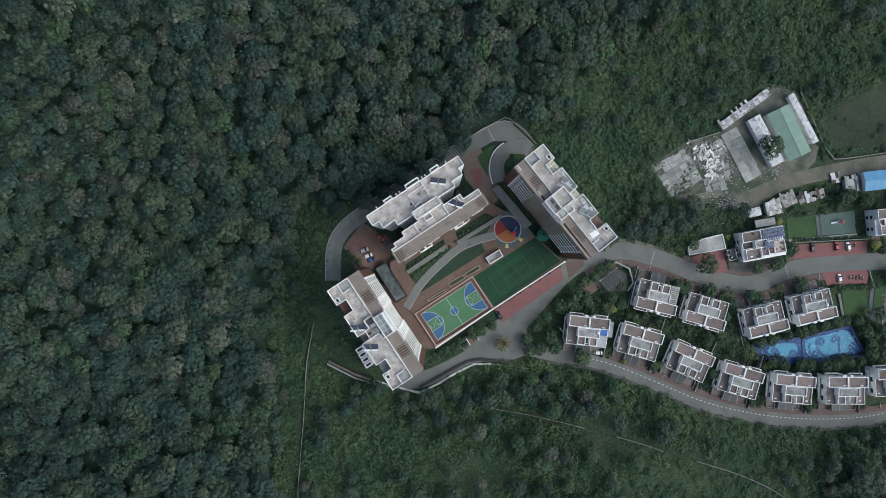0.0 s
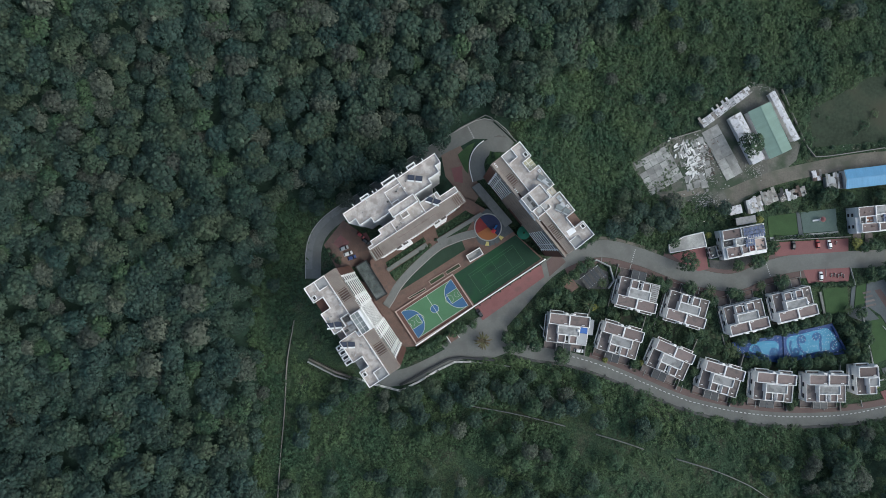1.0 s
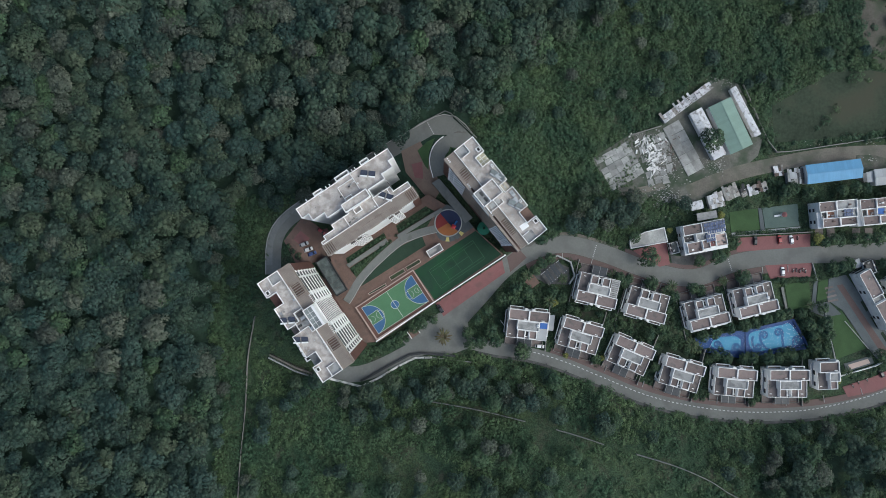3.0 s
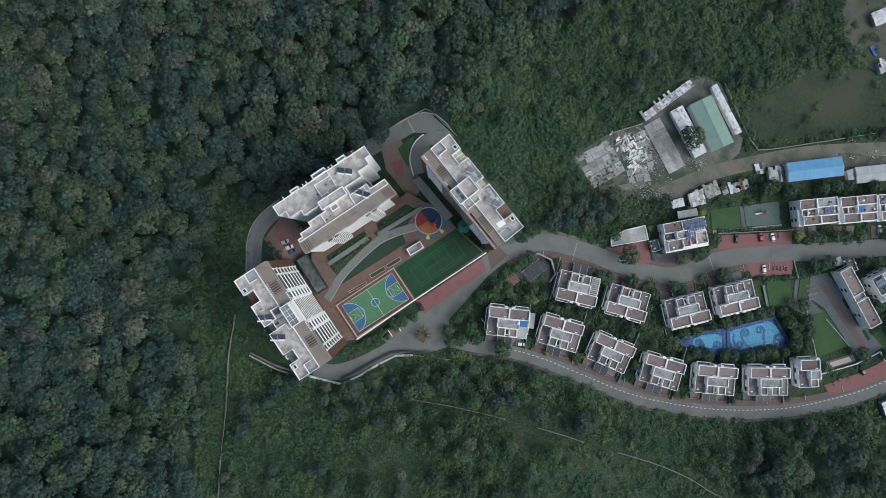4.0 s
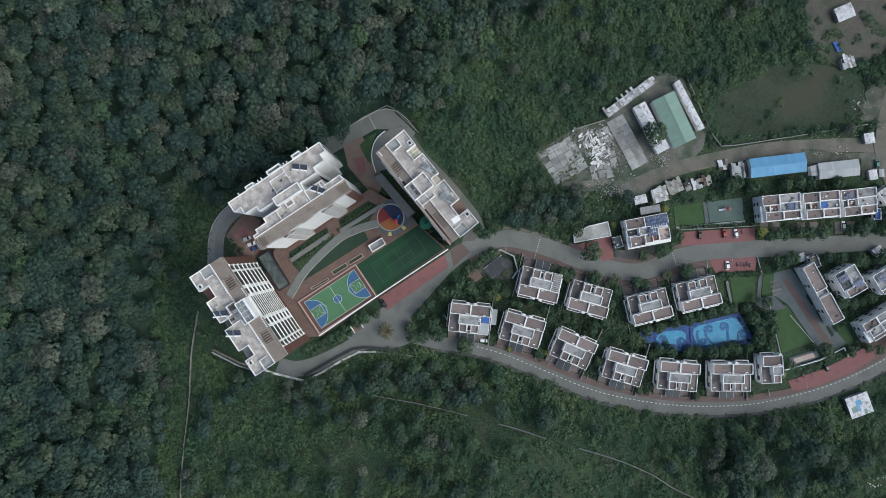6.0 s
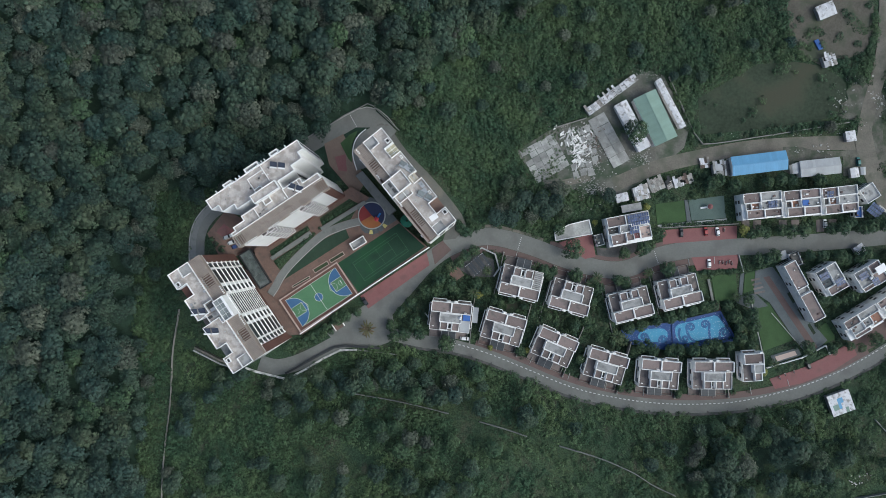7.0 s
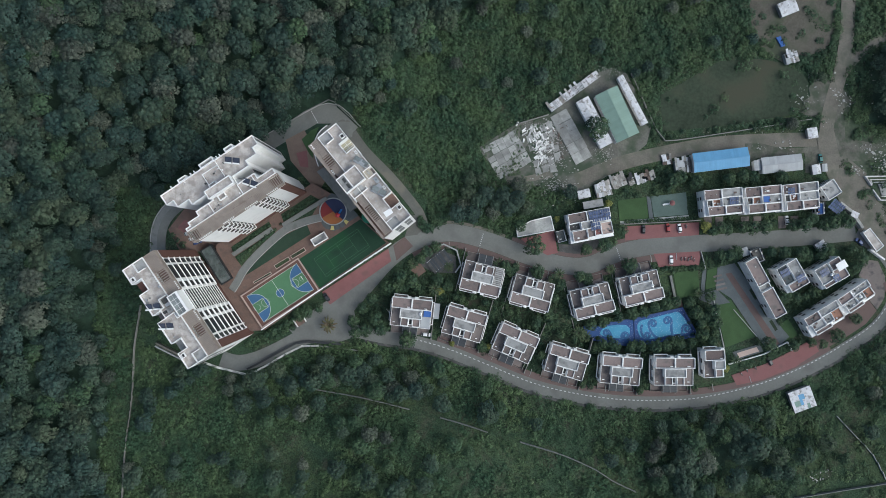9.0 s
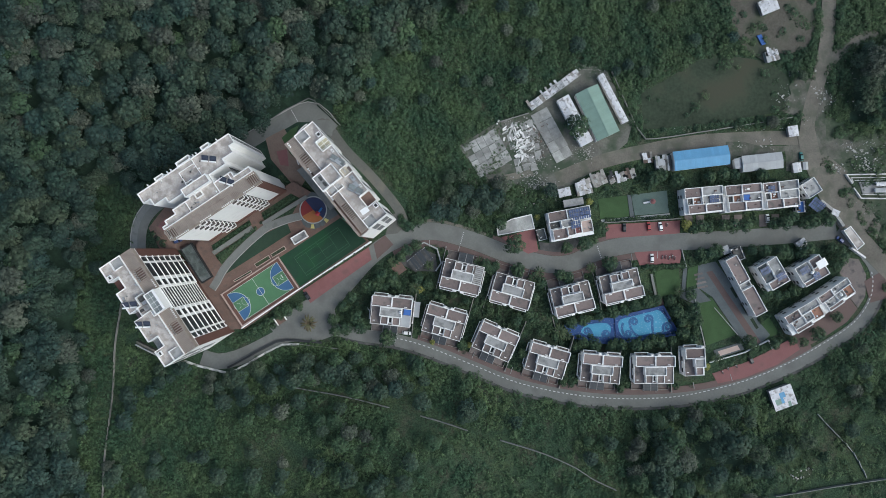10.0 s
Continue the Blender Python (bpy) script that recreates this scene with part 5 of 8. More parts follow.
part("wall", rail([(52.5, -35.0), (55.5, -39.3), (60.0, -39.5)], 0.4, -2, 1.4, closed=False), M_WHITE, vw)

# ---- pool and park ----
M_POOLDARK = surface("navy_pool_tile", (0.028, 0.06, 0.19), 0.5, 0.2, 0.4, 4.0, 0.0)
M_POOLMID = surface("violet_blue_pool_tile", (0.042, 0.105, 0.23), 0.5, 0.15, 0.4, 4.0, 0.0)
M_POOLLIGHT = surface("light_blue_pool_tile", (0.095, 0.27, 0.41), 0.5, 0.12, 0.4, 4.0, 0.0)
POOLZ = -9.3
POOL = [(143.9, -44.0), (166.1, -40.4), (188.8, -35.3), (195.7, -47.6), (180.6, -49.6), (166.1, -52.2), (147.1, -49.0)]
pool = thing("swimming_pool", pose(1.1, -0.8, 0), "blue swimming pool with light swirl pattern on navy tiles", "swimming pool", kind="structure")
part("floor", prism(POOL, POOLZ - 0.4, POOLZ + 1.0), M_POOLDARK, pool)
z1 = POOLZ + 1.0
part("light_tiles", prism(smooth_outline([(168.4, -41.8), (176.0, -39.2), (184.0, -37.2), (188.0, -37.0), (192.6, -45.4), (184.2, -47.2), (171.0, -49.2)]), z1, z1 + 0.02), M_POOLLIGHT, pool)
part("light_tiles", prism(smooth_outline([(150.7, -46.1), (153.9, -43.3), (163.0, -42.8), (164.6, -46.0), (162.5, -49.0), (152.5, -48.0)]), z1, z1 + 0.02), M_POOLLIGHT, pool)


def swirl(cx, cy, r, a0, turns, tail):
    """A curl that opens into a bent tail."""
    pts = []
    for i in range(36):
        t = i / 35
        a = radians(a0 + 360 * turns * t)
        k = 0.35 + r * t
        pts.append(Vector((cx + k * math.cos(a), cy + k * math.sin(a))))
    w_ = (pts[-1] - pts[-2]).normalized()
    p, q, e_ = pts[-1], pts[-1] + w_ * (Vector(tail) - pts[-1]).length * 0.6, Vector(tail)
    pts += [p * (1 - t) ** 2 + 2 * q * t * (1 - t) + e_ * t * t for t in (0.2, 0.4, 0.6, 0.8, 1.0)]
    part("swirl", rail([tuple(v) for v in pts], 1.2, z1 + 0.02, z1 + 0.04, closed=False), M_POOLMID, pool)


swirl(175.4, -42.1, 1.7, 90, 1.3, (178.6, -49.2))
swirl(182.1, -40.8, 1.7, 90, -1.3, (185.4, -49.2))
swirl(191.2, -44.5, 1.9, 90, 1.3, (186.8, -48.5))
swirl(172.5, -47.4, 1.5, 270, -1.2, (170.4, -42.5))
swirl(162.5, -47.8, 1.5, 90, 1.3, (159.9, -49.5))
swirl(153.5, -46.5, 1.2, 90, -1.2, (156.2, -48.5))
part("divider", rail([(166.6, -40.6), (167.2, -52.0)], 0.4, z1, z1 + 0.6, closed=False), M_POOLDARK, pool)
wm = bpy.data.materials.new("pool_water")
wm.use_nodes = True
wb = wm.node_tree.nodes["Principled BSDF"]
wb.inputs["Base Color"].default_value, wb.inputs["Roughness"].default_value = (0.75, 0.92, 1.0, 1), 0.06
wb.inputs["Transmission Weight"].default_value, wb.inputs["IOR"].default_value = 1.0, 1.15
water = part("water", patch(POOL, 0, 0.05, level=z1 + 0.5), wm, pool, "clear still water")
water.visible_shadow = False
part("pool_edge", rail(POOL, 0.9, POOLZ - 0.5, z1 + 0.65, offset=-0.4), M_POOLDARK, pool)
laid("pool_terrace", [(186.5, -31.0), (190.0, -32.0), (191.0, -35.0), (187.6, -35.6)], M_BROWN, "brown paved corner by the pool", 0.3)
laid("white_wall_strip", [(183.9, -20.5), (185.0, -20.3), (187.0, -30.6), (186.0, -30.8)], M_WALK, "pale walled strip beside the lawn", 1.0, "wall")
laid("park_lawn", [(186.0, -19.0), (197.4, -17.7), (198.4, -29.6), (188.0, -31.0)], M_GRASS, "trimmed green lawn by the pool", 0.2, "lawn")
laid("park_lawn", [(205.4, -33.6), (212.6, -31.6), (224.6, -48.7), (210.4, -54.0)], M_GRASS, "trimmed green lawn beside the clubhouse walk", 0.22, "lawn")
laid("park_lawn", [(234.0, -44.8), (239.6, -40.6), (244.2, -48.2), (237.3, -51.5)], M_GRASS, "trimmed green lawn beside the clubhouse walk", 0.22, "lawn")
laid("club_walk", [(206.6, -16.4), (214.6, -14.6), (235.6, -43.6), (240.2, -49.0), (231.6, -56.6), (225.6, -49.6), (213.2, -31.2), (206.0, -26.4)], M_BLUEGREY, "dark blue-grey paved walk beside the clubhouse", 0.26)
laid("park_path", [(197.6, -29.2), (206.4, -27.0), (212.6, -33.0), (205.2, -34.4), (197.8, -31.6)], M_BLUEGREY, "blue-grey paved crossing path in the park", 0.25)
laid("park_lawn", [(201.8, -18.0), (206.4, -16.4), (205.6, -25.6), (200.9, -27.0)], M_GRASS, "small trimmed lawn between park paths", 0.21, "lawn")
laid("park_path", [(199.6, -17.6), (201.4, -17.4), (200.4, -28.4), (198.6, -28.8)], M_BLUEGREY, "blue-grey paved crossing path in the park", 0.245)
for i in range(4):
    laid("step_band", [(204.6 + 0.5 * i, -20.6 - 2.0 * i), (208.4 + 0.8 * i, -19.6 - 2.0 * i), (208.8 + 0.8 * i, -20.5 - 2.0 * i), (204.8 + 0.5 * i, -21.5 - 2.0 * i)], M_TERRACE, "stone band in the park steps", 0.3)
for k, a in enumerate((0.30, 0.52, 0.74)):
    bx, by = 212.6 + 21.4 * a + 2.3, -17.8 - 33.2 * a + 0.6
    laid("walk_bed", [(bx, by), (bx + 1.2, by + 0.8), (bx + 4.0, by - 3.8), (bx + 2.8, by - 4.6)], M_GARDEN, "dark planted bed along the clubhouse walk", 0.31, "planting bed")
laid("brick_path", [(210.2, -19.5), (213.0, -19.0), (235.6, -52.2), (233.0, -54.0)], M_RED, "brown brick strip down the middle of the walk", 0.30)
laid("pavilion_terrace", [(213.6, -56.2), (226.2, -52.4), (228.0, -55.8), (215.2, -60.0)], M_BLUEGREY, "paved terrace with a pale rim", 0.34)
laid("pavilion_floor", [(215.6, -56.6), (224.8, -53.8), (226.0, -55.8), (216.6, -58.8)], M_PINK, "pinkish stone floor of the terrace", 0.38)
pf = thing("park_wall", Matrix.Identity(4), "thin pale wall along the park", "wall", kind="structure")
part("wall", rail([(204.6, -30.0), (205.2, -35.2), (209.6, -54.4)], 0.35, -10, -7.2, closed=False), M_PALE, pf)
part("wall", rail([(198.6, -9.0), (200.8, -17.0)], 0.3, -10, -6.9, closed=False), M_PALE, pf)
part("wall", rail([(214.0, -36.2), (225.0, -49.0)], 0.3, -10, -7.4, closed=False), M_PALE, pf)
part("wall", rail([(211.5, -61.8), (228.0, -57.0), (239.0, -51.4), (241.0, -55.5)], 0.35, -10, -6.6, closed=False), M_CREAM, pf)
laid("car_park", [(213.0, -67.0), (229.4, -61.5), (241.4, -55.5), (251.0, -49.9), (254.0, -55.8), (243.1, -63.0), (228, -69.0), (215.6, -71.7)], M_REDCOURT, "red paved roadside parking", 0.32)
laid("car_park", [(163.2, 2.6), (197.9, 4.6), (197.9, -1.4), (163.2, -3.9)], M_REDCOURT, "red paved parking beside the upper road", 0.32)
laid("car_park", [(176.6, -10.2), (198.9, -9.0), (197.9, -15.4), (179.2, -16.4)], M_REDCOURT, "red paved parking beside the upper road", 0.33)
laid("car_park", [(114.0, -3.2), (129.6, 0.8), (131.4, -9.6), (126.6, -10.8), (119.0, -7.0)], M_REDCOURT, "red paved drive beside the garage", 0.32)
laid("front_paving", [(131.6, -5.4), (136.6, -5.9), (155.0, -2.6), (154.4, -8.4), (143.0, -11.6), (132.6, -10.0)], M_DRIVE, "dark paving before a villa", 0.25)
laid("park_lawn", [(159.6, 14.6), (173.2, 16.4), (174.3, 6.3), (160.6, 5.1)], M_GRASS, "fenced green lawn above the road", 0.2, "lawn")
laid("play_yard", [(175.3, 16.6), (191.9, 18.6), (192.9, 8.2), (176.9, 7.0)], surface("grey_green_rubber", (0.10, 0.135, 0.12), 0.9, 0.2, 0.2, 2.0, 0.2), "grey-green playground surface", 0.2)
laid("path", [(173.4, 16.6), (175.0, 16.7), (176.6, 6.6), (174.6, 6.2)], M_BLUEGREY, "narrow grey garden path", 0.24)
laid("path", [(160.8, 5.0), (193.2, 8.0), (193.4, 6.2), (161.0, 3.2)], M_PALE, "pale path behind the parking", 0.24)
hedge_wall = thing("hedge_wall", Matrix.Identity(4), "thin wall behind the parking", "wall", kind="structure")
part("wall", rail([(160.0, 3.4), (198.0, 5.4)], 0.35, -9, -5.6, closed=False), M_GARDENWALL, hedge_wall)

# ---- flat-roofed houses in the east ----
def quad_frame(pts, z):
    """A pose on the first corner with x to the second, and the mean width and depth of a four-cornered plan."""
    p = [Vector(q) for q in pts]
    w_, d_ = ((p[1] - p[0]).length + (p[2] - p[3]).length) / 2, ((p[3] - p[0]).length + (p[2] - p[1]).length) / 2
    u = (p[1] - p[0]) + (p[2] - p[3])
    c = sum(p, Vector((0, 0))) / 4
    return frame_at(c.x, c.y, z, math.degrees(math.atan2(u.y, u.x))), w_, d_


hrng = random.Random(21)


def flat_house(pts, z, rooms, label, base=7.0, name="house", category="house", group=""):
    """A white house: a base block, and roof rooms as (x0, x1, y0, y1, height, floor) in shares of the plan; y = 1 is the side of the first two corners."""
    at, w_, d_ = quad_frame(pts, z)
    FOOT.append(list(pts))
    e = thing(name, at, label, category, group)
    X, Y = (lambda a: (a - 0.5) * w_), (lambda a: (a - 0.5) * d_)
    part("wall", boxes((X(0), X(1), Y(0), Y(1), -3, base)), M_CREAM, e)
    for x0, x1, y0, y1, h, m in rooms:
        a, b, c, d = X(x0) + 0.01, X(x1) - 0.01, Y(y0) + 0.01, Y(y1) - 0.01
        f = max(h - 0.9, base)
        r = part("upper_room", boxes((a, b, c, d, base - 0.05, f)), M_WHITE, e) if f > base + 0.1 else e
        part("roof_floor", boxes((a + 0.25, b - 0.25, c + 0.25, d - 0.25, f - 0.05, f + 0.06)), m, r)
        part("parapet", rail([(a, c), (b, c), (b, d), (a, d)], 0.25, f - 0.02, h, offset=0.125), M_CREAM, r)
        if b - a > 2.6 and d - c > 2.2 and name != "ruined_stall":
            for _ in range(hrng.randint(2, 5)):
                u, v, k = hrng.uniform(a + 0.4, b - 1.4), hrng.uniform(c + 0.4, d - 1.2), hrng.uniform(0.25, 0.75)
                part("roof_box", boxes((u, u + k * hrng.uniform(0.6, 1.6), v, v + k, f + 0.06, f + 0.2 + k * 0.7)), hrng.choice((M_GREYDECK, M_CREAM, M_DRIVE, M_RED)), r)
    for zz in (0.9, 4.0):
        for s in (0.12, 0.42, 0.72):
            for y0, y1 in ((Y(0) - 0.06, Y(0) + 0.05), (Y(1) - 0.05, Y(1) + 0.06)):
                part("window", boxes((X(s), X(s) + 1.7, y0, y1, zz, zz + 1.5)), M_GLASS, e)
        for s in (0.2, 0.65):
            for x0, x1 in ((X(0) - 0.06, X(0) + 0.05), (X(1) - 0.05, X(1) + 0.06)):
                part("window", boxes((x0, x1, Y(s), Y(s) + 1.5, zz, zz + 1.5)), M_GLASS, e)
    return e


def solar_array(x, y, z, turn, cols, rows, label="blue photovoltaic panels on a roof frame"):
    e = thing("solar_array", frame_at(x, y, z, turn), label, "solar panels", "solar arrays")
    tilt = Matrix.Rotation(radians(8), 3, "X")
    for i in range(cols):
        for j in range(rows):
            bm = boxes((i * 1.08, i * 1.08 + 0.9, j * 1.75, j * 1.75 + 1.5, 0, 0.05))
            bmesh.ops.rotate(bm, verts=bm.verts, matrix=tilt)
            bmesh.ops.translate(bm, verts=bm.verts, vec=(-cols * 0.54, -rows * 0.87, 0.5))
            part("panel", bm, M_PV, e)
    for i in (0, cols - 1):
        part("frame", boxes((i * 1.08 - cols * 0.54 + 0.4, i * 1.08 - cols * 0.54 + 0.5, -rows * 0.87, rows * 0.87, 0, 0.32)), M_STEEL, e)
    return e


M_CONCRETE = surface("old_concrete", (0.30, 0.30, 0.285), 0.95, 0.36, 0.25, 2.4, 0.4, stain=(0.22, 0.22, 0.21), stain_size=0.3, stain_amount=0.7, lot=0.22)
M_PV = surface("photovoltaic_blue", (0.062, 0.088, 0.172), 0.35, 0.12, 0.8, 3.0, 0.0, spec=0.25, lot=0.25)
M_TARP = surface("blue_tarpaulin", (0.05, 0.12, 0.36), 0.6, 0.15, 0.5, 3.0, 0.2)
M_ORANGE = surface("orange_terrace_tile", (0.25, 0.14, 0.10), 0.85, 0.15, 0.4, 2.0, 0.2)
ROWROOMS = [(0, 0.46, 0.62, 1, 10, M_TILE), (0.46, 1, 0.66, 1, 10, M_GREYDECK), (0.08, 0.24, 0.36, 0.62, 8.4, M_DRIVE), (0.24, 0.46, 0.36, 0.62, 8.2, M_ORANGE), (0.46, 1, 0.34, 0.66, 9.6, M_GREYDECK), (0.08, 0.55, 0.02, 0.36, 9.2, M_TILE), (0.55, 1, 0.04, 0.34, 9.2, M_TILE)]
for k, pts in enumerate(([(196.9, 18.7), (214.6, 20.2), (214.6, 8.4), (197.6, 6.6)], [(215.6, 20.0), (232.4, 21.2), (232.3, 9.4), (216.0, 7.6)], [(232.8, 21.4), (249.5, 22.6), (248.9, 11.0), (233.2, 8.6)])):
    flat_house(pts, -8.0, ROWROOMS if k != 1 else [(x0, x1, y0, y1, h, M_TILE if m is M_GREYDECK and y0 > 0.5 else m) for x0, x1, y0, y1, h, m in ROWROOMS], "white terraced house with brown roof terraces", 7.0, "terraced_house", "house", "terraced houses")
solar_array(210.6, 14.2, 0.75, 5, 4, 2)
solar_array(236.6, 18.4, 0.9, 5, 3, 2)
for k, x in enumerate((200.2, 205.6, 217.6, 223.4, 235.0, 240.8)):
    laid("drive", [(x, 6.9 + 0.1 * k), (x + 3.6, 7.1 + 0.1 * k), (x + 3.8, 1.2 + 0.15 * k), (x + 0.2, 1.0 + 0.15 * k)], M_TERRACE, "grey paved drive before a terraced house", 0.24)
tagged(part("roof_tarpaulin", boxes((224.2, 227.0, 13.4, 16.0, 0.8, 1.0)), M_TARP), "bright blue tarpaulin over a roof box", "tarpaulin")
flat_house([(251.0, 20.4), (256.8, 24.0), (261.0, 18.2), (254.8, 14.0)], -8.0, [(0, 1, 0, 1, 7.6, M_GREYDECK)], "grey-roofed corner house beside the track", 6.6, "house")
solar_array(259.8, 11.4, -3.6, -38, 6, 3)
flat_house([(250.8, 13.2), (254.4, 13.6), (254.4, 8.0), (250.8, 8.0)], -8.0, [(0, 1, 0, 1, 4.4, M_TARP)], "low lean-to with a blue roof", 3.4, "lean_to", "shed")
flat_house([(214.9, -14.7), (220.3, -12.1), (236.2, -36.4), (231.1, -39.5)], -8.0, [(0, 1, 0.56, 1, 8.4, M_TILE), (0.05, 0.95, 0.46, 0.56, 7.6, M_GREYDECK), (0, 1, 0.0, 0.46, 8.4, M_TILE)], "long white clubhouse with brown flat roofs", 6.6, "clubhouse", "clubhouse")
flat_house([(220.0, -9.0), (224.6, -7.4), (227.0, -13.0), (222.6, -15.0)], -8.0, [(0, 1, 0, 1, 4.2, M_DRIVE)], "low grey annex beside the clubhouse", 3.4, "annex", "annex")
flat_house([(228.0, -18.2), (237.8, -13.0), (245.8, -22.2), (237.7, -27.4)], -8.0, [(0, 0.5, 0.3, 1, 9.6, M_BLUEGREY), (0.5, 1, 0.3, 1, 10, M_GREYDECK), (0.1, 1, 0, 0.3, 9.8, M_TILE)], "white villa with solar panels and a brown terrace")
solar_array(233.6, -18.6, 1.2, 28, 4, 2)
solar_array(240.6, -21.0, 1.5, 28, 4, 2)
flat_house([(246.0, -18.4), (257.9, -11.2), (263.2, -19.9), (253.0, -26.0)], -8.0, [(0, 0.55, 0.2, 1, 9.6, M_GREYDECK), (0.55, 1, 0.55, 1, 10, M_TILE), (0.55, 1, 0, 0.55, 9.6, M_TILE), (0.05, 0.55, 0, 0.2, 9.0, M_TILE)], "white villa with solar panels and a pale canopy")
solar_array(251.4, -18.4, 1.2, 31, 4, 2)
solar_array(257.0, -21.0, 1.2, 31, 3, 2)
cnp = thing("roof_canopy", frame_at(258.4, -15.4, 1.2, 31), "white sheet canopy on a roof terrace", "canopy")
part("sheet", boxes((-2.4, 2.4, -1.8, 1.8, 2.1, 2.18)), M_WHITE, cnp)
for a in (-2.2, 2.2):
    for b in (-1.6, 1.6):
        part("post", boxes((a - 0.05, a + 0.05, b - 0.05, b + 0.05, 0, 2.1)), M_STEEL, cnp)
SROOMS = [(0, 0.42, 0.6, 1, 10, M_TILE), (0.42, 0.98, 0.64, 1, 10, M_GREYDECK), (0.1, 0.45, 0.2, 0.6, 9.2, M_GREYDECK), (0.45, 0.7, 0.25, 0.64, 9.6, M_GREYDECK), (0.7, 1, 0.1, 0.64, 8.2, M_ORANGE), (0.12, 0.6, 0, 0.2, 8.4, M_TILE)]
flat_house([(241.9, -39.8), (257.1, -30.9), (262.0, -39.6), (247.4, -48.6)], -8.0, SROOMS, "white terraced house with orange and brown terraces", 7.0, "terraced_house", "house", "southern terraced houses")
flat_house([(257.3, -30.8), (271.2, -21.4), (275.8, -29.4), (262.4, -38.6)], -8.0, SROOMS, "white terraced house with orange and brown terraces", 7.0, "terraced_house", "house", "southern terraced houses")
flat_house([(134.3, 7.6), (154.4, 11.4), (155.4, -2.0), (136.6, -5.6)], -6.8, [(0.02, 0.46, 0.66, 1, 9.4, M_TILE), (0.28, 0.56, 0.4, 0.66, 9.9, M_GREYDECK), (0.02, 0.28, 0.42, 0.66, 7.8, M_DRIVE), (0.06, 0.4, 0.04, 0.4, 8.6, M_TILE), (0.4, 0.58, 0.1, 0.4, 9.2, M_TILE), (0.58, 0.74, 0.12, 0.4, 8.0, M_REDCOURT), (0.74, 1, 0.1, 0.52, 8.0, M_PINK), (0.46, 1, 0.66, 1, 8.8, M_GREYDECK)], "white villa carrying a large blue solar array", 7.0, "villa", "villa")
cn = thing("terrace_canopy", frame_at(147.0, 12.6, -6.8, 10), "pale blue-grey sheet canopy beside a villa", "canopy")
part("sheet", boxes((-4.6, 4.6, -1.6, 1.8, 5.8, 5.9)), M_GREYDECK, cn)
for a in (-4.4, 4.4):
    part("post", boxes((a - 0.06, a + 0.06, 1.5, 1.62, -1, 5.8)), M_STEEL, cn)
solar_array(149.2, 7.4, 1.9, 11, 9, 3)
solar_array(147.2, 2.6, 2.6, 11, 4, 2)
flat_house([(130.2, 0.2), (133.8, 1.0), (135.0, -4.0), (131.3, -5.2)], -5.6, [(0, 1, 0, 1, 3.8, M_BLUEGREY)], "small pale outbuilding beside the villa", 2.8, "outbuilding", "shed")
gar = thing("garage", Matrix.Identity(4), "low concrete garage with a stained flat roof", "garage")
GAR = [(112.4, -2.5), (111.8, 1.4), (118.5, 5.2), (127.8, 7.4), (129.4, 0.6)]
part("wall", prism(GAR, -8, -1.9), M_CREAM, gar)
part("roof", prism([(112.8, -2.0), (112.3, 1.2), (118.7, 4.8), (127.5, 6.9), (128.9, 0.9)], -1.95, -1.82), M_CONCRETE, gar)
part("parapet", rail(GAR, 0.3, -1.95, -1.4, offset=0.15), M_CREAM, gar)
part("door", boxes((118.0, 120.6, -1.9, -1.7, -4.6, -2.4)), M_DARK, gar)

# ---- sheds, yard and ruins ----
M_GREENSHEET = surface("pale_green_roof_sheet", (0.20, 0.285, 0.24), 0.6, 0.08, 0.3, 2.0, 0.0, lot=0.05)
M_BLUESHEET = surface("sky_blue_roof_sheet", (0.135, 0.30, 0.485), 0.55, 0.08, 0.3, 2.0, 0.0, lot=0.05)
M_GREYSHEET = surface("grey_roof_sheet", (0.36, 0.37, 0.38), 0.6, 0.1, 0.3, 2.0, 0.0, lot=0.08)
M_WHITESHEET = surface("dusty_white_roof_sheet", (0.56, 0.56, 0.58), 0.7, 0.12, 0.3, 2.0, 0.0, stain=(0.27, 0.26, 0.25), stain_size=0.7, stain_amount=0.5, lot=0.1)
M_RUBBLE = surface("pale_rubble", (0.58, 0.575, 0.56), 0.95, 0.2, 0.5, 2.0, 0.3, lot=0.35)
M_RUST = surface("rust_brown_scrap", (0.14, 0.108, 0.09), 0.9, 0.3, 0.5, 2.0, 0.3, lot=0.3)


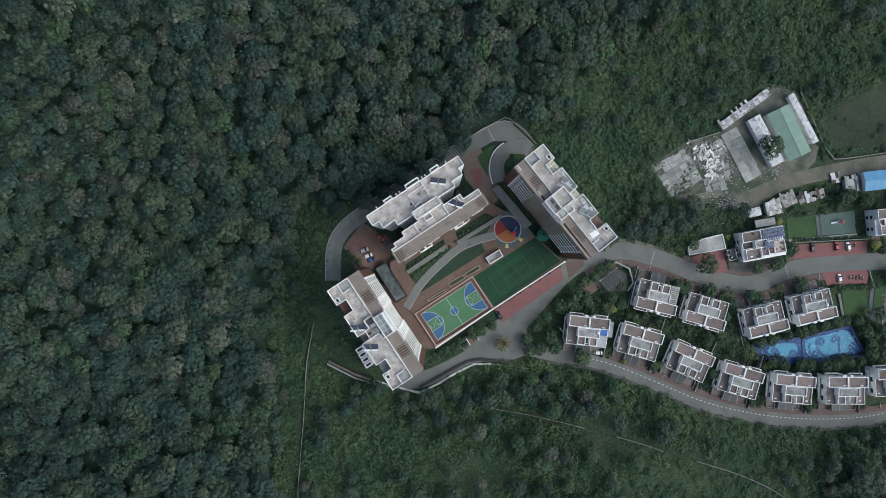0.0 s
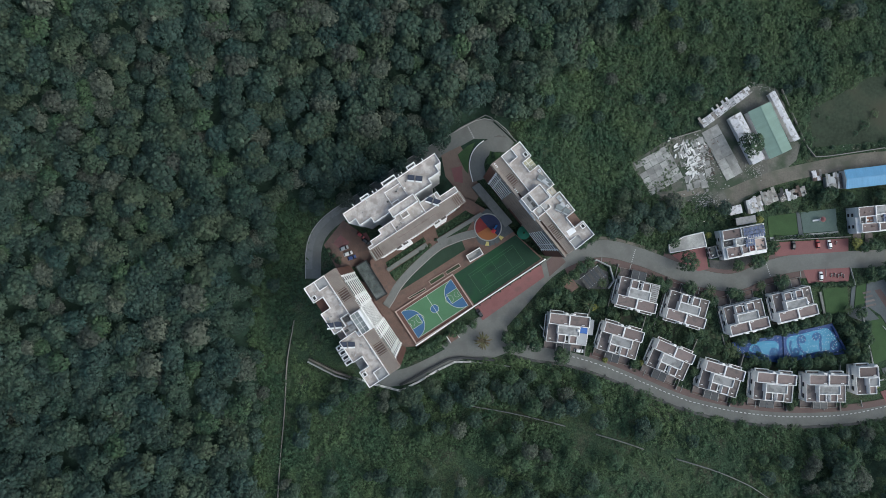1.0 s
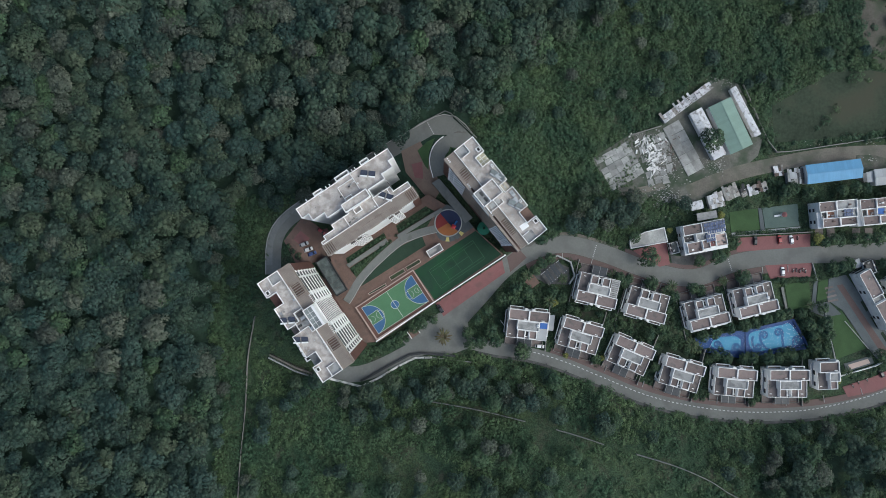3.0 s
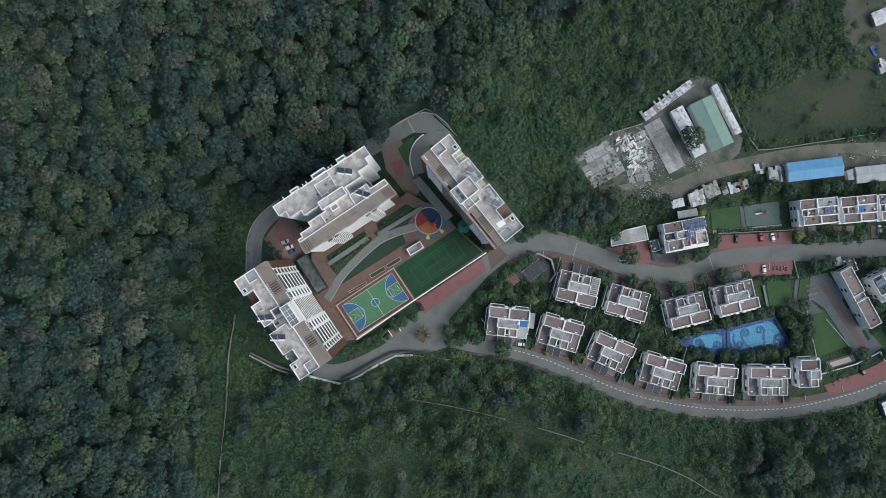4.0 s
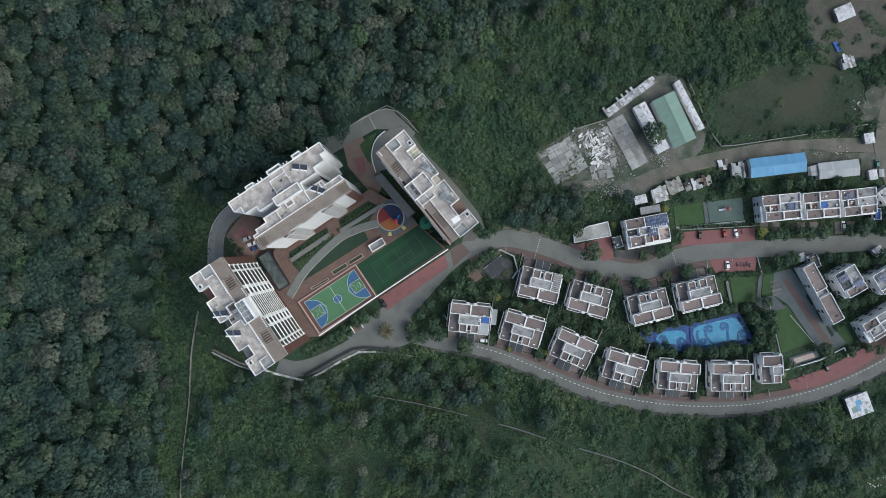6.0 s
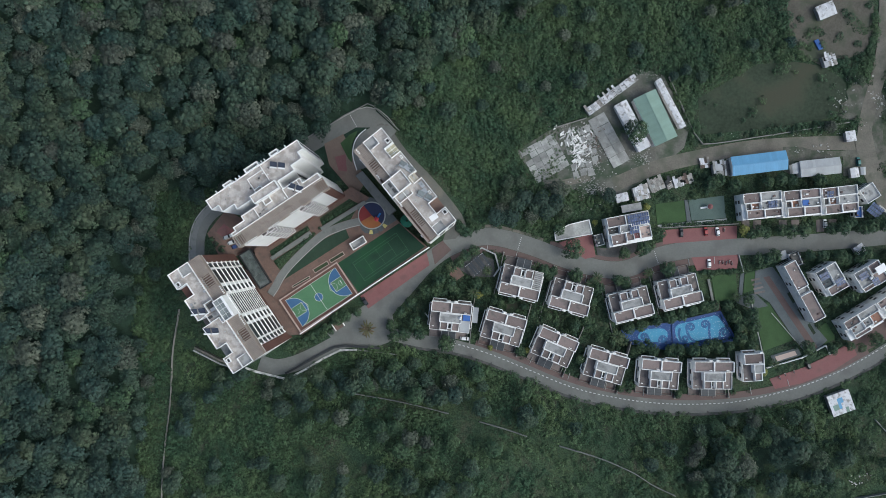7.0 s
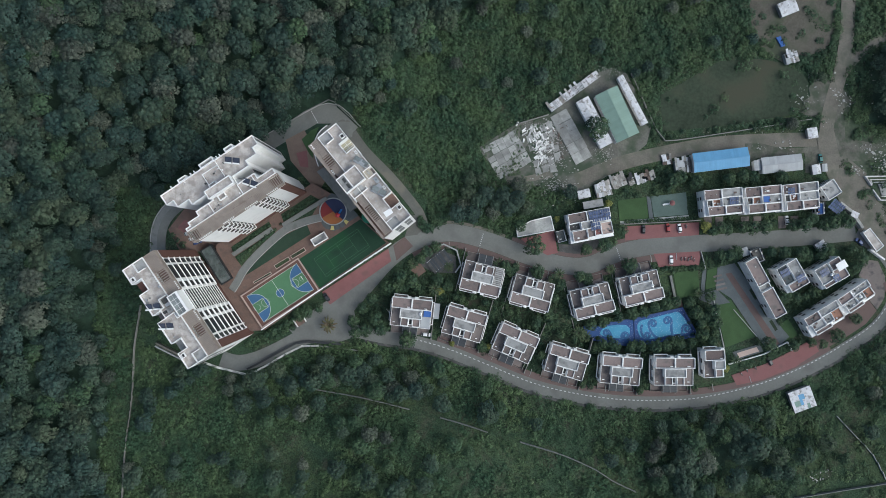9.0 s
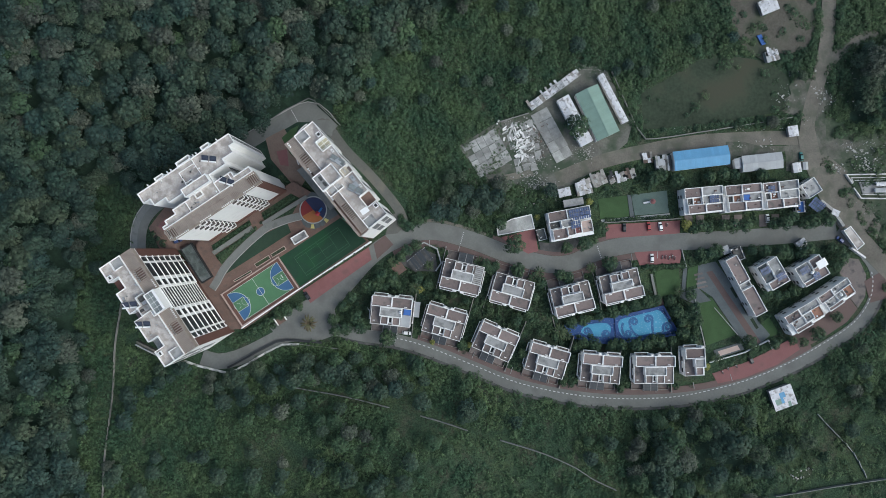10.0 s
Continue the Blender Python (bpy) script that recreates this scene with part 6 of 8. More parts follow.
def shed(pts, z, eave, rise, material, label, wall_material=None, pitch=1.15, name="shed", group=""):
    """A gabled shed along its longer side (local x), its roof of separate ribbed sheets."""
    at, w_, d_ = quad_frame(pts, z)
    FOOT.append(list(pts))
    if d_ > w_:
        at, w_, d_ = at @ pose(0, 0, 0, 0, 0, 90), d_, w_
    e = thing(name, at, label, "shed", group)
    part("wall", boxes((-w_ / 2 + 0.3, w_ / 2 - 0.3, -d_ / 2 + 0.3, d_ / 2 - 0.3, -2.5, eave)), wall_material or M_CREAM, e)
    n = max(2, int(w_ / pitch))
    p = w_ / n
    for i in range(n):
        for s in (-1, 1):
            bm = bmesh.new()
            x0 = -w_ / 2 + i * p
            ribs = [(0.0, 0.0), (0.42, 0.0), (0.47, 0.025), (0.53, 0.025), (0.58, 0.0), (1.0, 0.0)]
            lo = [bm.verts.new((x0 + f * p, s * d_ / 2, eave + h)) for f, h in ribs]
            hi = [bm.verts.new((x0 + f * p, 0, eave + rise + h)) for f, h in ribs]
            for k in range(len(ribs) - 1):
                q = (lo[k], lo[k + 1], hi[k + 1], hi[k])
                bm.faces.new(q if s < 0 else q[::-1])
            part("roof_sheet", bm, material, e)
    if rise > 0.4:
        part("ridge_cap", boxes((-w_ / 2, w_ / 2, -0.25, 0.25, eave + rise - 0.02, eave + rise + 0.07)), material, e)
        for s in (-1, 1):
            bm = bmesh.new()
            x = s * (w_ / 2 - 0.3)
            bm.faces.new([bm.verts.new(q) for q in ((x, -d_ / 2 + 0.3, eave), (x, d_ / 2 - 0.3, eave), (x, 0, eave + rise - 0.03))])
            part("gable", bm, wall_material or M_CREAM, e)
    return e


shed([(147.1, 62.0), (158.0, 66.9), (168.5, 45.7), (158.7, 40.9)], -7.1, 5.6, 1.6, M_GREENSHEET, "long shed with a pale green gabled roof")
shed([(139.7, 59.6), (144.9, 62.5), (156.6, 41.2), (150.6, 38.1)], -6.5, 4.2, 0.5, M_WHITESHEET, "low shed with dusty white roof sheets")
shed([(159.0, 71.6), (161.6, 72.7), (172.8, 50.5), (169.9, 48.7)], -7.4, 3.7, 0.3, M_WHITESHEET, "narrow shed with dusty white roof sheets")
shed([(193.2, 36.2), (218.6, 39.0), (219.6, 30.4), (193.9, 27.1)], -8.0, 5.0, 1.2, M_BLUESHEET, "long shed with a bright blue gabled roof")
shed([(224.6, 34.2), (243.7, 36.0), (244.5, 28.7), (226.3, 26.6)], -8.0, 4.4, 0.7, M_GREYSHEET, "shed with a grey sheet roof")
shed([(222.0, 33.0), (225.0, 33.4), (225.6, 28.6), (222.6, 28.2)], -8.0, 3.6, 0.3, M_GREYSHEET, "small lean-to with a grey sheet roof")
HUTS = [([(140.1, 18.7), (145.8, 20.3), (146.4, 16.1), (140.9, 15.0)], -6.2, M_WHITESHEET), ([(147.8, 21.9), (154.8, 23.4), (156.4, 17.7), (149.9, 15.9)], -6.7, M_GREYSHEET), ([(155.2, 23.9), (161.4, 27.2), (162.7, 21.6), (157.5, 20.3)], -7.1, M_WHITESHEET),
        ([(167.1, 25.9), (176.0, 28.7), (177.0, 25.1), (168.4, 22.2)], -7.7, M_WHITESHEET), ([(247.3, 48.0), (251.8, 48.8), (252.6, 43.8), (247.9, 43.1)], -8.0, M_WHITESHEET), ([(249.3, 31.1), (253.2, 31.6), (253.9, 27.1), (250.1, 26.3)], -8.0, M_WHITESHEET),
        ([(254.0, 31.6), (256.4, 31.6), (257.0, 28.1), (254.6, 27.8)], -8.0, M_GREYSHEET), ([(233.4, 105.6), (240.4, 108.5), (244.6, 103.2), (235.7, 99.6)], -8.0, M_WHITESHEET), ([(268.0, 10.2), (271.6, 8.6), (270.6, 6.0), (267.6, 7.4)], -8.0, M_WHITESHEET),
        ([(250.6, -6.2), (254.6, -3.6), (257.2, -6.8), (253.4, -9.6)], -8.0, M_WHITESHEET), ([(216.2, -8.0), (219.2, -6.8), (220.8, -10.4), (217.6, -11.6)], -8.0, M_GREYSHEET)]


def ragged_hut(pts, z, seed, mix, label, eave=2.5, skew=0.14):
    """A makeshift hut: rough walls under loose, overlapping roof sheets with gaps, and scrap lying on top."""
    at, w_, d_ = quad_frame(pts, z)
    FOOT.append(list(pts))
    r = random.Random(seed)
    e = thing("hut", at, label, "hut", "makeshift huts along the track")
    part("wall", rail([(-w_ / 2 + 0.2, -d_ / 2 + 0.2), (w_ / 2 - 0.2, -d_ / 2 + 0.2), (w_ / 2 - 0.2, d_ / 2 - 0.2), (-w_ / 2 + 0.2, d_ / 2 - 0.2)], 0.25, -2, eave), M_CONCRETE, e)
    part("floor", boxes((-w_ / 2, w_ / 2, -d_ / 2, d_ / 2, -2, 0.1)), M_DRIVE, e)
    x = -w_ / 2
    while x < w_ / 2 - 0.4:
        sw = r.uniform(0.8, 1.5)
        y = -d_ / 2 - (r.uniform(0, 0.5) if skew > 0.1 else r.uniform(0, 0.12))
        while y < d_ / 2 - 0.5:
            sl = r.uniform(1.4, 3.2) if skew > 0.1 else d_ * r.choice((0.5, 1.0, 1.0))
            if r.random() < 0.95:
                bm = boxes((-sw * 0.54, sw * 0.54, -sl * 0.54, sl * 0.54, 0, 0.05))
                bmesh.ops.rotate(bm, verts=bm.verts, matrix=Euler((r.uniform(-0.06, 0.06), r.uniform(-0.06, 0.06), r.uniform(-skew, skew))).to_matrix())
                bmesh.ops.translate(bm, verts=bm.verts, vec=(x + sw / 2, y + sl / 2, eave + 0.12 + r.uniform(0, 0.16)))
                part("roof_sheet", bm, r.choice(mix), e)
            y += sl
        x += sw
    for _ in range(7):
        a, b, s = r.uniform(-w_ / 2, w_ / 2 - 0.6), r.uniform(-d_ / 2, d_ / 2 - 0.6), r.uniform(0.2, 0.6)
        part("scrap", boxes((a, a + s * r.uniform(0.5, 2.5), b, b + s * 0.6, eave + 0.2, eave + 0.35 + s * 0.4)), r.choice((M_RUST, M_RUBBLE, M_DARK, M_CONCRETE)), e)


M_OLDSHEET = surface("weathered_tan_sheet", (0.30, 0.285, 0.26), 0.85, 0.2, 0.4, 2.0, 0.1, stain=(0.18, 0.165, 0.15), stain_size=0.5, lot=0.25)
ragged_hut(HUTS[1][0], HUTS[1][1], 3, (M_WHITESHEET, M_GREYSHEET, M_OLDSHEET, M_WHITESHEET), "makeshift hut under loose pale roof sheets")
ragged_hut(HUTS[2][0], HUTS[2][1], 4, (M_OLDSHEET, M_OLDSHEET, M_CONCRETE), "makeshift hut under weathered tan sheets")
ragged_hut(HUTS[3][0], HUTS[3][1], 5, (M_OLDSHEET, M_WHITESHEET, M_RUST, M_CONCRETE), "makeshift hut covered with scrap and brown sheets")
ragged_hut([(163.6, 25.0), (166.4, 26.0), (167.4, 22.6), (164.8, 21.6)], -7.4, 6, (M_DRIVE, M_OLDSHEET, M_DARK), "small dark makeshift hut")
ragged_hut([(185.8, 33.0), (192.4, 33.8), (192.9, 28.2), (186.4, 27.4)], -8.0, 8, (M_CONCRETE, M_GREYSHEET, M_DRIVE), "half-roofed grey block hut beside a blue shed", 2.9)
ragged_hut([(180.4, 34.0), (184.4, 34.8), (184.9, 32.0), (180.9, 31.4)], -8.0, 9, (M_OLDSHEET, M_WHITESHEET, M_RUST), "low pile of sheets and scrap beside the track", 1.0)
HUTS = HUTS[:1] + HUTS[4:]
for pts, z, m in HUTS:
    shed(pts, z, 2.7, 0.35, m, "small hut with patched sheet roof", M_CONCRETE, 1.0, "hut", "huts along the track")
hut = thing("patched_hut", frame_at(244.6, -77.6, -7.6, 20), "hut roofed with patched white, blue and green sheets", "hut")
part("wall", boxes((-5.0, 5.0, -4.6, 4.6, -2, 3.0)), M_CONCRETE, hut)
prng = random.Random(5)
for i in range(8):
    for j in range(4):
        m = M_BLUESHEET if (i, j) in ((3, 2), (4, 2), (3, 1)) else M_GREENSHEET if (i, j) in ((2, 1), (1, 1), (5, 0)) else M_WHITESHEET
        part("roof_sheet", boxes((-5.4 + i * 1.35, -5.4 + i * 1.35 + 1.32, -5.0 + j * 2.5, -5.0 + j * 2.5 + 2.46, 3.0 + 0.03 * ((i + j) % 2), 3.08 + 0.03 * ((i + j) % 2) + prng.uniform(0, 0.05))), m, hut)

YARDPTS = [(94.5, 38.6), (112.3, 50.2), (128.1, 54.5), (149.4, 73.8), (158.8, 77.1), (164.1, 73.9), (176.1, 51.0), (173.4, 41.1), (160.0, 29.5), (141.4, 17.6), (125.4, 20.1), (104.4, 24.4)]
laid("yard_ground", YARDPTS, surface("grey_yard_earth", (0.13, 0.128, 0.112), 0.95, 0.34, 0.12, 1.2, 0.5, stain=(0.048, 0.066, 0.042), stain_size=0.11, stain_amount=1.0), "bare grey earth yard around the sheds and ruins", 0.06, "ground")


def plates(name, pts, nx, ny, label, seed, gap=0.25, miss=0.1, h=0.35):
    """A cracked floor: uneven concrete plates with weeds between."""
    at, w_, d_ = quad_frame(pts, 0)
    r = random.Random(seed)
    e = thing(name, at, label, "concrete floor", "old concrete floors", "structure")
    for i in range(nx):
        for j in range(ny):
            if r.random() < miss:
                continue
            x0, y0 = (i / nx - 0.5) * w_ + (0.35 * gap * (j % 2)), (j / ny - 0.5) * d_ + gap * 0.8 * math.sin(i * 2.3 + seed)
            cx, cy = (at @ Vector((x0 + w_ / nx / 2, y0 + d_ / ny / 2, 0))).xy
            z = ground_height(cx, cy) + 0.1
            x0, y0 = x0 + r.uniform(-0.3, 0.3) * gap, y0 + r.uniform(-0.5, 0.5) * gap
            q = [(x0 + gap * r.uniform(0.1, 1), y0 + gap * r.uniform(0.1, 1)), (x0 + w_ / nx - gap * r.uniform(0.1, 1), y0 + gap * r.uniform(0.1, 1)), (x0 + w_ / nx - gap * r.uniform(0.1, 1), y0 + d_ / ny - gap * r.uniform(0.1, 1)), (x0 + gap * r.uniform(0.1, 1), y0 + d_ / ny - gap * r.uniform(0.1, 1))]
            part("plate", prism(q, z - 0.8, z + h * r.uniform(0.6, 1.2)), M_CONCRETE, e)
    return e


tagged(part("dirt_path", strip(spline([(99.0, 20.6), (105.0, 22.8), (112.4, 23.5), (121.2, 25.3), (129.0, 27.0)]), -1.5, 1.5, 0.16), M_DIRT), "pale dirt path below the ruined floors", "path", kind="structure")
plates("concrete_floor", [(127.9, 53.2), (134.8, 57.0), (148.2, 35.6), (139.9, 31.0)], 2, 5, "large grey concrete floor of a cleared building", 3, 0.12, 0.0, 0.6)
plates("concrete_floor", [(97.0, 38.4), (113.3, 48.6), (117.4, 31.0), (102.9, 24.2)], 5, 6, "cracked concrete floor plates overgrown at the edges", 4, 0.15, 0.05, 0.2)
plates("concrete_floor", [(115.0, 47.1), (126.0, 51.8), (137.2, 29.5), (121.0, 26.9)], 4, 6, "broken concrete floor beneath rubble", 6, 0.7, 0.3, 0.25)
drng = random.Random(11)


def slab_debris(name, n, cx, cy, sx, sy, lo, hi, material, label, category, group):
    for i in range(n):
        x, y = cx + sx * max(-1.9, min(1.9, drng.gauss(0, 1))), cy + sy * max(-1.9, min(1.9, drng.gauss(0, 1)))
        a, b, h = drng.uniform(lo, hi), drng.uniform(lo * 0.25, hi * 0.27), drng.uniform(0.12, 0.4)
        bm = boxes((-a / 2, a / 2, -b / 2, b / 2, -0.25, h))
        bmesh.ops.rotate(bm, verts=bm.verts, matrix=Euler((drng.uniform(-0.12, 0.12), drng.uniform(-0.12, 0.12), 0)).to_matrix())
        o = part(name, bm, material)
        o.matrix_world = frame_at(x, y, ground_height(x, y) + 0.35, drng.choice((30, 30, 118, 118, 75)) + drng.uniform(-12, 12))
        tagged(o, label, category, group)


slab_debris("white_panel", 52, 124.4, 38.6, 2.4, 3.9, 0.9, 3.4, M_RUBBLE, "white broken wall panel lying in the ruins", "debris", "broken wall panels")
slab_debris("broken_board", 30, 121.0, 46.0, 4.5, 2.0, 1.0, 3.2, M_RUBBLE, "pale broken board lying in the ruins", "debris", "broken boards")
slab_debris("scrap_piece", 40, 131.4, 43.0, 2.4, 4.6, 0.4, 1.6, M_RUST, "rusty brown scrap lying in the ruins", "debris", "scrap pieces")
# a heap of small rubble
bm = bmesh.new()
for cx, cy, sx, sy, n in ((130.0, 20.0, 4.4, 2.6, 300), (128.5, 37.0, 4.5, 6.5, 380), (129.0, 47.0, 2.6, 3.0, 260), (116.0, 50.6, 4.0, 1.0, 70), (155.0, 36.0, 1.2, 1.6, 60), (154.0, 76.0, 2.0, 1.0, 50), (152.0, 36.5, 2.5, 2.0, 60), (159.0, 74.5, 3.0, 1.6, 50), (287.0, 31.0, 5.0, 1.8, 70), (264.0, 66.0, 3.0, 9.0, 45), (291.0, 40.0, 5.0, 2.6, 90), (252.0, 51.0, 5.0, 2.0, 40), (284.0, 8.0, 6.0, 3.0, 40), (276.0, 74.0, 4.0, 8.0, 50), (120.0, 12.0, 5.0, 4.0, 60), (222.0, 47.0, 16.0, 1.2, 34), (247.0, 66.0, 3.0, 8.0, 24)):
    for _ in range(n):
        x, y, s = drng.gauss(cx, sx), drng.gauss(cy, sy), drng.uniform(0.08, 0.4) if n > 100 else drng.uniform(0.08, 0.26)
        z = ground_height(x, y) + 0.1
        box(bm, x - s, x + s * drng.uniform(0.2, 1), y - s * drng.uniform(0.3, 1), y + s * 0.5, z - 0.2, z + s)
tagged(part("rubble", bm, surface("rubble_bits", (0.30, 0.295, 0.28), 0.95, 0.45, 0.8, 1.5, 0.3)), "scattered pale rubble and litter on bare ground", "rubble", kind="stuff")
# row of ruined stalls along the yard's upper edge
along, k = 0.0, 0
while along < 25.6:
    w_ = drng.uniform(2.2, 4.2)
    m = frame_at(128.2 + 0.806 * along, 55.2 + 0.592 * along, 0, 36.3)
    q = [tuple((m @ Vector(v)).xy) for v in ((0.05, 3.4, 0), (w_ - 0.05, 3.4, 0), (w_ - 0.05, 0, 0), (0.05, 0, 0))]
    ragged_hut(q, ground_height(*q[0]), 40 + k, (M_WHITESHEET, M_WHITESHEET, M_GREYSHEET, M_OLDSHEET), "ruined stall under broken white roof sheets", drng.uniform(1.9, 2.3), 0.04)
    along, k = along + w_ + 0.05, k + 1
bw = thing("yard_wall", Matrix.Identity(4), "low grey wall along the yard and field", "wall", kind="structure")
for line in ([(112.0, 49.6), (127.0, 54.2)], [(166.0, 74.0), (178.0, 47.5), (181.9, 42.6), (210.5, 46.3), (250.2, 52.6)]):
    for p, q in zip(spline(line, 6.0), spline(line, 6.0)[1:]):
        z = ground_height(p.x, p.y)
        part("wall_bay", rail([tuple(p), tuple(q)], 0.35, z - 1, z + 1.3, closed=False), M_GARDENWALL, bw)
# walled plot in the east
M_STONY = surface("stony_pale_earth", (0.115, 0.112, 0.094), 0.95, 0.4, 0.25, 1.6, 0.6, stain=(0.060, 0.074, 0.050), stain_size=0.22, stain_amount=0.9)
M_BROKEN = surface("weathered_broken_stone", (0.27, 0.265, 0.25), 0.95, 0.35, 0.6, 2.0, 0.3, lot=0.5)
ew = thing("plot_wall", Matrix.Identity(4), "white painted plot wall beside the track", "wall", kind="structure")
for line in ([(278.0, 21.6), (275.2, 25.8), (330.0, 26.6)], [(278.5, 19.6), (282.0, 14.8), (330.0, 14.0)]):
    part("wall", rail(line, 0.5, -10, -6.2, closed=False), M_OLDWALL, ew)
for line in ([(279.6, 23.2), (330.0, 24.0)], [(278.9, 22.2), (278.0, 24.4), (330.0, 25.0)], [(283.0, 16.6), (330.0, 15.8)]):
    part("inner_wall", rail(line, 0.3, -10, -7.2, closed=False), M_OLDWALL, ew)
laid("plot_slab", [(281.6, 22.4), (330.0, 22.8), (330.0, 16.8), (283.4, 17.0)], M_GREYDECK, "grey concrete slab inside the walled plot", 0.45)
shed([(288.6, 22.4), (330.0, 22.8), (330.0, 20.6), (288.6, 20.4)], -8.0, 2.2, 0.25, M_WHITESHEET, "long low white roofed shed in the walled plot")
shed([(288.2, 19.4), (330.0, 19.6), (330.0, 17.6), (288.2, 17.4)], -8.0, 2.0, 0.2, M_GREYSHEET, "long low grey roofed shed in the walled plot")
# bare earth and broken stone between the track and the plot
EARTH = [[(251.5, 71.4), (249.0, 67.0), (250.2, 63.6), (246.4, 60.8), (248.2, 57.6), (244.6, 55.4), (251.4, 53.8), (257.5, 53.0), (259.5, 60.3), (262.4, 71.0)], [(259.0, 60.0), (262.0, 66.5), (267.0, 67.0), (270.5, 61.0), (266.0, 52.0), (266.4, 44.0), (275.0, 42.4), (284.0, 40.6), (281.0, 36.6), (275.4, 33.2), (266.0, 33.0), (259.0, 40.0), (257.0, 50.0)]]
for pts in EARTH:
    laid("bare_earth", pts, M_STONY, "stony pale earth strewn beside the track", 0.24, "ground")
for pts in ([(219.6, 41.4), (227.3, 41.4), (235.3, 39.4), (246.0, 39.4), (258.0, 40.4), (258.0, 28.3), (247.8, 27.6), (247.3, 36.9), (235.0, 35.6), (224.9, 34.6), (224.2, 27.8), (219.4, 30.4)],):
    laid("bare_earth", pts, M_STONY, "trodden bare earth between the sheds", 0.28, "ground")
laid("bare_earth", [(262.5, 34.0), (266.0, 36.0), (272.0, 31.0), (276.4, 27.4), (275.0, 24.6), (278.2, 20.4), (281.0, 14.6), (287.0, 10.0), (292.0, 2.0), (290.0, -4.0), (283.0, 1.0), (276.0, 9.0), (268.0, 20.0)], M_DIRT, "bare brown earth beside the track", 0.3, "ground")
brng = random.Random(23)
bm = bmesh.new()
for cx, cy, n, spread in ((271.4, 28.8, 26, 1.6), (282.1, 30.6, 34, 2.8), (288.0, 29.0, 34, 3.4), (279.0, 39.0, 40, 4.2), (270.0, 60.0, 40, 3.6), (264.0, 64.0, 30, 2.4), (285.0, 35.0, 30, 3.2), (226.0, 40.0, 10, 1.6), (238.0, 39.4, 16, 3.2), (192.4, -88.3, 14, 1.2), (220.4, -87.0, 12, 1.2), (249.0, -113.0, 16, 1.5), (254.0, -110.5, 12, 1.4), (247.0, 62.0, 18, 3.0), (253.0, 72.0, 24, 3.5)):
    for _ in range(n):
        x, y, w = cx + brng.gauss(0, spread), cy + brng.gauss(0, spread * 0.6), 0.2 + 0.8 * brng.random() ** 2
        m = pose(x, y, ground_height(x, y) + 0.4, brng.uniform(-15, 15), brng.uniform(-15, 15), brng.uniform(0, 180)) @ Matrix.Diagonal((w, w * brng.uniform(0.4, 0.9), brng.uniform(0.2, 0.5), 1))
        bmesh.ops.create_cube(bm, size=1.0, matrix=m)
tagged(part("broken_stone", bm, M_BROKEN), "scattered pale broken stone and slabs on rough ground", "rubble", kind="stuff")
# entrance gate structure
gs = thing("entrance_gate", Matrix.Identity(4), "pale entrance gate walls with a roof slab by the track", "gate", kind="structure")
part("wall", rail([(263.0, 13.6), (268.2, 9.4), (273.4, 1.8)], 1.3, -10, -5.4, closed=False), M_CONCRETE, gs)
part("roof", prism([(272.5, -0.4), (275.6, 1.6), (281.9, -6.5), (278.7, -9.2)], -4.6, -4.2), M_DECK, gs)
part("roof_rim", rail([(272.5, -0.4), (275.6, 1.6), (281.9, -6.5), (278.7, -9.2)], 0.3, -4.25, -3.8), M_WHITE, gs)
part("wall", prism([(273.1, -0.5), (275.3, 1.0), (281.2, -6.6), (279.0, -8.4)], -10, -4.6), M_CREAM, gs)
part("wall", rail([(277.0, -8.2), (283.6, -13.0)], 0.8, -10, -5.6, closed=False), M_CREAM, gs)
M_WASTE = surface("stony_waste_ground", (0.072, 0.085, 0.058), 0.95, 0.45, 0.1, 1.3, 0.8, stain=(0.034, 0.056, 0.032), stain_size=0.09, stain_amount=1.0)
laid("waste_ground", WASTE, M_WASTE, "stony waste ground with thin grass beside the track", 0.1, "ground")
laid("house_forecourt", [(249.0, -49.6), (263.0, -41.4), (276.8, -31.2), (281.0, -36.8), (276.0, -43.0), (264.0, -51.0), (253.6, -56.2)], M_RED, "faded reddish forecourt before the terraced houses", 0.28)
laid("house_forecourt", [(276.9, -31.0), (272.6, -20.4), (276.0, -13.0), (281.6, -13.6), (285.0, -21.0), (284.6, -31.0), (281.2, -36.4)], M_TERRACE, "grey paved forecourt before the terraced houses", 0.27)
tagged(part("gate_apron", patch([(284, -24), (291, -20), (296, -24), (294, -32), (287, -34)], 0.33), M_RED), "reddish paved apron by the bend", "pavement", kind="structure")

# ---- long boundary walls in the scrub ----
FENCES = (([(-58.4, -33.0), (-61.6, -51.0), (-62.6, -68.0), (-63.3, -84.5), (-63.9, -97.0), (-65.2, -125)], 1.6, M_GARDENWALL),
          ([(19.1, -71.3), (45.0, -75.6), (71.4, -81.7), (90.1, -87.0), (101.5, -90.9), (112.5, -94.0), (131.4, -99.9), (146.4, -106.6), (153.4, -111.3), (164.6, -116.9)], 1.5, M_WALK),
          ([(238.5, -121.6), (264.0, -117.6), (290.0, -114.2)], 1.6, M_WALK),
          ([(262.0, -86.0), (270.0, -95.0), (276.7, -102.8), (281.5, -114.0)], 1.4, M_PALE))
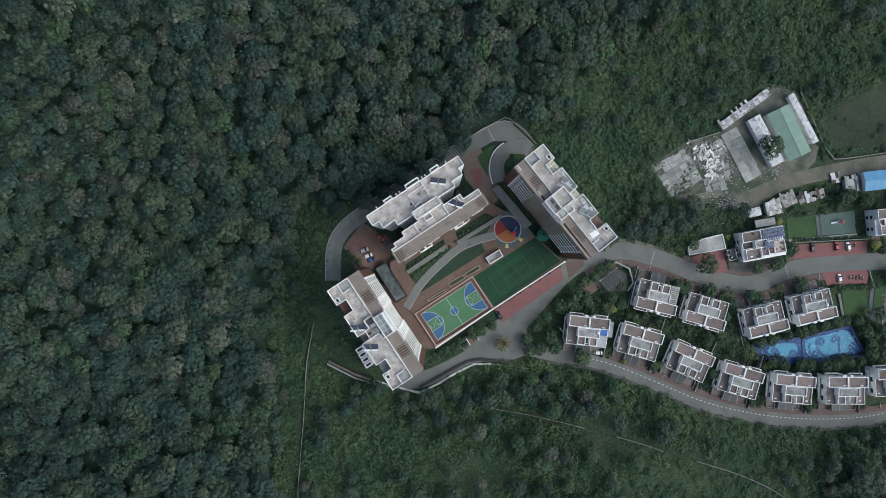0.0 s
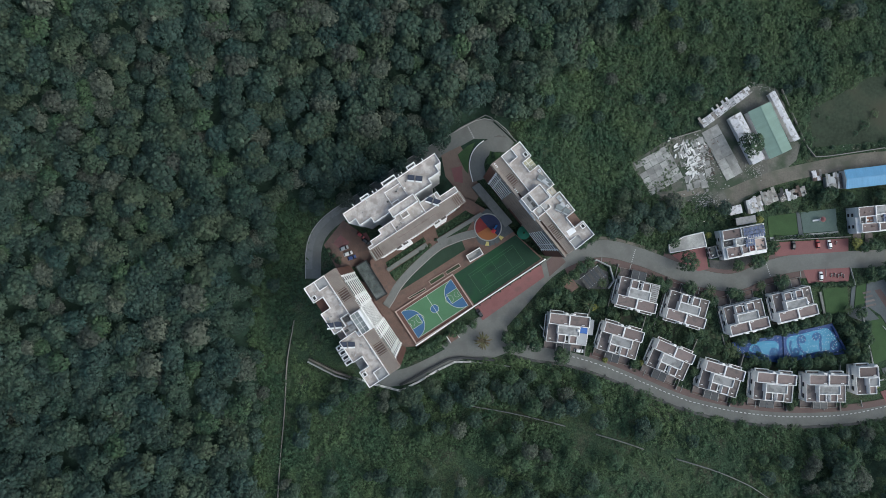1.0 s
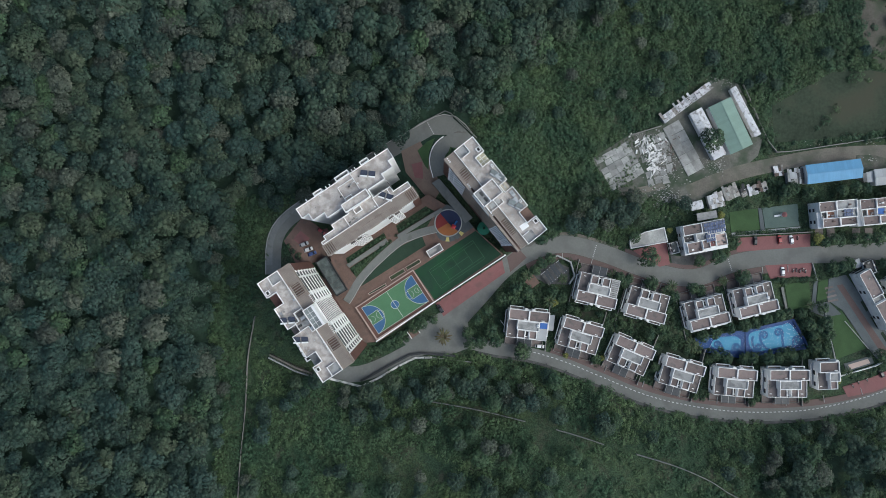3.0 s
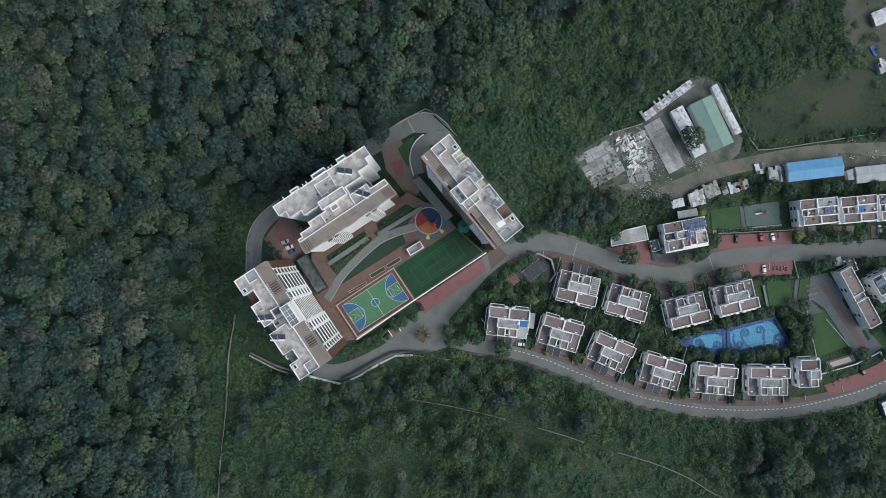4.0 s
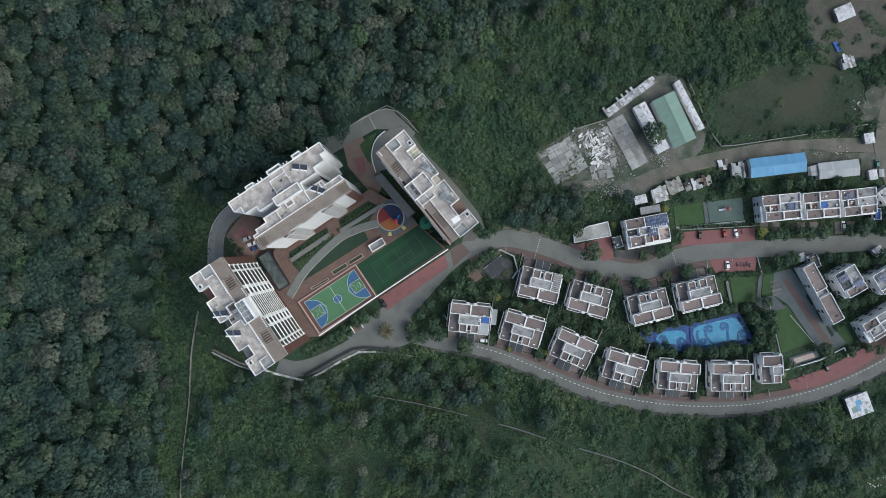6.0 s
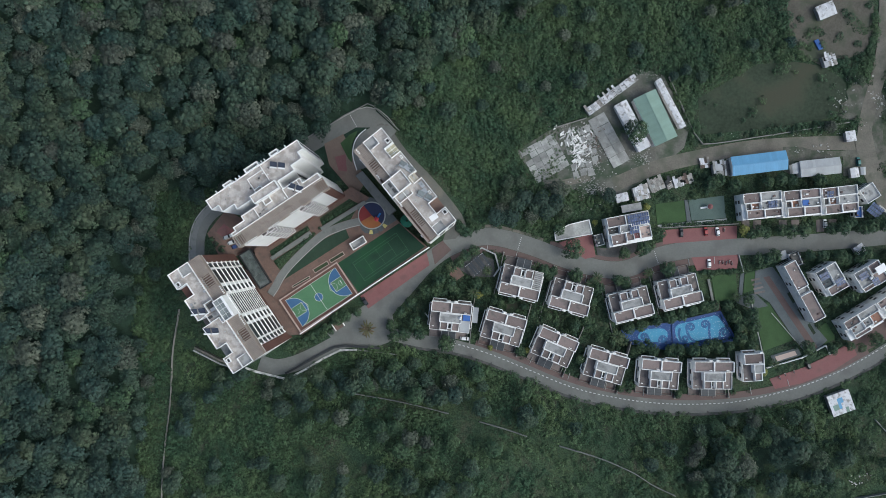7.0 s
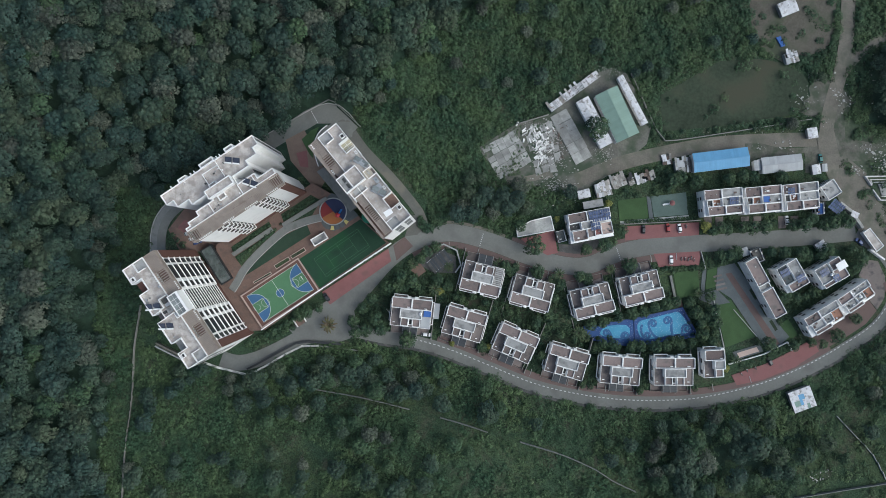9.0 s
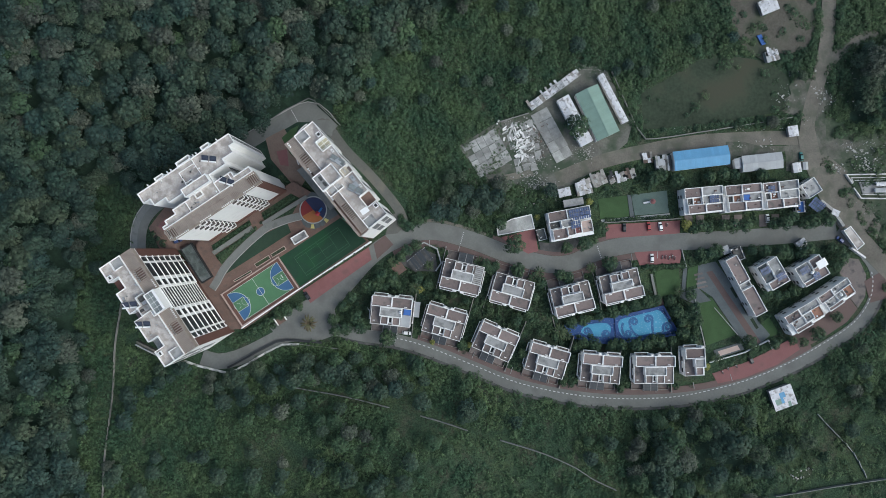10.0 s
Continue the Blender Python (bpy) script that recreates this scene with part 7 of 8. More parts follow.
for line, h, m in FENCES:
    e = thing("boundary_wall", Matrix.Identity(4), "thin pale boundary wall running through scrub", "wall", "boundary walls", "structure")
    pts = spline(line, 4.0)
    for i, (p, q) in enumerate(zip(pts, pts[1:])):
        if noise.noise((p.x * 0.05, p.y * 0.05, 4.0)) > (0.05 if p.x < 84 else 0.4) and p.x > 0:
            continue
        z = ground_height(p.x, p.y)
        part("wall_bay", rail([tuple(p), tuple(q)], 0.2 if p.x < 0 else 0.3, z - 1, z + h, closed=False), m, e)

# ---- vehicles ----
PAINT = {k: surface(f"{k}_car_paint", c, 0.3, 0.04, 1, 3, 0.0, spec=0.6) for k, c in (("white", (0.72, 0.72, 0.72)), ("silver", (0.4, 0.41, 0.42)), ("dark", (0.03, 0.032, 0.036)), ("red", (0.28, 0.03, 0.03)), ("teal", (0.03, 0.14, 0.13)), ("blue", (0.05, 0.08, 0.22)))}
M_TYRE = surface("tyre_rubber", (0.02, 0.02, 0.02), 0.9, 0.2, 2, 5, 0.1)


def car(x, y, turn, paint, label, z=None):
    e = thing("car", frame_at(x, y, (ground_height(x, y) + 0.33) if z is None else z, turn), label, "car", "parked cars")

    def shell(sections):
        bm = bmesh.new()
        rings = [[bm.verts.new((sx, sy * w_, sz)) for sy, sz in ((-1, a), (-0.96, (a + b) / 2), (-0.8, b), (0.8, b), (0.96, (a + b) / 2), (1, a))] for sx, w_, a, b in sections]
        for r0, r1 in zip(rings, rings[1:]):
            for k in range(6):
                bm.faces.new((r0[k], r1[k], r1[(k + 1) % 6], r0[(k + 1) % 6]))
        bm.faces.new(rings[0])
        bm.faces.new(rings[-1][::-1])
        bmesh.ops.recalc_face_normals(bm, faces=bm.faces)
        return bm

    part("body", shell([(-2.05, 0.74, 0.35, 0.85), (-1.9, 0.84, 0.25, 0.95), (0.9, 0.86, 0.25, 0.95), (1.8, 0.82, 0.25, 0.8), (2.05, 0.7, 0.35, 0.7)]), PAINT[paint], e)
    part("roof", shell([(-1.35, 0.66, 1.38, 1.46), (-0.9, 0.7, 1.38, 1.5), (0.3, 0.7, 1.38, 1.5), (0.5, 0.66, 1.38, 1.46)]), PAINT[paint], e)
    part("glasshouse", shell([(-1.85, 0.78, 0.93, 0.98), (-1.35, 0.72, 0.93, 1.4), (0.45, 0.72, 0.93, 1.4), (1.15, 0.78, 0.93, 0.98)]), M_GLASS, e, "dark car windows")
    for a in (-1.3, 1.3):
        for s in (-1, 1):
            bm = bmesh.new()
            bmesh.ops.create_cone(bm, cap_ends=True, segments=12, radius1=0.31, radius2=0.31, depth=0.2, matrix=Matrix.Translation((a, s * 0.76, 0.31)) @ Matrix.Rotation(radians(90), 4, "X"))
            w_ = part("wheel", bm, M_TYRE, e)
            bm = bmesh.new()
            bmesh.ops.create_cone(bm, cap_ends=True, segments=10, radius1=0.18, radius2=0.18, depth=0.22, matrix=Matrix.Translation((a, s * 0.76, 0.31)) @ Matrix.Rotation(radians(90), 4, "X"))
            part("rim", bm, M_STEEL, w_, "grey metal rim")
    return e


def motorbike(x, y, turn):
    e = thing("motorbike", frame_at(x, y, ground_height(x, y) + 0.33, turn), "dark parked motorbike on red paving", "motorbike", "parked motorbikes")
    part("frame", boxes((-0.5, 0.55, -0.12, 0.12, 0.35, 0.75), (-0.7, 0.1, -0.16, 0.16, 0.75, 0.88)), PAINT["dark"], e)
    part("handlebar", boxes((0.5, 0.58, -0.38, 0.38, 0.95, 1.02)), M_STEEL, e)
    for a in (-0.65, 0.65):
        bm = bmesh.new()
        bmesh.ops.create_cone(bm, cap_ends=True, segments=12, radius1=0.3, radius2=0.3, depth=0.12, matrix=Matrix.Translation((a, 0, 0.3)) @ Matrix.Rotation(radians(90), 4, "X"))
        part("wheel", bm, M_TYRE, e)


for x, y, turn, paint, label in ((-35.6, -0.5, 22, "silver", "silver hatchback parked in the yard"), (-33.9, -2.9, 20, "white", "white hatchback parked in the yard"), (-32.4, -4.7, 20, "blue", "dark blue car parked in the yard"), (-28.6, 5.4, -35, "red", "dark red car parked in the yard"), (-26.4, 2.6, -35, "dark", "dark car parked in the yard"), (188.7, 1.8, 100, "white", "white car on red paving"), (184.7, -13.0, 92, "white", "white car on red paving"), (171.7, 1.3, 88, "dark", "dark grey car on red paving"), (183.2, 1.9, 95, "red", "dark red small car on red paving"), (25.2, -29.8, 125, "dark", "black car on red parking strip"), (70.5, -46.9, -6, "white", "white and black car beside the road"), (238.7, 5.5, 92, "white", "white car before the terraced houses"), (230.7, -60.4, 118, "dark", "dark car with pale roof by the road")):
    car(x, y, turn, paint, label)
car(254.4, 34.3, 95, "teal", "teal pickup beside the sheds")
car(272.6, -4.6, 140, "blue", "blue car among clutter")
for x, y, turn in ((189.6, -12.6, 80), (191.2, -12.4, 84), (192.8, -12.8, 78), (194.2, -12.2, 82), (195.4, -12.9, 90), (224.1, -63.5, 120), (220.1, -64.6, 115), (217.6, -66.4, 118), (191.8, 2.6, 85)):
    motorbike(x, y, turn)
# play frame in the upper playground
pl = thing("climbing_frame", frame_at(184.6, 13.4, -7.4, 10), "small white and red playground climbing frame", "playground frame")
part("deck", boxes((-0.8, 0.8, -0.8, 0.8, 1.2, 1.32)), M_WHITE, pl)
bm = bmesh.new()
bmesh.ops.create_cone(bm, cap_ends=True, segments=10, radius1=1.3, radius2=0.2, depth=0.7, matrix=Matrix.Translation((0, 0, 2.7)))
part("canopy", bm, M_REDCOURT, pl)
for a in (-0.7, 0.7):
    for b in (-0.7, 0.7):
        part("post", boxes((a - 0.06, a + 0.06, b - 0.06, b + 0.06, 0, 2.4)), M_WHITE, pl)
bm = boxes((-4.0, -0.8, -0.4, 0.4, 0, 0.1))
bmesh.ops.rotate(bm, verts=bm.verts, cent=(-0.8, 0, 0), matrix=Matrix.Rotation(radians(-18), 3, "Y"))
bmesh.ops.translate(bm, verts=bm.verts, vec=(0, 0, 1.2))
part("chute", bm, M_WHITE, pl)
# roof dishes and tarpaulins on villas
for x, y, z in ((68.2, -36.6, 10.0), (172.6, -24.4, 4.2), (254.8, -19.6, 1.6), (268.0, -29.6, 1.6)):
    d = thing("dome_tank", frame_at(x, y, z, 0), "white domed water tank on a roof", "water tank", "roof tanks")
    bm = bmesh.new()
    bmesh.ops.create_uvsphere(bm, u_segments=16, v_segments=8, radius=0.75, matrix=Matrix.Diagonal((1, 1, 0.8, 1)))
    part("tank", bm, M_WHITE, d)
    bm = bmesh.new()
    bmesh.ops.create_cone(bm, cap_ends=True, segments=14, radius1=0.3, radius2=0.3, depth=0.3, matrix=Matrix.Translation((0, 0, 0.62)))
    part("lid", bm, M_STEEL, d)
at1 = frame_at(64.8, -29.8, ground_height(64.8, -29.8), -6.4)
for nm, lot, m, lab in (("roof_tarpaulin", (5.5, 8.7, -7.6, -5.0, 7.9, 8.0), M_TARP, "blue tarpaulin over a villa terrace"), ("sheet_roof", (4.5, 8.8, -12.8, -7.7, 8.0, 8.12), M_GREYSHEET, "pale grey sheet roof over a villa terrace"), ("sheet_roof", (9.1, 12.4, -8.5, -1.5, 3.0, 3.1), M_GREYSHEET, "pale grey lean-to sheet roof beside a villa")):
    e = thing(nm, at1, lab, "roof sheet")
    part("sheet", boxes(lot), m, e)
    part("post", boxes((lot[0] + 0.1, lot[0] + 0.2, lot[2] + 0.1, lot[2] + 0.2, -0.5, lot[4]), (lot[1] - 0.2, lot[1] - 0.1, lot[3] - 0.2, lot[3] - 0.1, -0.5, lot[4])), M_STEEL, e)

# bare yard in the north-east, the open field, and the lane's mouth
laid("bare_yard", BARE, surface("bare_brown_earth", (0.105, 0.098, 0.08), 0.95, 0.35, 0.1, 1.2, 0.6, stain=(0.06, 0.07, 0.046), stain_size=0.1, stain_amount=0.8), "bare brown earth yard round a hut", 0.12, "ground")
laid("open_field", [(181, 47), (212, 50), (249, 56), (249, 72), (238, 79), (226, 81), (208, 80), (180, 64)], surface("rough_field_grass", (0.040, 0.054, 0.034), 0.95, 0.45, 0.05, 0.8, 0.9, stain=(0.058, 0.060, 0.040), stain_size=0.05, stain_amount=0.7), "open field of rough olive grass", 0.07, "ground")
laid("lane_mouth", [(63.0, 7.0), (67.0, 8.2), (69.6, 1.8), (66.4, -1.4), (60.8, -2.0), (62.2, 2.6)], M_LANE, "worn grey paving where the lane meets the road", 0.225)
ragged_hut([(236.6, 82.6), (242.0, 84.2), (243.4, 79.4), (238.0, 78.0)], -8.0, 61, (M_OLDSHEET, M_GREYSHEET, M_WHITESHEET), "small grey hut beside a bare yard")
blue = thing("tarpaulin", frame_at(236.0, 89.0, ground_height(236, 89) + 0.15, -60), "blue tarpaulin over a heap in a bare yard", "tarpaulin")
part("sheet", prism([(-2.6, -0.9), (2.4, -1.1), (2.8, 0.8), (-2.2, 1.1)], -0.3, 0.7), M_TARP, blue)
canopy = thing("slatted_canopy", frame_at(76.6, -13.2, ground_height(76.6, -13.2), 38), "dark slatted garden canopy with steel posts by the junction", "canopy")
for k in range(8):
    part("slat", boxes((-5.2 + 1.3 * k, -5.2 + 1.3 * k + 0.95, -3.6, 3.4 - 0.25 * abs(k - 4), 2.5, 2.58)), M_CARPORT if k % 3 else M_DRIVE, canopy)
for a in (-5.0, 4.6):
    part("beam", boxes((-5.3, 5.1, a * 0.6, a * 0.6 + 0.16, 2.36, 2.5)), M_STEEL, canopy)
    for b in (-3.0, 2.6):
        part("post", boxes((a, a + 0.16, b, b + 0.16, -1, 2.36)), M_STEEL, canopy)

# ---- trees and scrub ----
M_LEAF = foliage("forest_leaves", (0.029, 0.054, 0.039), (0.053, 0.079, 0.052))
M_LEAF_DARK = foliage("dark_forest_leaves", (0.024, 0.045, 0.036), (0.041, 0.065, 0.047))
M_LEAF_PALE = foliage("pale_forest_leaves", (0.061, 0.076, 0.057), (0.096, 0.110, 0.081))
M_LEAF_OLIVE = foliage("olive_forest_leaves", (0.037, 0.060, 0.037), (0.061, 0.081, 0.049))
M_LEAF_BLUE = foliage("blue_green_forest_leaves", (0.025, 0.050, 0.042), (0.045, 0.073, 0.057))
M_LEAF_BROWN = foliage("brownish_forest_leaves", (0.041, 0.053, 0.042), (0.065, 0.073, 0.057))
M_LEAF_FRESH = foliage("fresh_green_forest_leaves", (0.035, 0.066, 0.037), (0.059, 0.094, 0.045))
M_LEAF2 = foliage("garden_leaves", (0.026, 0.052, 0.031), (0.054, 0.084, 0.040), size=0.2)
M_BUSH = foliage("scrub_leaves", (0.036, 0.071, 0.037), (0.070, 0.106, 0.045), size=0.05)
M_CREEPER = foliage("creeper_leaves", (0.030, 0.060, 0.032), (0.058, 0.090, 0.039), size=0.05)
M_BARK = surface("grey_brown_bark", (0.16, 0.13, 0.10), 0.95, 0.3, 0.6, 4.0, 0.5)


def crown_arrays(rng, radius, height, clumps, leaf=0.6, leaves=5, sag=0.75, core=40):
    """Corners of the leaf blades of one crown: rosettes spread over a lumpy dome with an uneven rim, on a dark inner dome of broad blades."""
    m = max(4, int(radius * radius * 0.42))
    la = rng.uniform(0, 2 * np.pi) + np.arange(m) * 2.4
    ld = radius * np.sqrt((np.arange(m) + 0.5) / m) * rng.uniform(0.8, 1.0, m)
    lx, ly, lr = ld * np.cos(la), ld * np.sin(la), rng.uniform(0.9, 1.9, m) * min(1.0, 0.3 + radius * 0.16)
    lift = rng.uniform(0.35, 1.15, m) * min(1.0, radius * 0.24)
    ph = rng.uniform(0, 6.28, 2)

    def dome(x, y, shrink):
        d2 = np.clip((x * x + y * y) / (radius * 1.25) ** 2, 0, 0.98)
        z = height - sag * radius * (1 - np.sqrt(1 - d2)) * 1.25
        bump = np.max(lift * np.clip(1 - ((x[:, None] - lx) ** 2 + (y[:, None] - ly) ** 2) / lr ** 2, 0, 1), axis=1)
        return z + bump - shrink

    def scatter(n, leaf, k, shrink, spin):
        i = np.arange(n)
        a = i * 2.39996 + spin + rng.normal(0, 0.12, n)
        r = radius * np.sqrt((i + 0.5) / n) * (1 + 0.16 * np.sin(3 * a + ph[0]) + 0.09 * np.sin(5 * a + ph[1])) * (1 - 0.06 * shrink)
        x, y = r * np.cos(a) + rng.normal(0, 0.16, n), r * np.sin(a) + rng.normal(0, 0.16, n)
        e = 0.15
        z = dome(x, y, shrink)
        nx, ny = (dome(x - e, y, shrink) - dome(x + e, y, shrink)) / (2 * e), (dome(x, y - e, shrink) - dome(x, y + e, shrink)) / (2 * e)
        nrm = np.stack([nx, ny, np.ones(n)], 1) + rng.normal(0, 0.2, (n, 3))
        nrm /= np.linalg.norm(nrm, axis=1)[:, None]
        spot = np.stack([x, y, z + rng.uniform(-0.12, 0.2, n)], 1)
        s = np.cross(nrm, [0.31, 0.95, 0.07])
        s /= np.linalg.norm(s, axis=1)[:, None]
        t = np.cross(nrm, s)
        turn, made = rng.uniform(0, 6.28, n), []
        size = leaf * rng.uniform(0.7, 1.3, (n, 1))
        for j in range(k):
            f = (turn + j * 2 * np.pi / k + rng.uniform(-0.3, 0.3, n))[:, None]
            out = s * np.cos(f) + t * np.sin(f)
            side = np.cross(nrm, out)
            q = spot + out * size * 0.85 - nrm * size * rng.uniform(0.15, 0.55, (n, 1))
            wd = size * rng.uniform(0.3, 0.46, (n, 1))
            made.append(np.stack([spot, q - side * wd, q + side * wd], 1))
        return np.stack(made, 1).reshape(-1, 3, 3)

    blades = [scatter(clumps, leaf, leaves, 0.0, 0.0)]
    if core:
        blades.append(scatter(core, radius * 0.25, 4, 0.95, 1.0))
    return np.concatenate(blades).astype(np.float32)


def leaf_mesh(name, blades, material):
    """Blades as triangles; those that follow one another and start at one point share it."""
    q = np.ascontiguousarray(blades, dtype=np.float32).reshape(-1, 3, 3)
    n = len(q)
    fresh = np.ones(n, dtype=bool)
    fresh[1:] = np.any(q[1:, 0] != q[:-1, 0], axis=1)
    lot = np.cumsum(fresh) - 1
    hubs = q[fresh, 0]
    corners = np.concatenate([hubs, q[:, 1:].reshape(-1, 3)])
    tips = len(hubs) + 2 * np.arange(n)
    me = bpy.data.meshes.new(name)
    me.vertices.add(len(corners))
    me.vertices.foreach_set("co", np.ascontiguousarray(corners).ravel())
    me.loops.add(3 * n)
    me.loops.foreach_set("vertex_index", np.ascontiguousarray(np.stack([lot, tips, tips + 1], 1), dtype=np.int32).ravel())
    me.polygons.add(n)
    me.polygons.foreach_set("loop_start", np.arange(0, 3 * n, 3, dtype=np.int32))
    me.update(calc_edges=True)
    me.materials.append(material)
    return me


def trunk_mesh(rng, height, radius):
    bm = bmesh.new()

    def limb(a, b, r0, r1, seg=6):
        d = Vector(b) - Vector(a)
        m = Matrix.Translation(Vector(a) + d / 2) @ d.to_track_quat("Z", "Y").to_matrix().to_4x4()
        bmesh.ops.create_cone(bm, cap_ends=True, segments=seg, radius1=r0, radius2=r1, depth=d.length, matrix=m)

    limb((0, 0, -1.5), (0.1, 0, height * 0.55), 0.26, 0.17, 8)
    for i in range(5):
        a = i * 1.26 + rng.uniform(-0.3, 0.3)
        limb((0.1, 0, height * rng.uniform(0.4, 0.54)), (radius * 0.45 * np.cos(a), radius * 0.45 * np.sin(a), height * rng.uniform(0.6, 0.7)), 0.12, 0.04, 5)
    me = bpy.data.meshes.new("trunk")
    bm.to_mesh(me)
    bm.free()
    me.materials.append(M_BARK)
    return me


rng = np.random.default_rng(7)
KINDS = []
for i in range(7):
    r, h = rng.uniform(3.8, 5.2), rng.uniform(8.6, 11.5)
    # fine rosettes on some kinds, broader soft foliage on others
    KINDS.append((crown_arrays(rng, r, h, *((170, 0.40, 5) if i % 3 else (120, 0.58, 5)), 0.9, 40), h, r))
SHRUBS = [crown_arrays(rng, rng.uniform(1.7, 2.9), rng.uniform(1.2, 2.4), 15, 0.66, 4, 0.6, 0) for _ in range(6)]

ROADS = [(LOWER_ROAD, 4.2), (UPPER_ROAD, 6.0), (LOOP_ROAD, 5.6), (ROAD_SW, 4.5), (RING, 3.0), (DIRT_ROAD, 4.6), (DIRT_NORTH, 4.6), (DIRT_EAST, 6.0), (DIRT_PATH, 2.6)]
ALONG = np.array([(p.x, p.y) for line, h, m in FENCES for p in spline(line, 3.0)])
WAY = np.array([(p.x, p.y, w) for line, w in ROADS for p in line])


def inside(x, y, pts):
    odd = False
    for (ax, ay), (bx, by) in zip(pts, pts[1:] + pts[:1]):
        if (ay > y) != (by > y) and x < (bx - ax) * (y - ay) / (by - ay) + ax:
            odd = not odd
    return odd


SLOPE = [(-61, -30), (-50, -12), (-36, -34), (-26, -60), (-42, -58), (-62, -50)]
# outlines kept free of wild growth: the towers' ground, the villas' ground, the sheds' yards, the open field
ESTATE = [(-52, -16), (-52, 4), (-40, 18), (24, 60), (36, 56), (76, 6), (96, 0), (110, 0), (132, 16), (160, 22), (196, 26), (262, 26), (292, -6), (294, -36), (262, -62), (228, -78), (184, -84), (140, -79.5), (96, -63.5), (40, -50.5), (14, -52.5), (-10, -66), (-30, -60), (-44, -40)]
YARD = [(92, 40), (104, 24), (140, 18), (200, 26), (262, 26), (262, 50), (176, 48), (165, 76), (148, 78)]
FIELD = [(180, 46), (212, 49), (250, 55), (250, 74), (238, 80), (226, 82), (208, 82), (176, 63)]


def free(x, y, margin=0.0):
    if np.min(np.hypot(WAY[:, 0] - x, WAY[:, 1] - y) - WAY[:, 2]) < margin:
        return False
    if math.hypot(x - 244.6, y + 77.6) < 7.5 + margin:
        return False
    return not (inside(x, y, ESTATE) or inside(x, y, YARD) or any(inside(x, y, pts) for pts in EARTH))


def meadow(x, y):
    """Open grass below the road and in the south-east corner, from 0 to 1."""
    n = noise.noise((x * 0.05, y * 0.05, 12.0)) * 9
    corner = step((x - 240 - 0.35 * (y + 110) + n) / 8) * step((-78 - y + n) / 8)
    slope = step((-84 - y + n) / 8) * step((x - 62 + n) / 10) * step((150 - x + 2 * n) / 20)
    return max(corner, 0.75 * slope)


def wood(x, y):
    """How closely trees stand, from 0 to 1."""
    if meadow(x, y) > 0.5:
        return 0.07
    n = noise.noise((x * 0.02, y * 0.02, 3.0)) * 14
    dense = step((50 + (y - 50) * 1.15 - x + n) / 26) * step((y - 8 + n) / 16)
    west = step((-58 - 10 * step((-2 - y) / 14) - x + n * 0.6) / 12)
    south = 0.34 + 0.22 * noise.noise((x * 0.03, y * 0.03, 9.0))
    grove = 0.75 * step((x - 274 + n * 0.3) / 6) * step((y - 46 + n * 0.3) / 6) * step((92 - y) / 8)
    south += 0.28 * step((x - 165) / 20) * step((-84 - y) / 10)
    return max(dense, west, grove, (0.10 if y > -40 else south) if not (-60 < x < 40 and y < -85) else 0.12)


def merged(name, placed, kinds, material, label, category):
    """Many crowns as one mesh."""
    lots = []
    for x, y, z, k, s, turn in placed:
        q = kinds[k] * s
        c, sn = np.cos(turn), np.sin(turn)
        lots.append(np.stack([q[..., 0] * c - q[..., 1] * sn + x, q[..., 0] * sn + q[..., 1] * c + y, q[..., 2] * (0.82 + 0.12 * (k % 4)) + z], -1))
    tagged(new(name, leaf_mesh(name, np.concatenate(lots), material)), label, category, kind="stuff")


# ground below dense woodland takes a darker, greener colour than open ground
M_FLOOR = surface("dark_forest_floor", (0.022, 0.042, 0.027), 0.95, 0.5, 0.3, 1.6, 1.0)
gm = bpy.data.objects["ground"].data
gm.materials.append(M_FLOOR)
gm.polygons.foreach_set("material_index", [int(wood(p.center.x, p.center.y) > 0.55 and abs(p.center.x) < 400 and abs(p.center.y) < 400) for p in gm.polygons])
near, far, low = [], [], []
y = -126.0
while y < 127:
    x = -212.0
    while x < 302:
        px, py = x + rng.uniform(-2.4, 2.4), y + rng.uniform(-2.4, 2.4)
        x += 6.3
        if rng.random() < wood(px, py) and free(px, py, 1.8) and np.min(np.hypot(ALONG[:, 0] - px, ALONG[:, 1] - py)) > 3.6 and not inside(px, py, FIELD) and not inside(px, py, WASTE) and not inside(px, py, BARE) and not inside(px, py, SLOPE):
            dense = wood(px, py) > 0.6
            row = (px, py, ground_height(px, py), int(rng.integers(0, 7)), float(rng.choice((0.75, 0.9, 1.0, 1.12, 1.3)) * rng.uniform(0.92, 1.08) if dense else rng.uniform(0.5, 0.95)), float(rng.uniform(0, 6.28)))
            (near if -80 < px < 60 and -20 < py < 110 and len(near) < 130 else far).append(row)
    y += 6.0
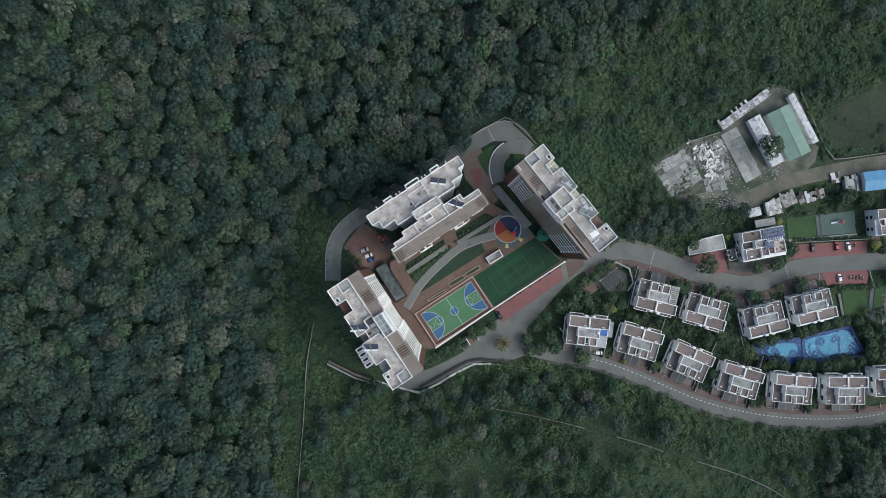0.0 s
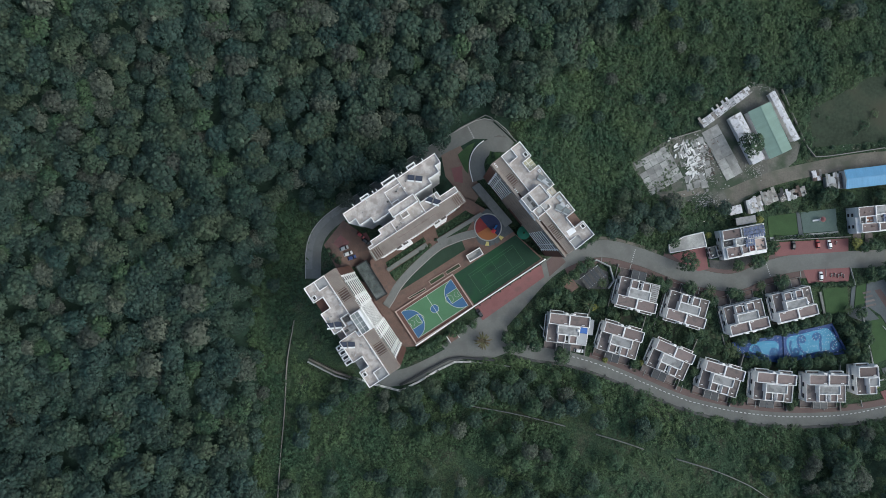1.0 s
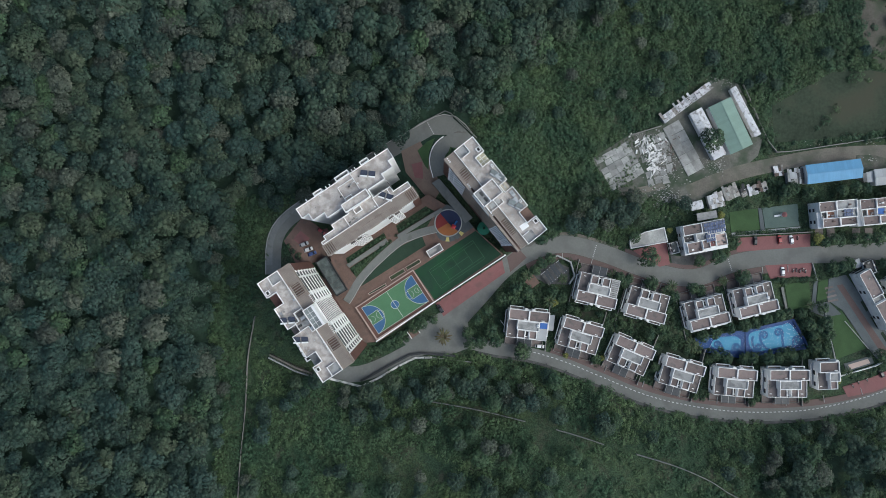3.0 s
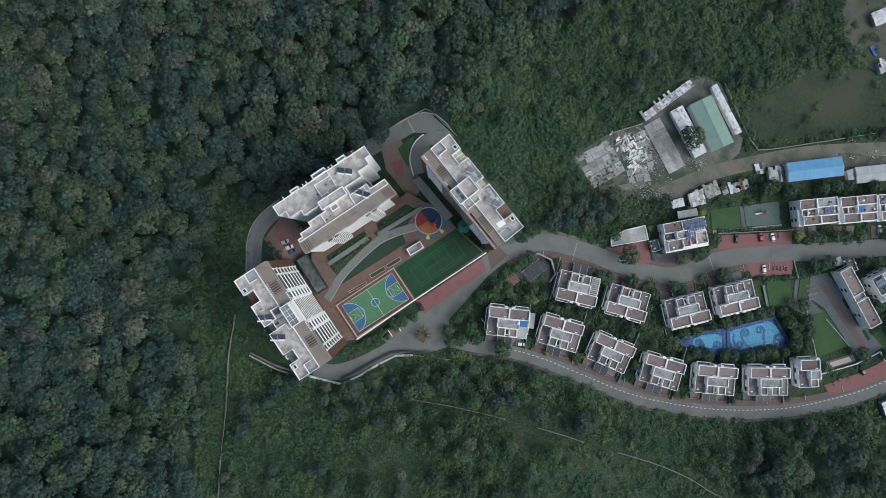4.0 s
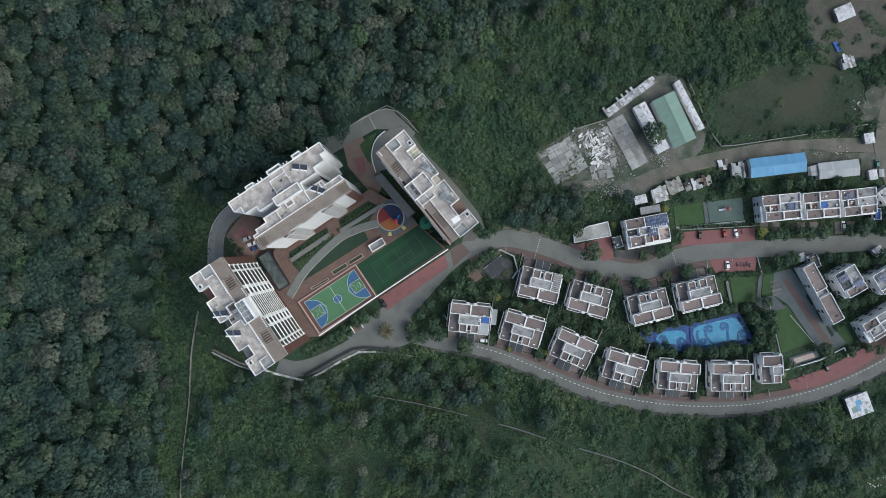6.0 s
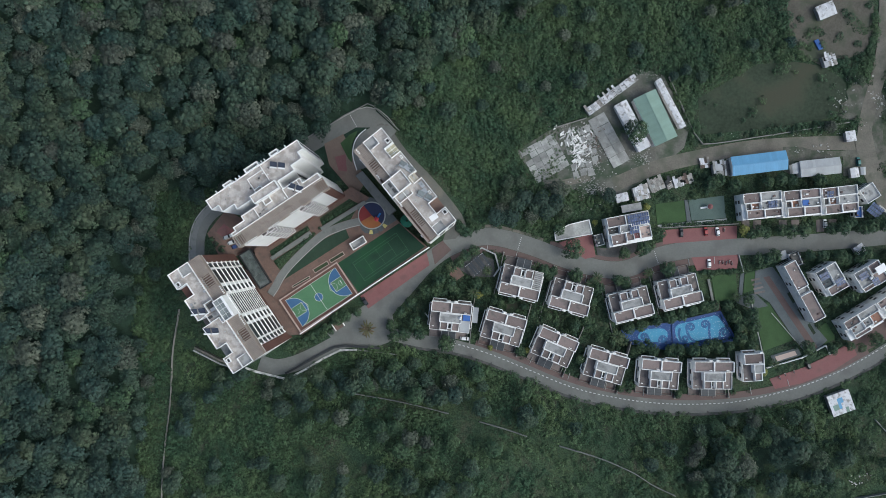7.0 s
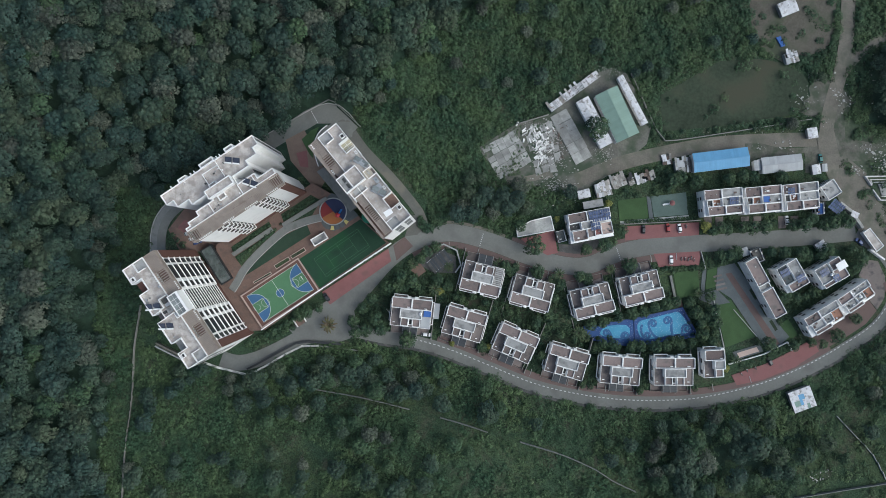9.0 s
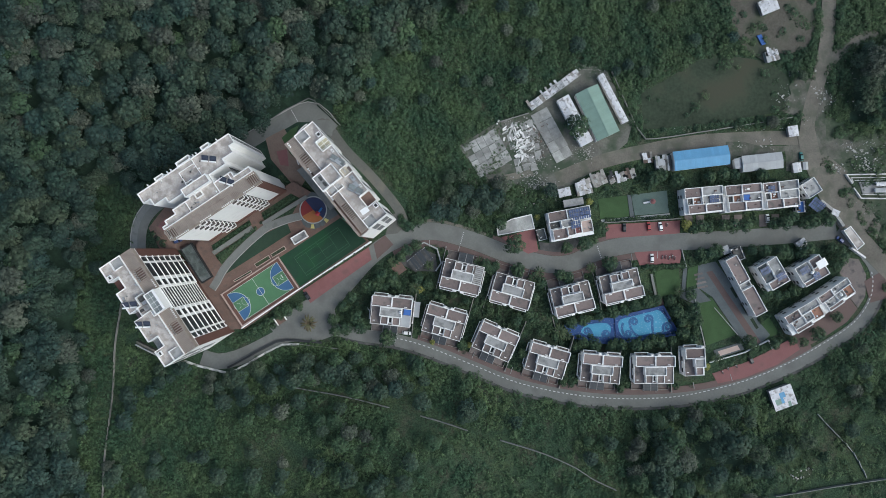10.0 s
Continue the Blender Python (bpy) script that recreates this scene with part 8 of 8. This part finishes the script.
for _ in range(36000):
    px, py = rng.uniform(-90, 305), rng.uniform(-128, 122)
    if inside(px, py, BARE) and rng.random() < 0.93 or inside(px, py, WASTE) and rng.random() < 0.8 or inside(px, py, SLOPE) and rng.random() < 0.9:
        continue
    if rng.random() < 0.72 * meadow(px, py) or np.min(np.hypot(ALONG[:, 0] - px, ALONG[:, 1] - py)) < 1.6:
        continue
    if wood(px, py) < 0.7 and free(px, py, -0.9 + 0.6 * rng.random()) and not (inside(px, py, FIELD) and rng.random() < 0.98):
        if (py > 0 and px > 30 and rng.random() < 0.72) or noise.noise((px * 0.035, py * 0.035, 5.0)) > -0.62 + 0.4 * rng.random():
            low.append((px, py, ground_height(px, py) - 0.3, int(rng.integers(0, 6)), float(rng.uniform(0.35, 0.95) if py < -60 and rng.random() < 0.8 else rng.uniform(0.45, 1.2)), float(rng.uniform(0, 6.28))))
LOTS = ((M_LEAF, "dense green broadleaf forest canopy on the hillside"), (M_LEAF_DARK, "dark green trees of the hillside forest"), (M_LEAF_PALE, "pale grey-green flowering trees of the forest"), (M_LEAF_OLIVE, "olive green trees of the hillside forest"),
        (M_LEAF_BLUE, "blue-green trees of the hillside forest"), (M_LEAF_BROWN, "brownish trees scattered through the forest"), (M_LEAF_FRESH, "fresh green trees scattered through the forest"))
shares = [[] for _ in LOTS]
for row in far:
    drift = noise.noise((row[0] * 0.018, row[1] * 0.018, 6.0))
    pick = (0, 1, 3, 2, 0, 4, 3, 1, 0, 2, 3, 5, 1, 0, 6, 3)[int(row[5] * 1591) % 16]
    if row[1] < -12 and pick in (2, 3, 5) and rng.random() < 0.65:
        pick = 0 if row[0] > -60 or pick != 3 else 4
    if row[0] > 0 and row[1] < -40 and pick in (1, 4):
        pick = 6
    shares[1 if drift > 0.3 and pick == 0 else 4 if drift < -0.3 and pick == 3 else pick].append(row)
for rows, (m, label) in zip(shares, LOTS):
    merged("woodland", rows, [k[0] for k in KINDS], m, label, "woodland")
merged("undergrowth", [row for row in low if row[1] > -40], SHRUBS, M_CREEPER, "dense dark green creepers and shrubs over rough ground", "shrubs")
merged("undergrowth", [row for row in low if row[1] <= -40], SHRUBS, M_BUSH, "low yellowish-green shrubs over rough ground", "shrubs")
CROWNS = [leaf_mesh("crown", k[0], (M_LEAF, M_LEAF_DARK, M_LEAF_OLIVE, M_LEAF_DARK, M_LEAF_BLUE, M_LEAF_PALE, M_LEAF)[i]) for i, k in enumerate(KINDS)]
TRUNKS = [trunk_mesh(rng, k[1], k[2]) for k in KINDS]


def tree(x, y, z, k, s, turn, label="broad leafy forest tree with a rounded grey-green crown", group="trees round the towers", crowns=None):
    e = thing("tree", pose(x, y, z, 0, 0, math.degrees(turn)) @ Matrix.Scale(s, 4), label, "tree", group)
    for nm, me in (("trunk", TRUNKS[k]), ("crown", (crowns or CROWNS)[k])):
        o = new(nm, me)
        o.parent = e
    return e


for row in near:
    tree(*row)
# round trees below the retaining wall
for i in range(26):
    x = -18 + 3.4 * i + float(rng.uniform(-1.2, 1.2))
    y = (-60.5 - 3.4 * (i % 3) - float(rng.uniform(0, 2.5))) - (6.0 if x < 0 else 0.0) - 0.22 * max(0, x - 40)
    tree(x, y, ground_height(x, y), int(rng.integers(0, 7)), float(rng.uniform(0.55, 0.95)), float(rng.uniform(0, 6.28)), "round leafy tree below the retaining wall", "trees below the wall")
# round trees between the upper road and the ruins
for i in range(13):
    x, y = 84 + 2.7 * i + float(rng.uniform(-1, 1)), 8.5 + 4.2 * (i % 3) + float(rng.uniform(-1, 1)) - 0.05 * abs(i - 3)
    if x > 108:
        y += 3.5
    tree(x, y, ground_height(x, y), int(rng.integers(0, 7)), float(rng.uniform(0.7, 1.0)), float(rng.uniform(0, 6.28)), "dark round tree above the upper road", "trees above the road")
# trees leaning over the service road behind the northern tower
for i, (p, q) in enumerate(zip(side_line(LOOP_ROAD, 3.6), side_line(LOOP_ROAD, 2.4))):
    if -36 < p.x < 8 and p.y > 10 and i % 3 == 0:
        s = q if i % 2 else p
        tree(s.x, s.y, ground_height(s.x, s.y), i % 7, float(rng.uniform(0.8, 1.05)), float(rng.uniform(0, 6.28)))

# ---- garden trees, hedges and palms ----
GCROWNS = [leaf_mesh("crown", crown_arrays(rng, k[2] * 0.86, k[1] * 0.8, 190, 0.5, 5, 0.9, 30), M_LEAF2) for k in KINDS]
M_YELLOW_LEAF = foliage("yellow_green_leaves", (0.11, 0.13, 0.035), (0.19, 0.19, 0.05), size=0.3)
YCROWNS = [leaf_mesh("crown", crown_arrays(rng, 3.4, 7.0, 120, 0.5, 5), M_YELLOW_LEAF)] * 7
GROVE = [(37.4, -40.4), (41.6, -34.6), (43.2, -44.4), (46.1, -30.2), (52.5, -25.1), (59.0, -20.2), (64.0, -22.6), (68.1, -12.1), (50.0, -44.0), (75.7, -21.8), (80.1, -24.4), (57.0, -25.0), (38.6, -45.4), (47.6, -39.0)]
VILLA_TREES = [(62.0, -48.8), (106.4, -15.9), (109.1, -18.0), (121.4, -18.2), (132.0, -24.1), (140.8, -20.4), (144.5, -21.8), (164.0, -15.4), (146.6, -43.0), (151.9, -42.0), (159.9, -39.4), (165.3, -37.6), (170.6, -36.6), (175.9, -34.5), (181.3, -33.2), (185.8, -32.3), (151.9, -52.2), (157.2, -53.2), (165.2, -53.9), (169.8, -53.0), (175.9, -53.0), (181.2, -52.9), (187.9, -51.9), (193.2, -51.0), (198.1, -47.6), (197.6, -42.3), (195.5, -37.6), (192.9, -33.0), (199.6, -39.2)]
ROW_TREES = [(206.5, 1.9), (203.0, 0.6), (209.6, 1.2), (217.0, 2.4), (221.0, 2.0), (226.3, 2.2), (240.8, 3.0), (244.8, 3.2), (248.8, 6.0), (258.0, 4.3), (262.0, 6.6), (264.2, 4.3), (255.4, 3.5), (188.0, 25.4), (184.0, 23.8), (195.2, 22.9), (210.5, 24.3), (216.3, 25.4), (221.6, 25.4), (234.3, 25.2), (206.4, -10.7), (210.4, -10.8), (213.6, -9.7), (230.2, -9.4), (235.5, -9.5), (255.4, -8.4), (252.7, -10.8), (247.4, -11.4), (244.2, -10.2), (267.2, -8.6), (270.4, -12.8), (268.7, -16)]
CLUB_TREES = [(113.4, 3.0), (119.6, -6.3), (144.0, -8.1), (152.0, -6.1), (156.0, -4.6), (160.0, 0.8), (148.1, 46.9), (236.2, -29.7), (241.5, -30.6), (245.7, -30.0), (250.0, -28.1), (226.9, -19.0), (231.5, -54.5), (228.3, -51.4), (240.4, -53.0), (254.0, -52.0), (260.6, -48.2), (269.8, -40.4), (249.0, -51.2), (201.6, -29.7), (203.0, -36.3), (204.1, -41.6), (204.0, -46.8), (202.4, -50.8), (207.8, -13.6), (70.6, -9.2), (74.8, -6.9), (16.4, -36.0), (22.0, -34.3), (13.3, -37.2)]
BIG = {(119.6, -6.3): 1.15, (148.1, 46.9): 1.4, (152.0, -6.1): 1.0, (62.0, -48.8): 0.95, (164.0, -15.4): 0.95}
for spots, lo, hi, label, group in ((GROVE, 0.6, 0.85, "leafy green garden tree in a grove by the forecourt", "grove trees"), (VILLA_TREES, 0.6, 0.86, "leafy green garden tree beside the villas", "villa garden trees"), (ROW_TREES, 0.65, 0.92, "leafy green street tree beside the houses", "street trees"), (CLUB_TREES, 0.55, 0.85, "leafy green tree beside road and houses", "estate trees")):
    for x, y in spots:
        tree(x, y, ground_height(x, y), int(rng.integers(0, 7)), BIG.get((x, y), float(rng.uniform(lo, hi))), float(rng.uniform(0, 6.28)), label, group, GCROWNS)
for i, (x, y, turn) in enumerate(VILLAS):
    m = frame_at(x, y, 0, turn)
    for a, b in ((-11.0, 1.5), (-6.0, 4.6), (0.5, 5.4), (6.5, 4.4), (-11.2, -7.0), (10.8, -15.0)):
        if rng.random() < 0.42:
            p = m @ Vector((a + rng.uniform(-1, 1), b + rng.uniform(-1, 1), 0))
            tree(p.x, p.y, ground_height(p.x, p.y), int(rng.integers(0, 7)), float(rng.uniform(0.42, 0.68)), float(rng.uniform(0, 6.28)), "small leafy garden tree between villas", "small garden trees", GCROWNS)
for x, y, s in ((77.0, -26.5, 0.55), (199.8, 2.6, 0.75), (130.7, 6.0, 0.4), (154.9, 13.2, 0.5), (82.2, -51.0, 0.4), (201.6, 0.2, 0.5), (99.0, -52.4, 0.4), (209.5, -63.5, 0.5)):
    tree(x, y, ground_height(x, y), 0, s, float(rng.uniform(0, 6.28)), "yellow-green flowering garden tree", "yellow-green trees", YCROWNS)

# clipped and loose shrubs as countable things
SHRUB_MESH = [leaf_mesh("leaves", crown_arrays(rng, rng.uniform(1.1, 1.7), rng.uniform(1.2, 2.0), 46, 0.36, 5, 0.9, 8), M_LEAF2) for _ in range(5)]


def shrub(x, y, z=None, s=1.0, label="rounded green garden shrub", group="garden shrubs"):
    e = thing("shrub", pose(x, y, ground_height(x, y) - 0.1 if z is None else z, 0, 0, float(rng.uniform(0, 360))) @ Matrix.Scale(s, 4), label, "shrub", group)
    o = new("leaves", SHRUB_MESH[int(rng.integers(0, 5))])
    o.parent = e


def shrub_row(line, gap, s, spread=0.5, z=None):
    for p in spline(line, gap):
        shrub(p.x + rng.uniform(-spread, spread), p.y + rng.uniform(-spread, spread), z, s * float(rng.uniform(0.75, 1.25)))


shrub_row([(-10.4, -51.3), (-1.7, -46.6), (9.4, -40.4)], 2.0, 1.15)
shrub_row([(-7.4, -52.6), (-0.2, -48.4), (9.4, -43.4)], 2.2, 1.0)
shrub_row([(67.6, 6.6), (71.0, 1.4), (76.0, 4.4)], 1.5, 1.3)
shrub_row([(72.0, 9.0), (75.0, 5.6), (80.0, 6.2)], 1.7, 1.4, 0.8)
shrub_row([(163.5, 4.6), (197.5, 6.4)], 1.7, 0.7, 0.2)
shrub_row([(181.0, -17.2), (198.0, -16.6)], 1.6, 0.9, 0.3)
shrub_row([(-14.2, -12.4), (-9.6, -8.4), (-3.0, -3.2), (5.0, 3.0)], 2.4, 0.55, 0.6, POD + 0.15)
shrub_row([(-15.8, -7.8), (-0.4, 3.0)], 2.2, 0.5, 0.4, POD + 0.1)
shrub_row([(6.6, 6.0), (19.6, 14.6)], 2.2, 0.5, 0.4, POD + 0.1)
shrub_row([(30.6, 42.0), (32.0, 36.0)], 1.8, 0.7)
shrub_row([(-38.4, -6.0), (-42.0, -2.0)], 2.0, 0.9)
for i, (x, y, turn) in enumerate(VILLAS):
    m = frame_at(x, y, 0, turn)
    for a, b in ((-9.4, 3.0), (-9.4, 6.2), (9.2, 2.6), (9.3, 5.6), (-9.6, -14.6), (9.2, -15.2), (-4.5, 7.2), (4.2, 7.0), (-9.7, -5.0), (-9.7, -9.0)):
        if rng.random() < 0.86:
            p = m @ Vector((a + rng.uniform(-0.5, 0.5), b + rng.uniform(-0.7, 0.7), 0))
            shrub(p.x, p.y, None, float(rng.uniform(0.5, 0.95)))

# palms on the roundel and in the gardens
M_FROND = foliage("dry_palm_leaves", (0.10, 0.075, 0.045), (0.12, 0.12, 0.055), size=0.5)
M_FRONDGREEN = foliage("green_palm_leaves", (0.040, 0.066, 0.036), (0.080, 0.108, 0.050), size=0.4)


def palm(x, y, z, s, material, label, n=14):
    """A palm: a ringed trunk and drooping fronds with a raised midrib."""
    e = thing("palm", pose(x, y, z, 0, 0, x * 37 % 360) @ Matrix.Scale(s, 4), label, "palm", "palms")
    bm = bmesh.new()
    bmesh.ops.create_cone(bm, cap_ends=True, segments=8, radius1=0.25, radius2=0.18, depth=3.6, matrix=Matrix.Translation((0, 0, 1.2)))
    part("trunk", bm, M_BARK, e)
    for i in range(n):
        a = i * 2.4
        bm = bmesh.new()
        rows_ = []
        for r, h, w_ in ((0.2, 3.0, 0.05), (1.1, 3.6, 0.26), (2.2, 3.5, 0.3), (3.3 - 0.5 * (i % 2), 2.7, 0.05)):
            c, sn = math.cos(a), math.sin(a)
            rows_.append([bm.verts.new((r * c - k * w_ * sn, r * sn + k * w_ * c, h - abs(k) * 0.12)) for k in (-1, 0, 1)])
        for p, q in zip(rows_, rows_[1:]):
            for k in (0, 1):
                bm.faces.new((p[k], q[k], q[k + 1], p[k + 1]))
        part("frond", bm, material, e)


palm(26.6, -42.0, 0.4, 1.3, M_FROND, "small palm with brown drooping fronds on a round bed")
for x, y, s_ in ((103.6, -15.0, 1.1), (74.4, -25.6, 1.2), (64.6, -14.4, 1.0), (141.0, -46.8, 1.3), (144.4, -48.6, 1.1), (131.4, -19.4, 1.0), (128.6, -22.0, 1.0), (155.6, -17.2, 0.9), (199.6, -44.6, 1.0), (196.8, -28.4, 0.9), (80.8, -16.0, 0.9), (214.0, -59.4, 0.9)):
    palm(x, y, ground_height(x, y), s_, M_FRONDGREEN, "green palm with arching fronds in a garden", 13)

# loose shrubs filling the estate's gardens
BUSHES = [crown_arrays(rng, rng.uniform(1.2, 2.0), rng.uniform(1.3, 2.4), 17, 0.5, 4, 0.8, 4) for _ in range(5)]
fill = []
EDGE = [(p, min(q[0] for q in p), max(q[0] for q in p), min(q[1] for q in p), max(q[1] for q in p)) for p in FOOT]
EDGE += [(p, -60, 100, -60, 70) for p in (PODIUM, PLAZA)]
tries = 0
while len(fill) < 1750 and tries < 30000:
    tries += 1
    x, y = rng.uniform(40, 296), rng.uniform(-80, 60)
    if not (inside(x, y, ESTATE) or inside(x, y, YARD)) or inside(x, y, YARDPTS) or inside(x, y, POOL):
        continue
    if np.min(np.hypot(WAY[:, 0] - x, WAY[:, 1] - y) - WAY[:, 2]) < 0.8 or noise.noise((x * 0.09, y * 0.09, 2.0)) < -0.25:
        continue
    if any(x0 - 0.7 < x < x1 + 0.7 and y0 - 0.7 < y < y1 + 0.7 and any(inside(x + a, y + b, p) for a, b in ((0, 0), (0.7, 0), (-0.7, 0), (0, 0.7), (0, -0.7))) for p, x0, x1, y0, y1 in EDGE):
        continue
    fill.append((x, y, ground_height(x, y) - 0.2, int(rng.integers(0, 5)), float(rng.uniform(0.4, 1.0)), float(rng.uniform(0, 6.28))))
merged("garden_shrubs", fill, BUSHES, M_LEAF2, "loose dark green garden shrubs between houses and roads", "shrubs")
# weeds over the ruined floors
weeds = []
while len(weeds) < 420:
    x, y = rng.uniform(92, 142), rng.uniform(18, 56)
    if inside(x, y, [(92, 40), (113, 53), (128, 55), (122, 28), (142, 17), (104, 22)]) and noise.noise((x * 0.12, y * 0.12, 8.0)) > 0.0:
        weeds.append((x, y, ground_height(x, y), int(rng.integers(0, 5)), float(rng.uniform(0.12, 0.42)), float(rng.uniform(0, 6.28))))
merged("weeds", weeds, BUSHES, M_BUSH, "green weeds growing through broken concrete", "weeds")
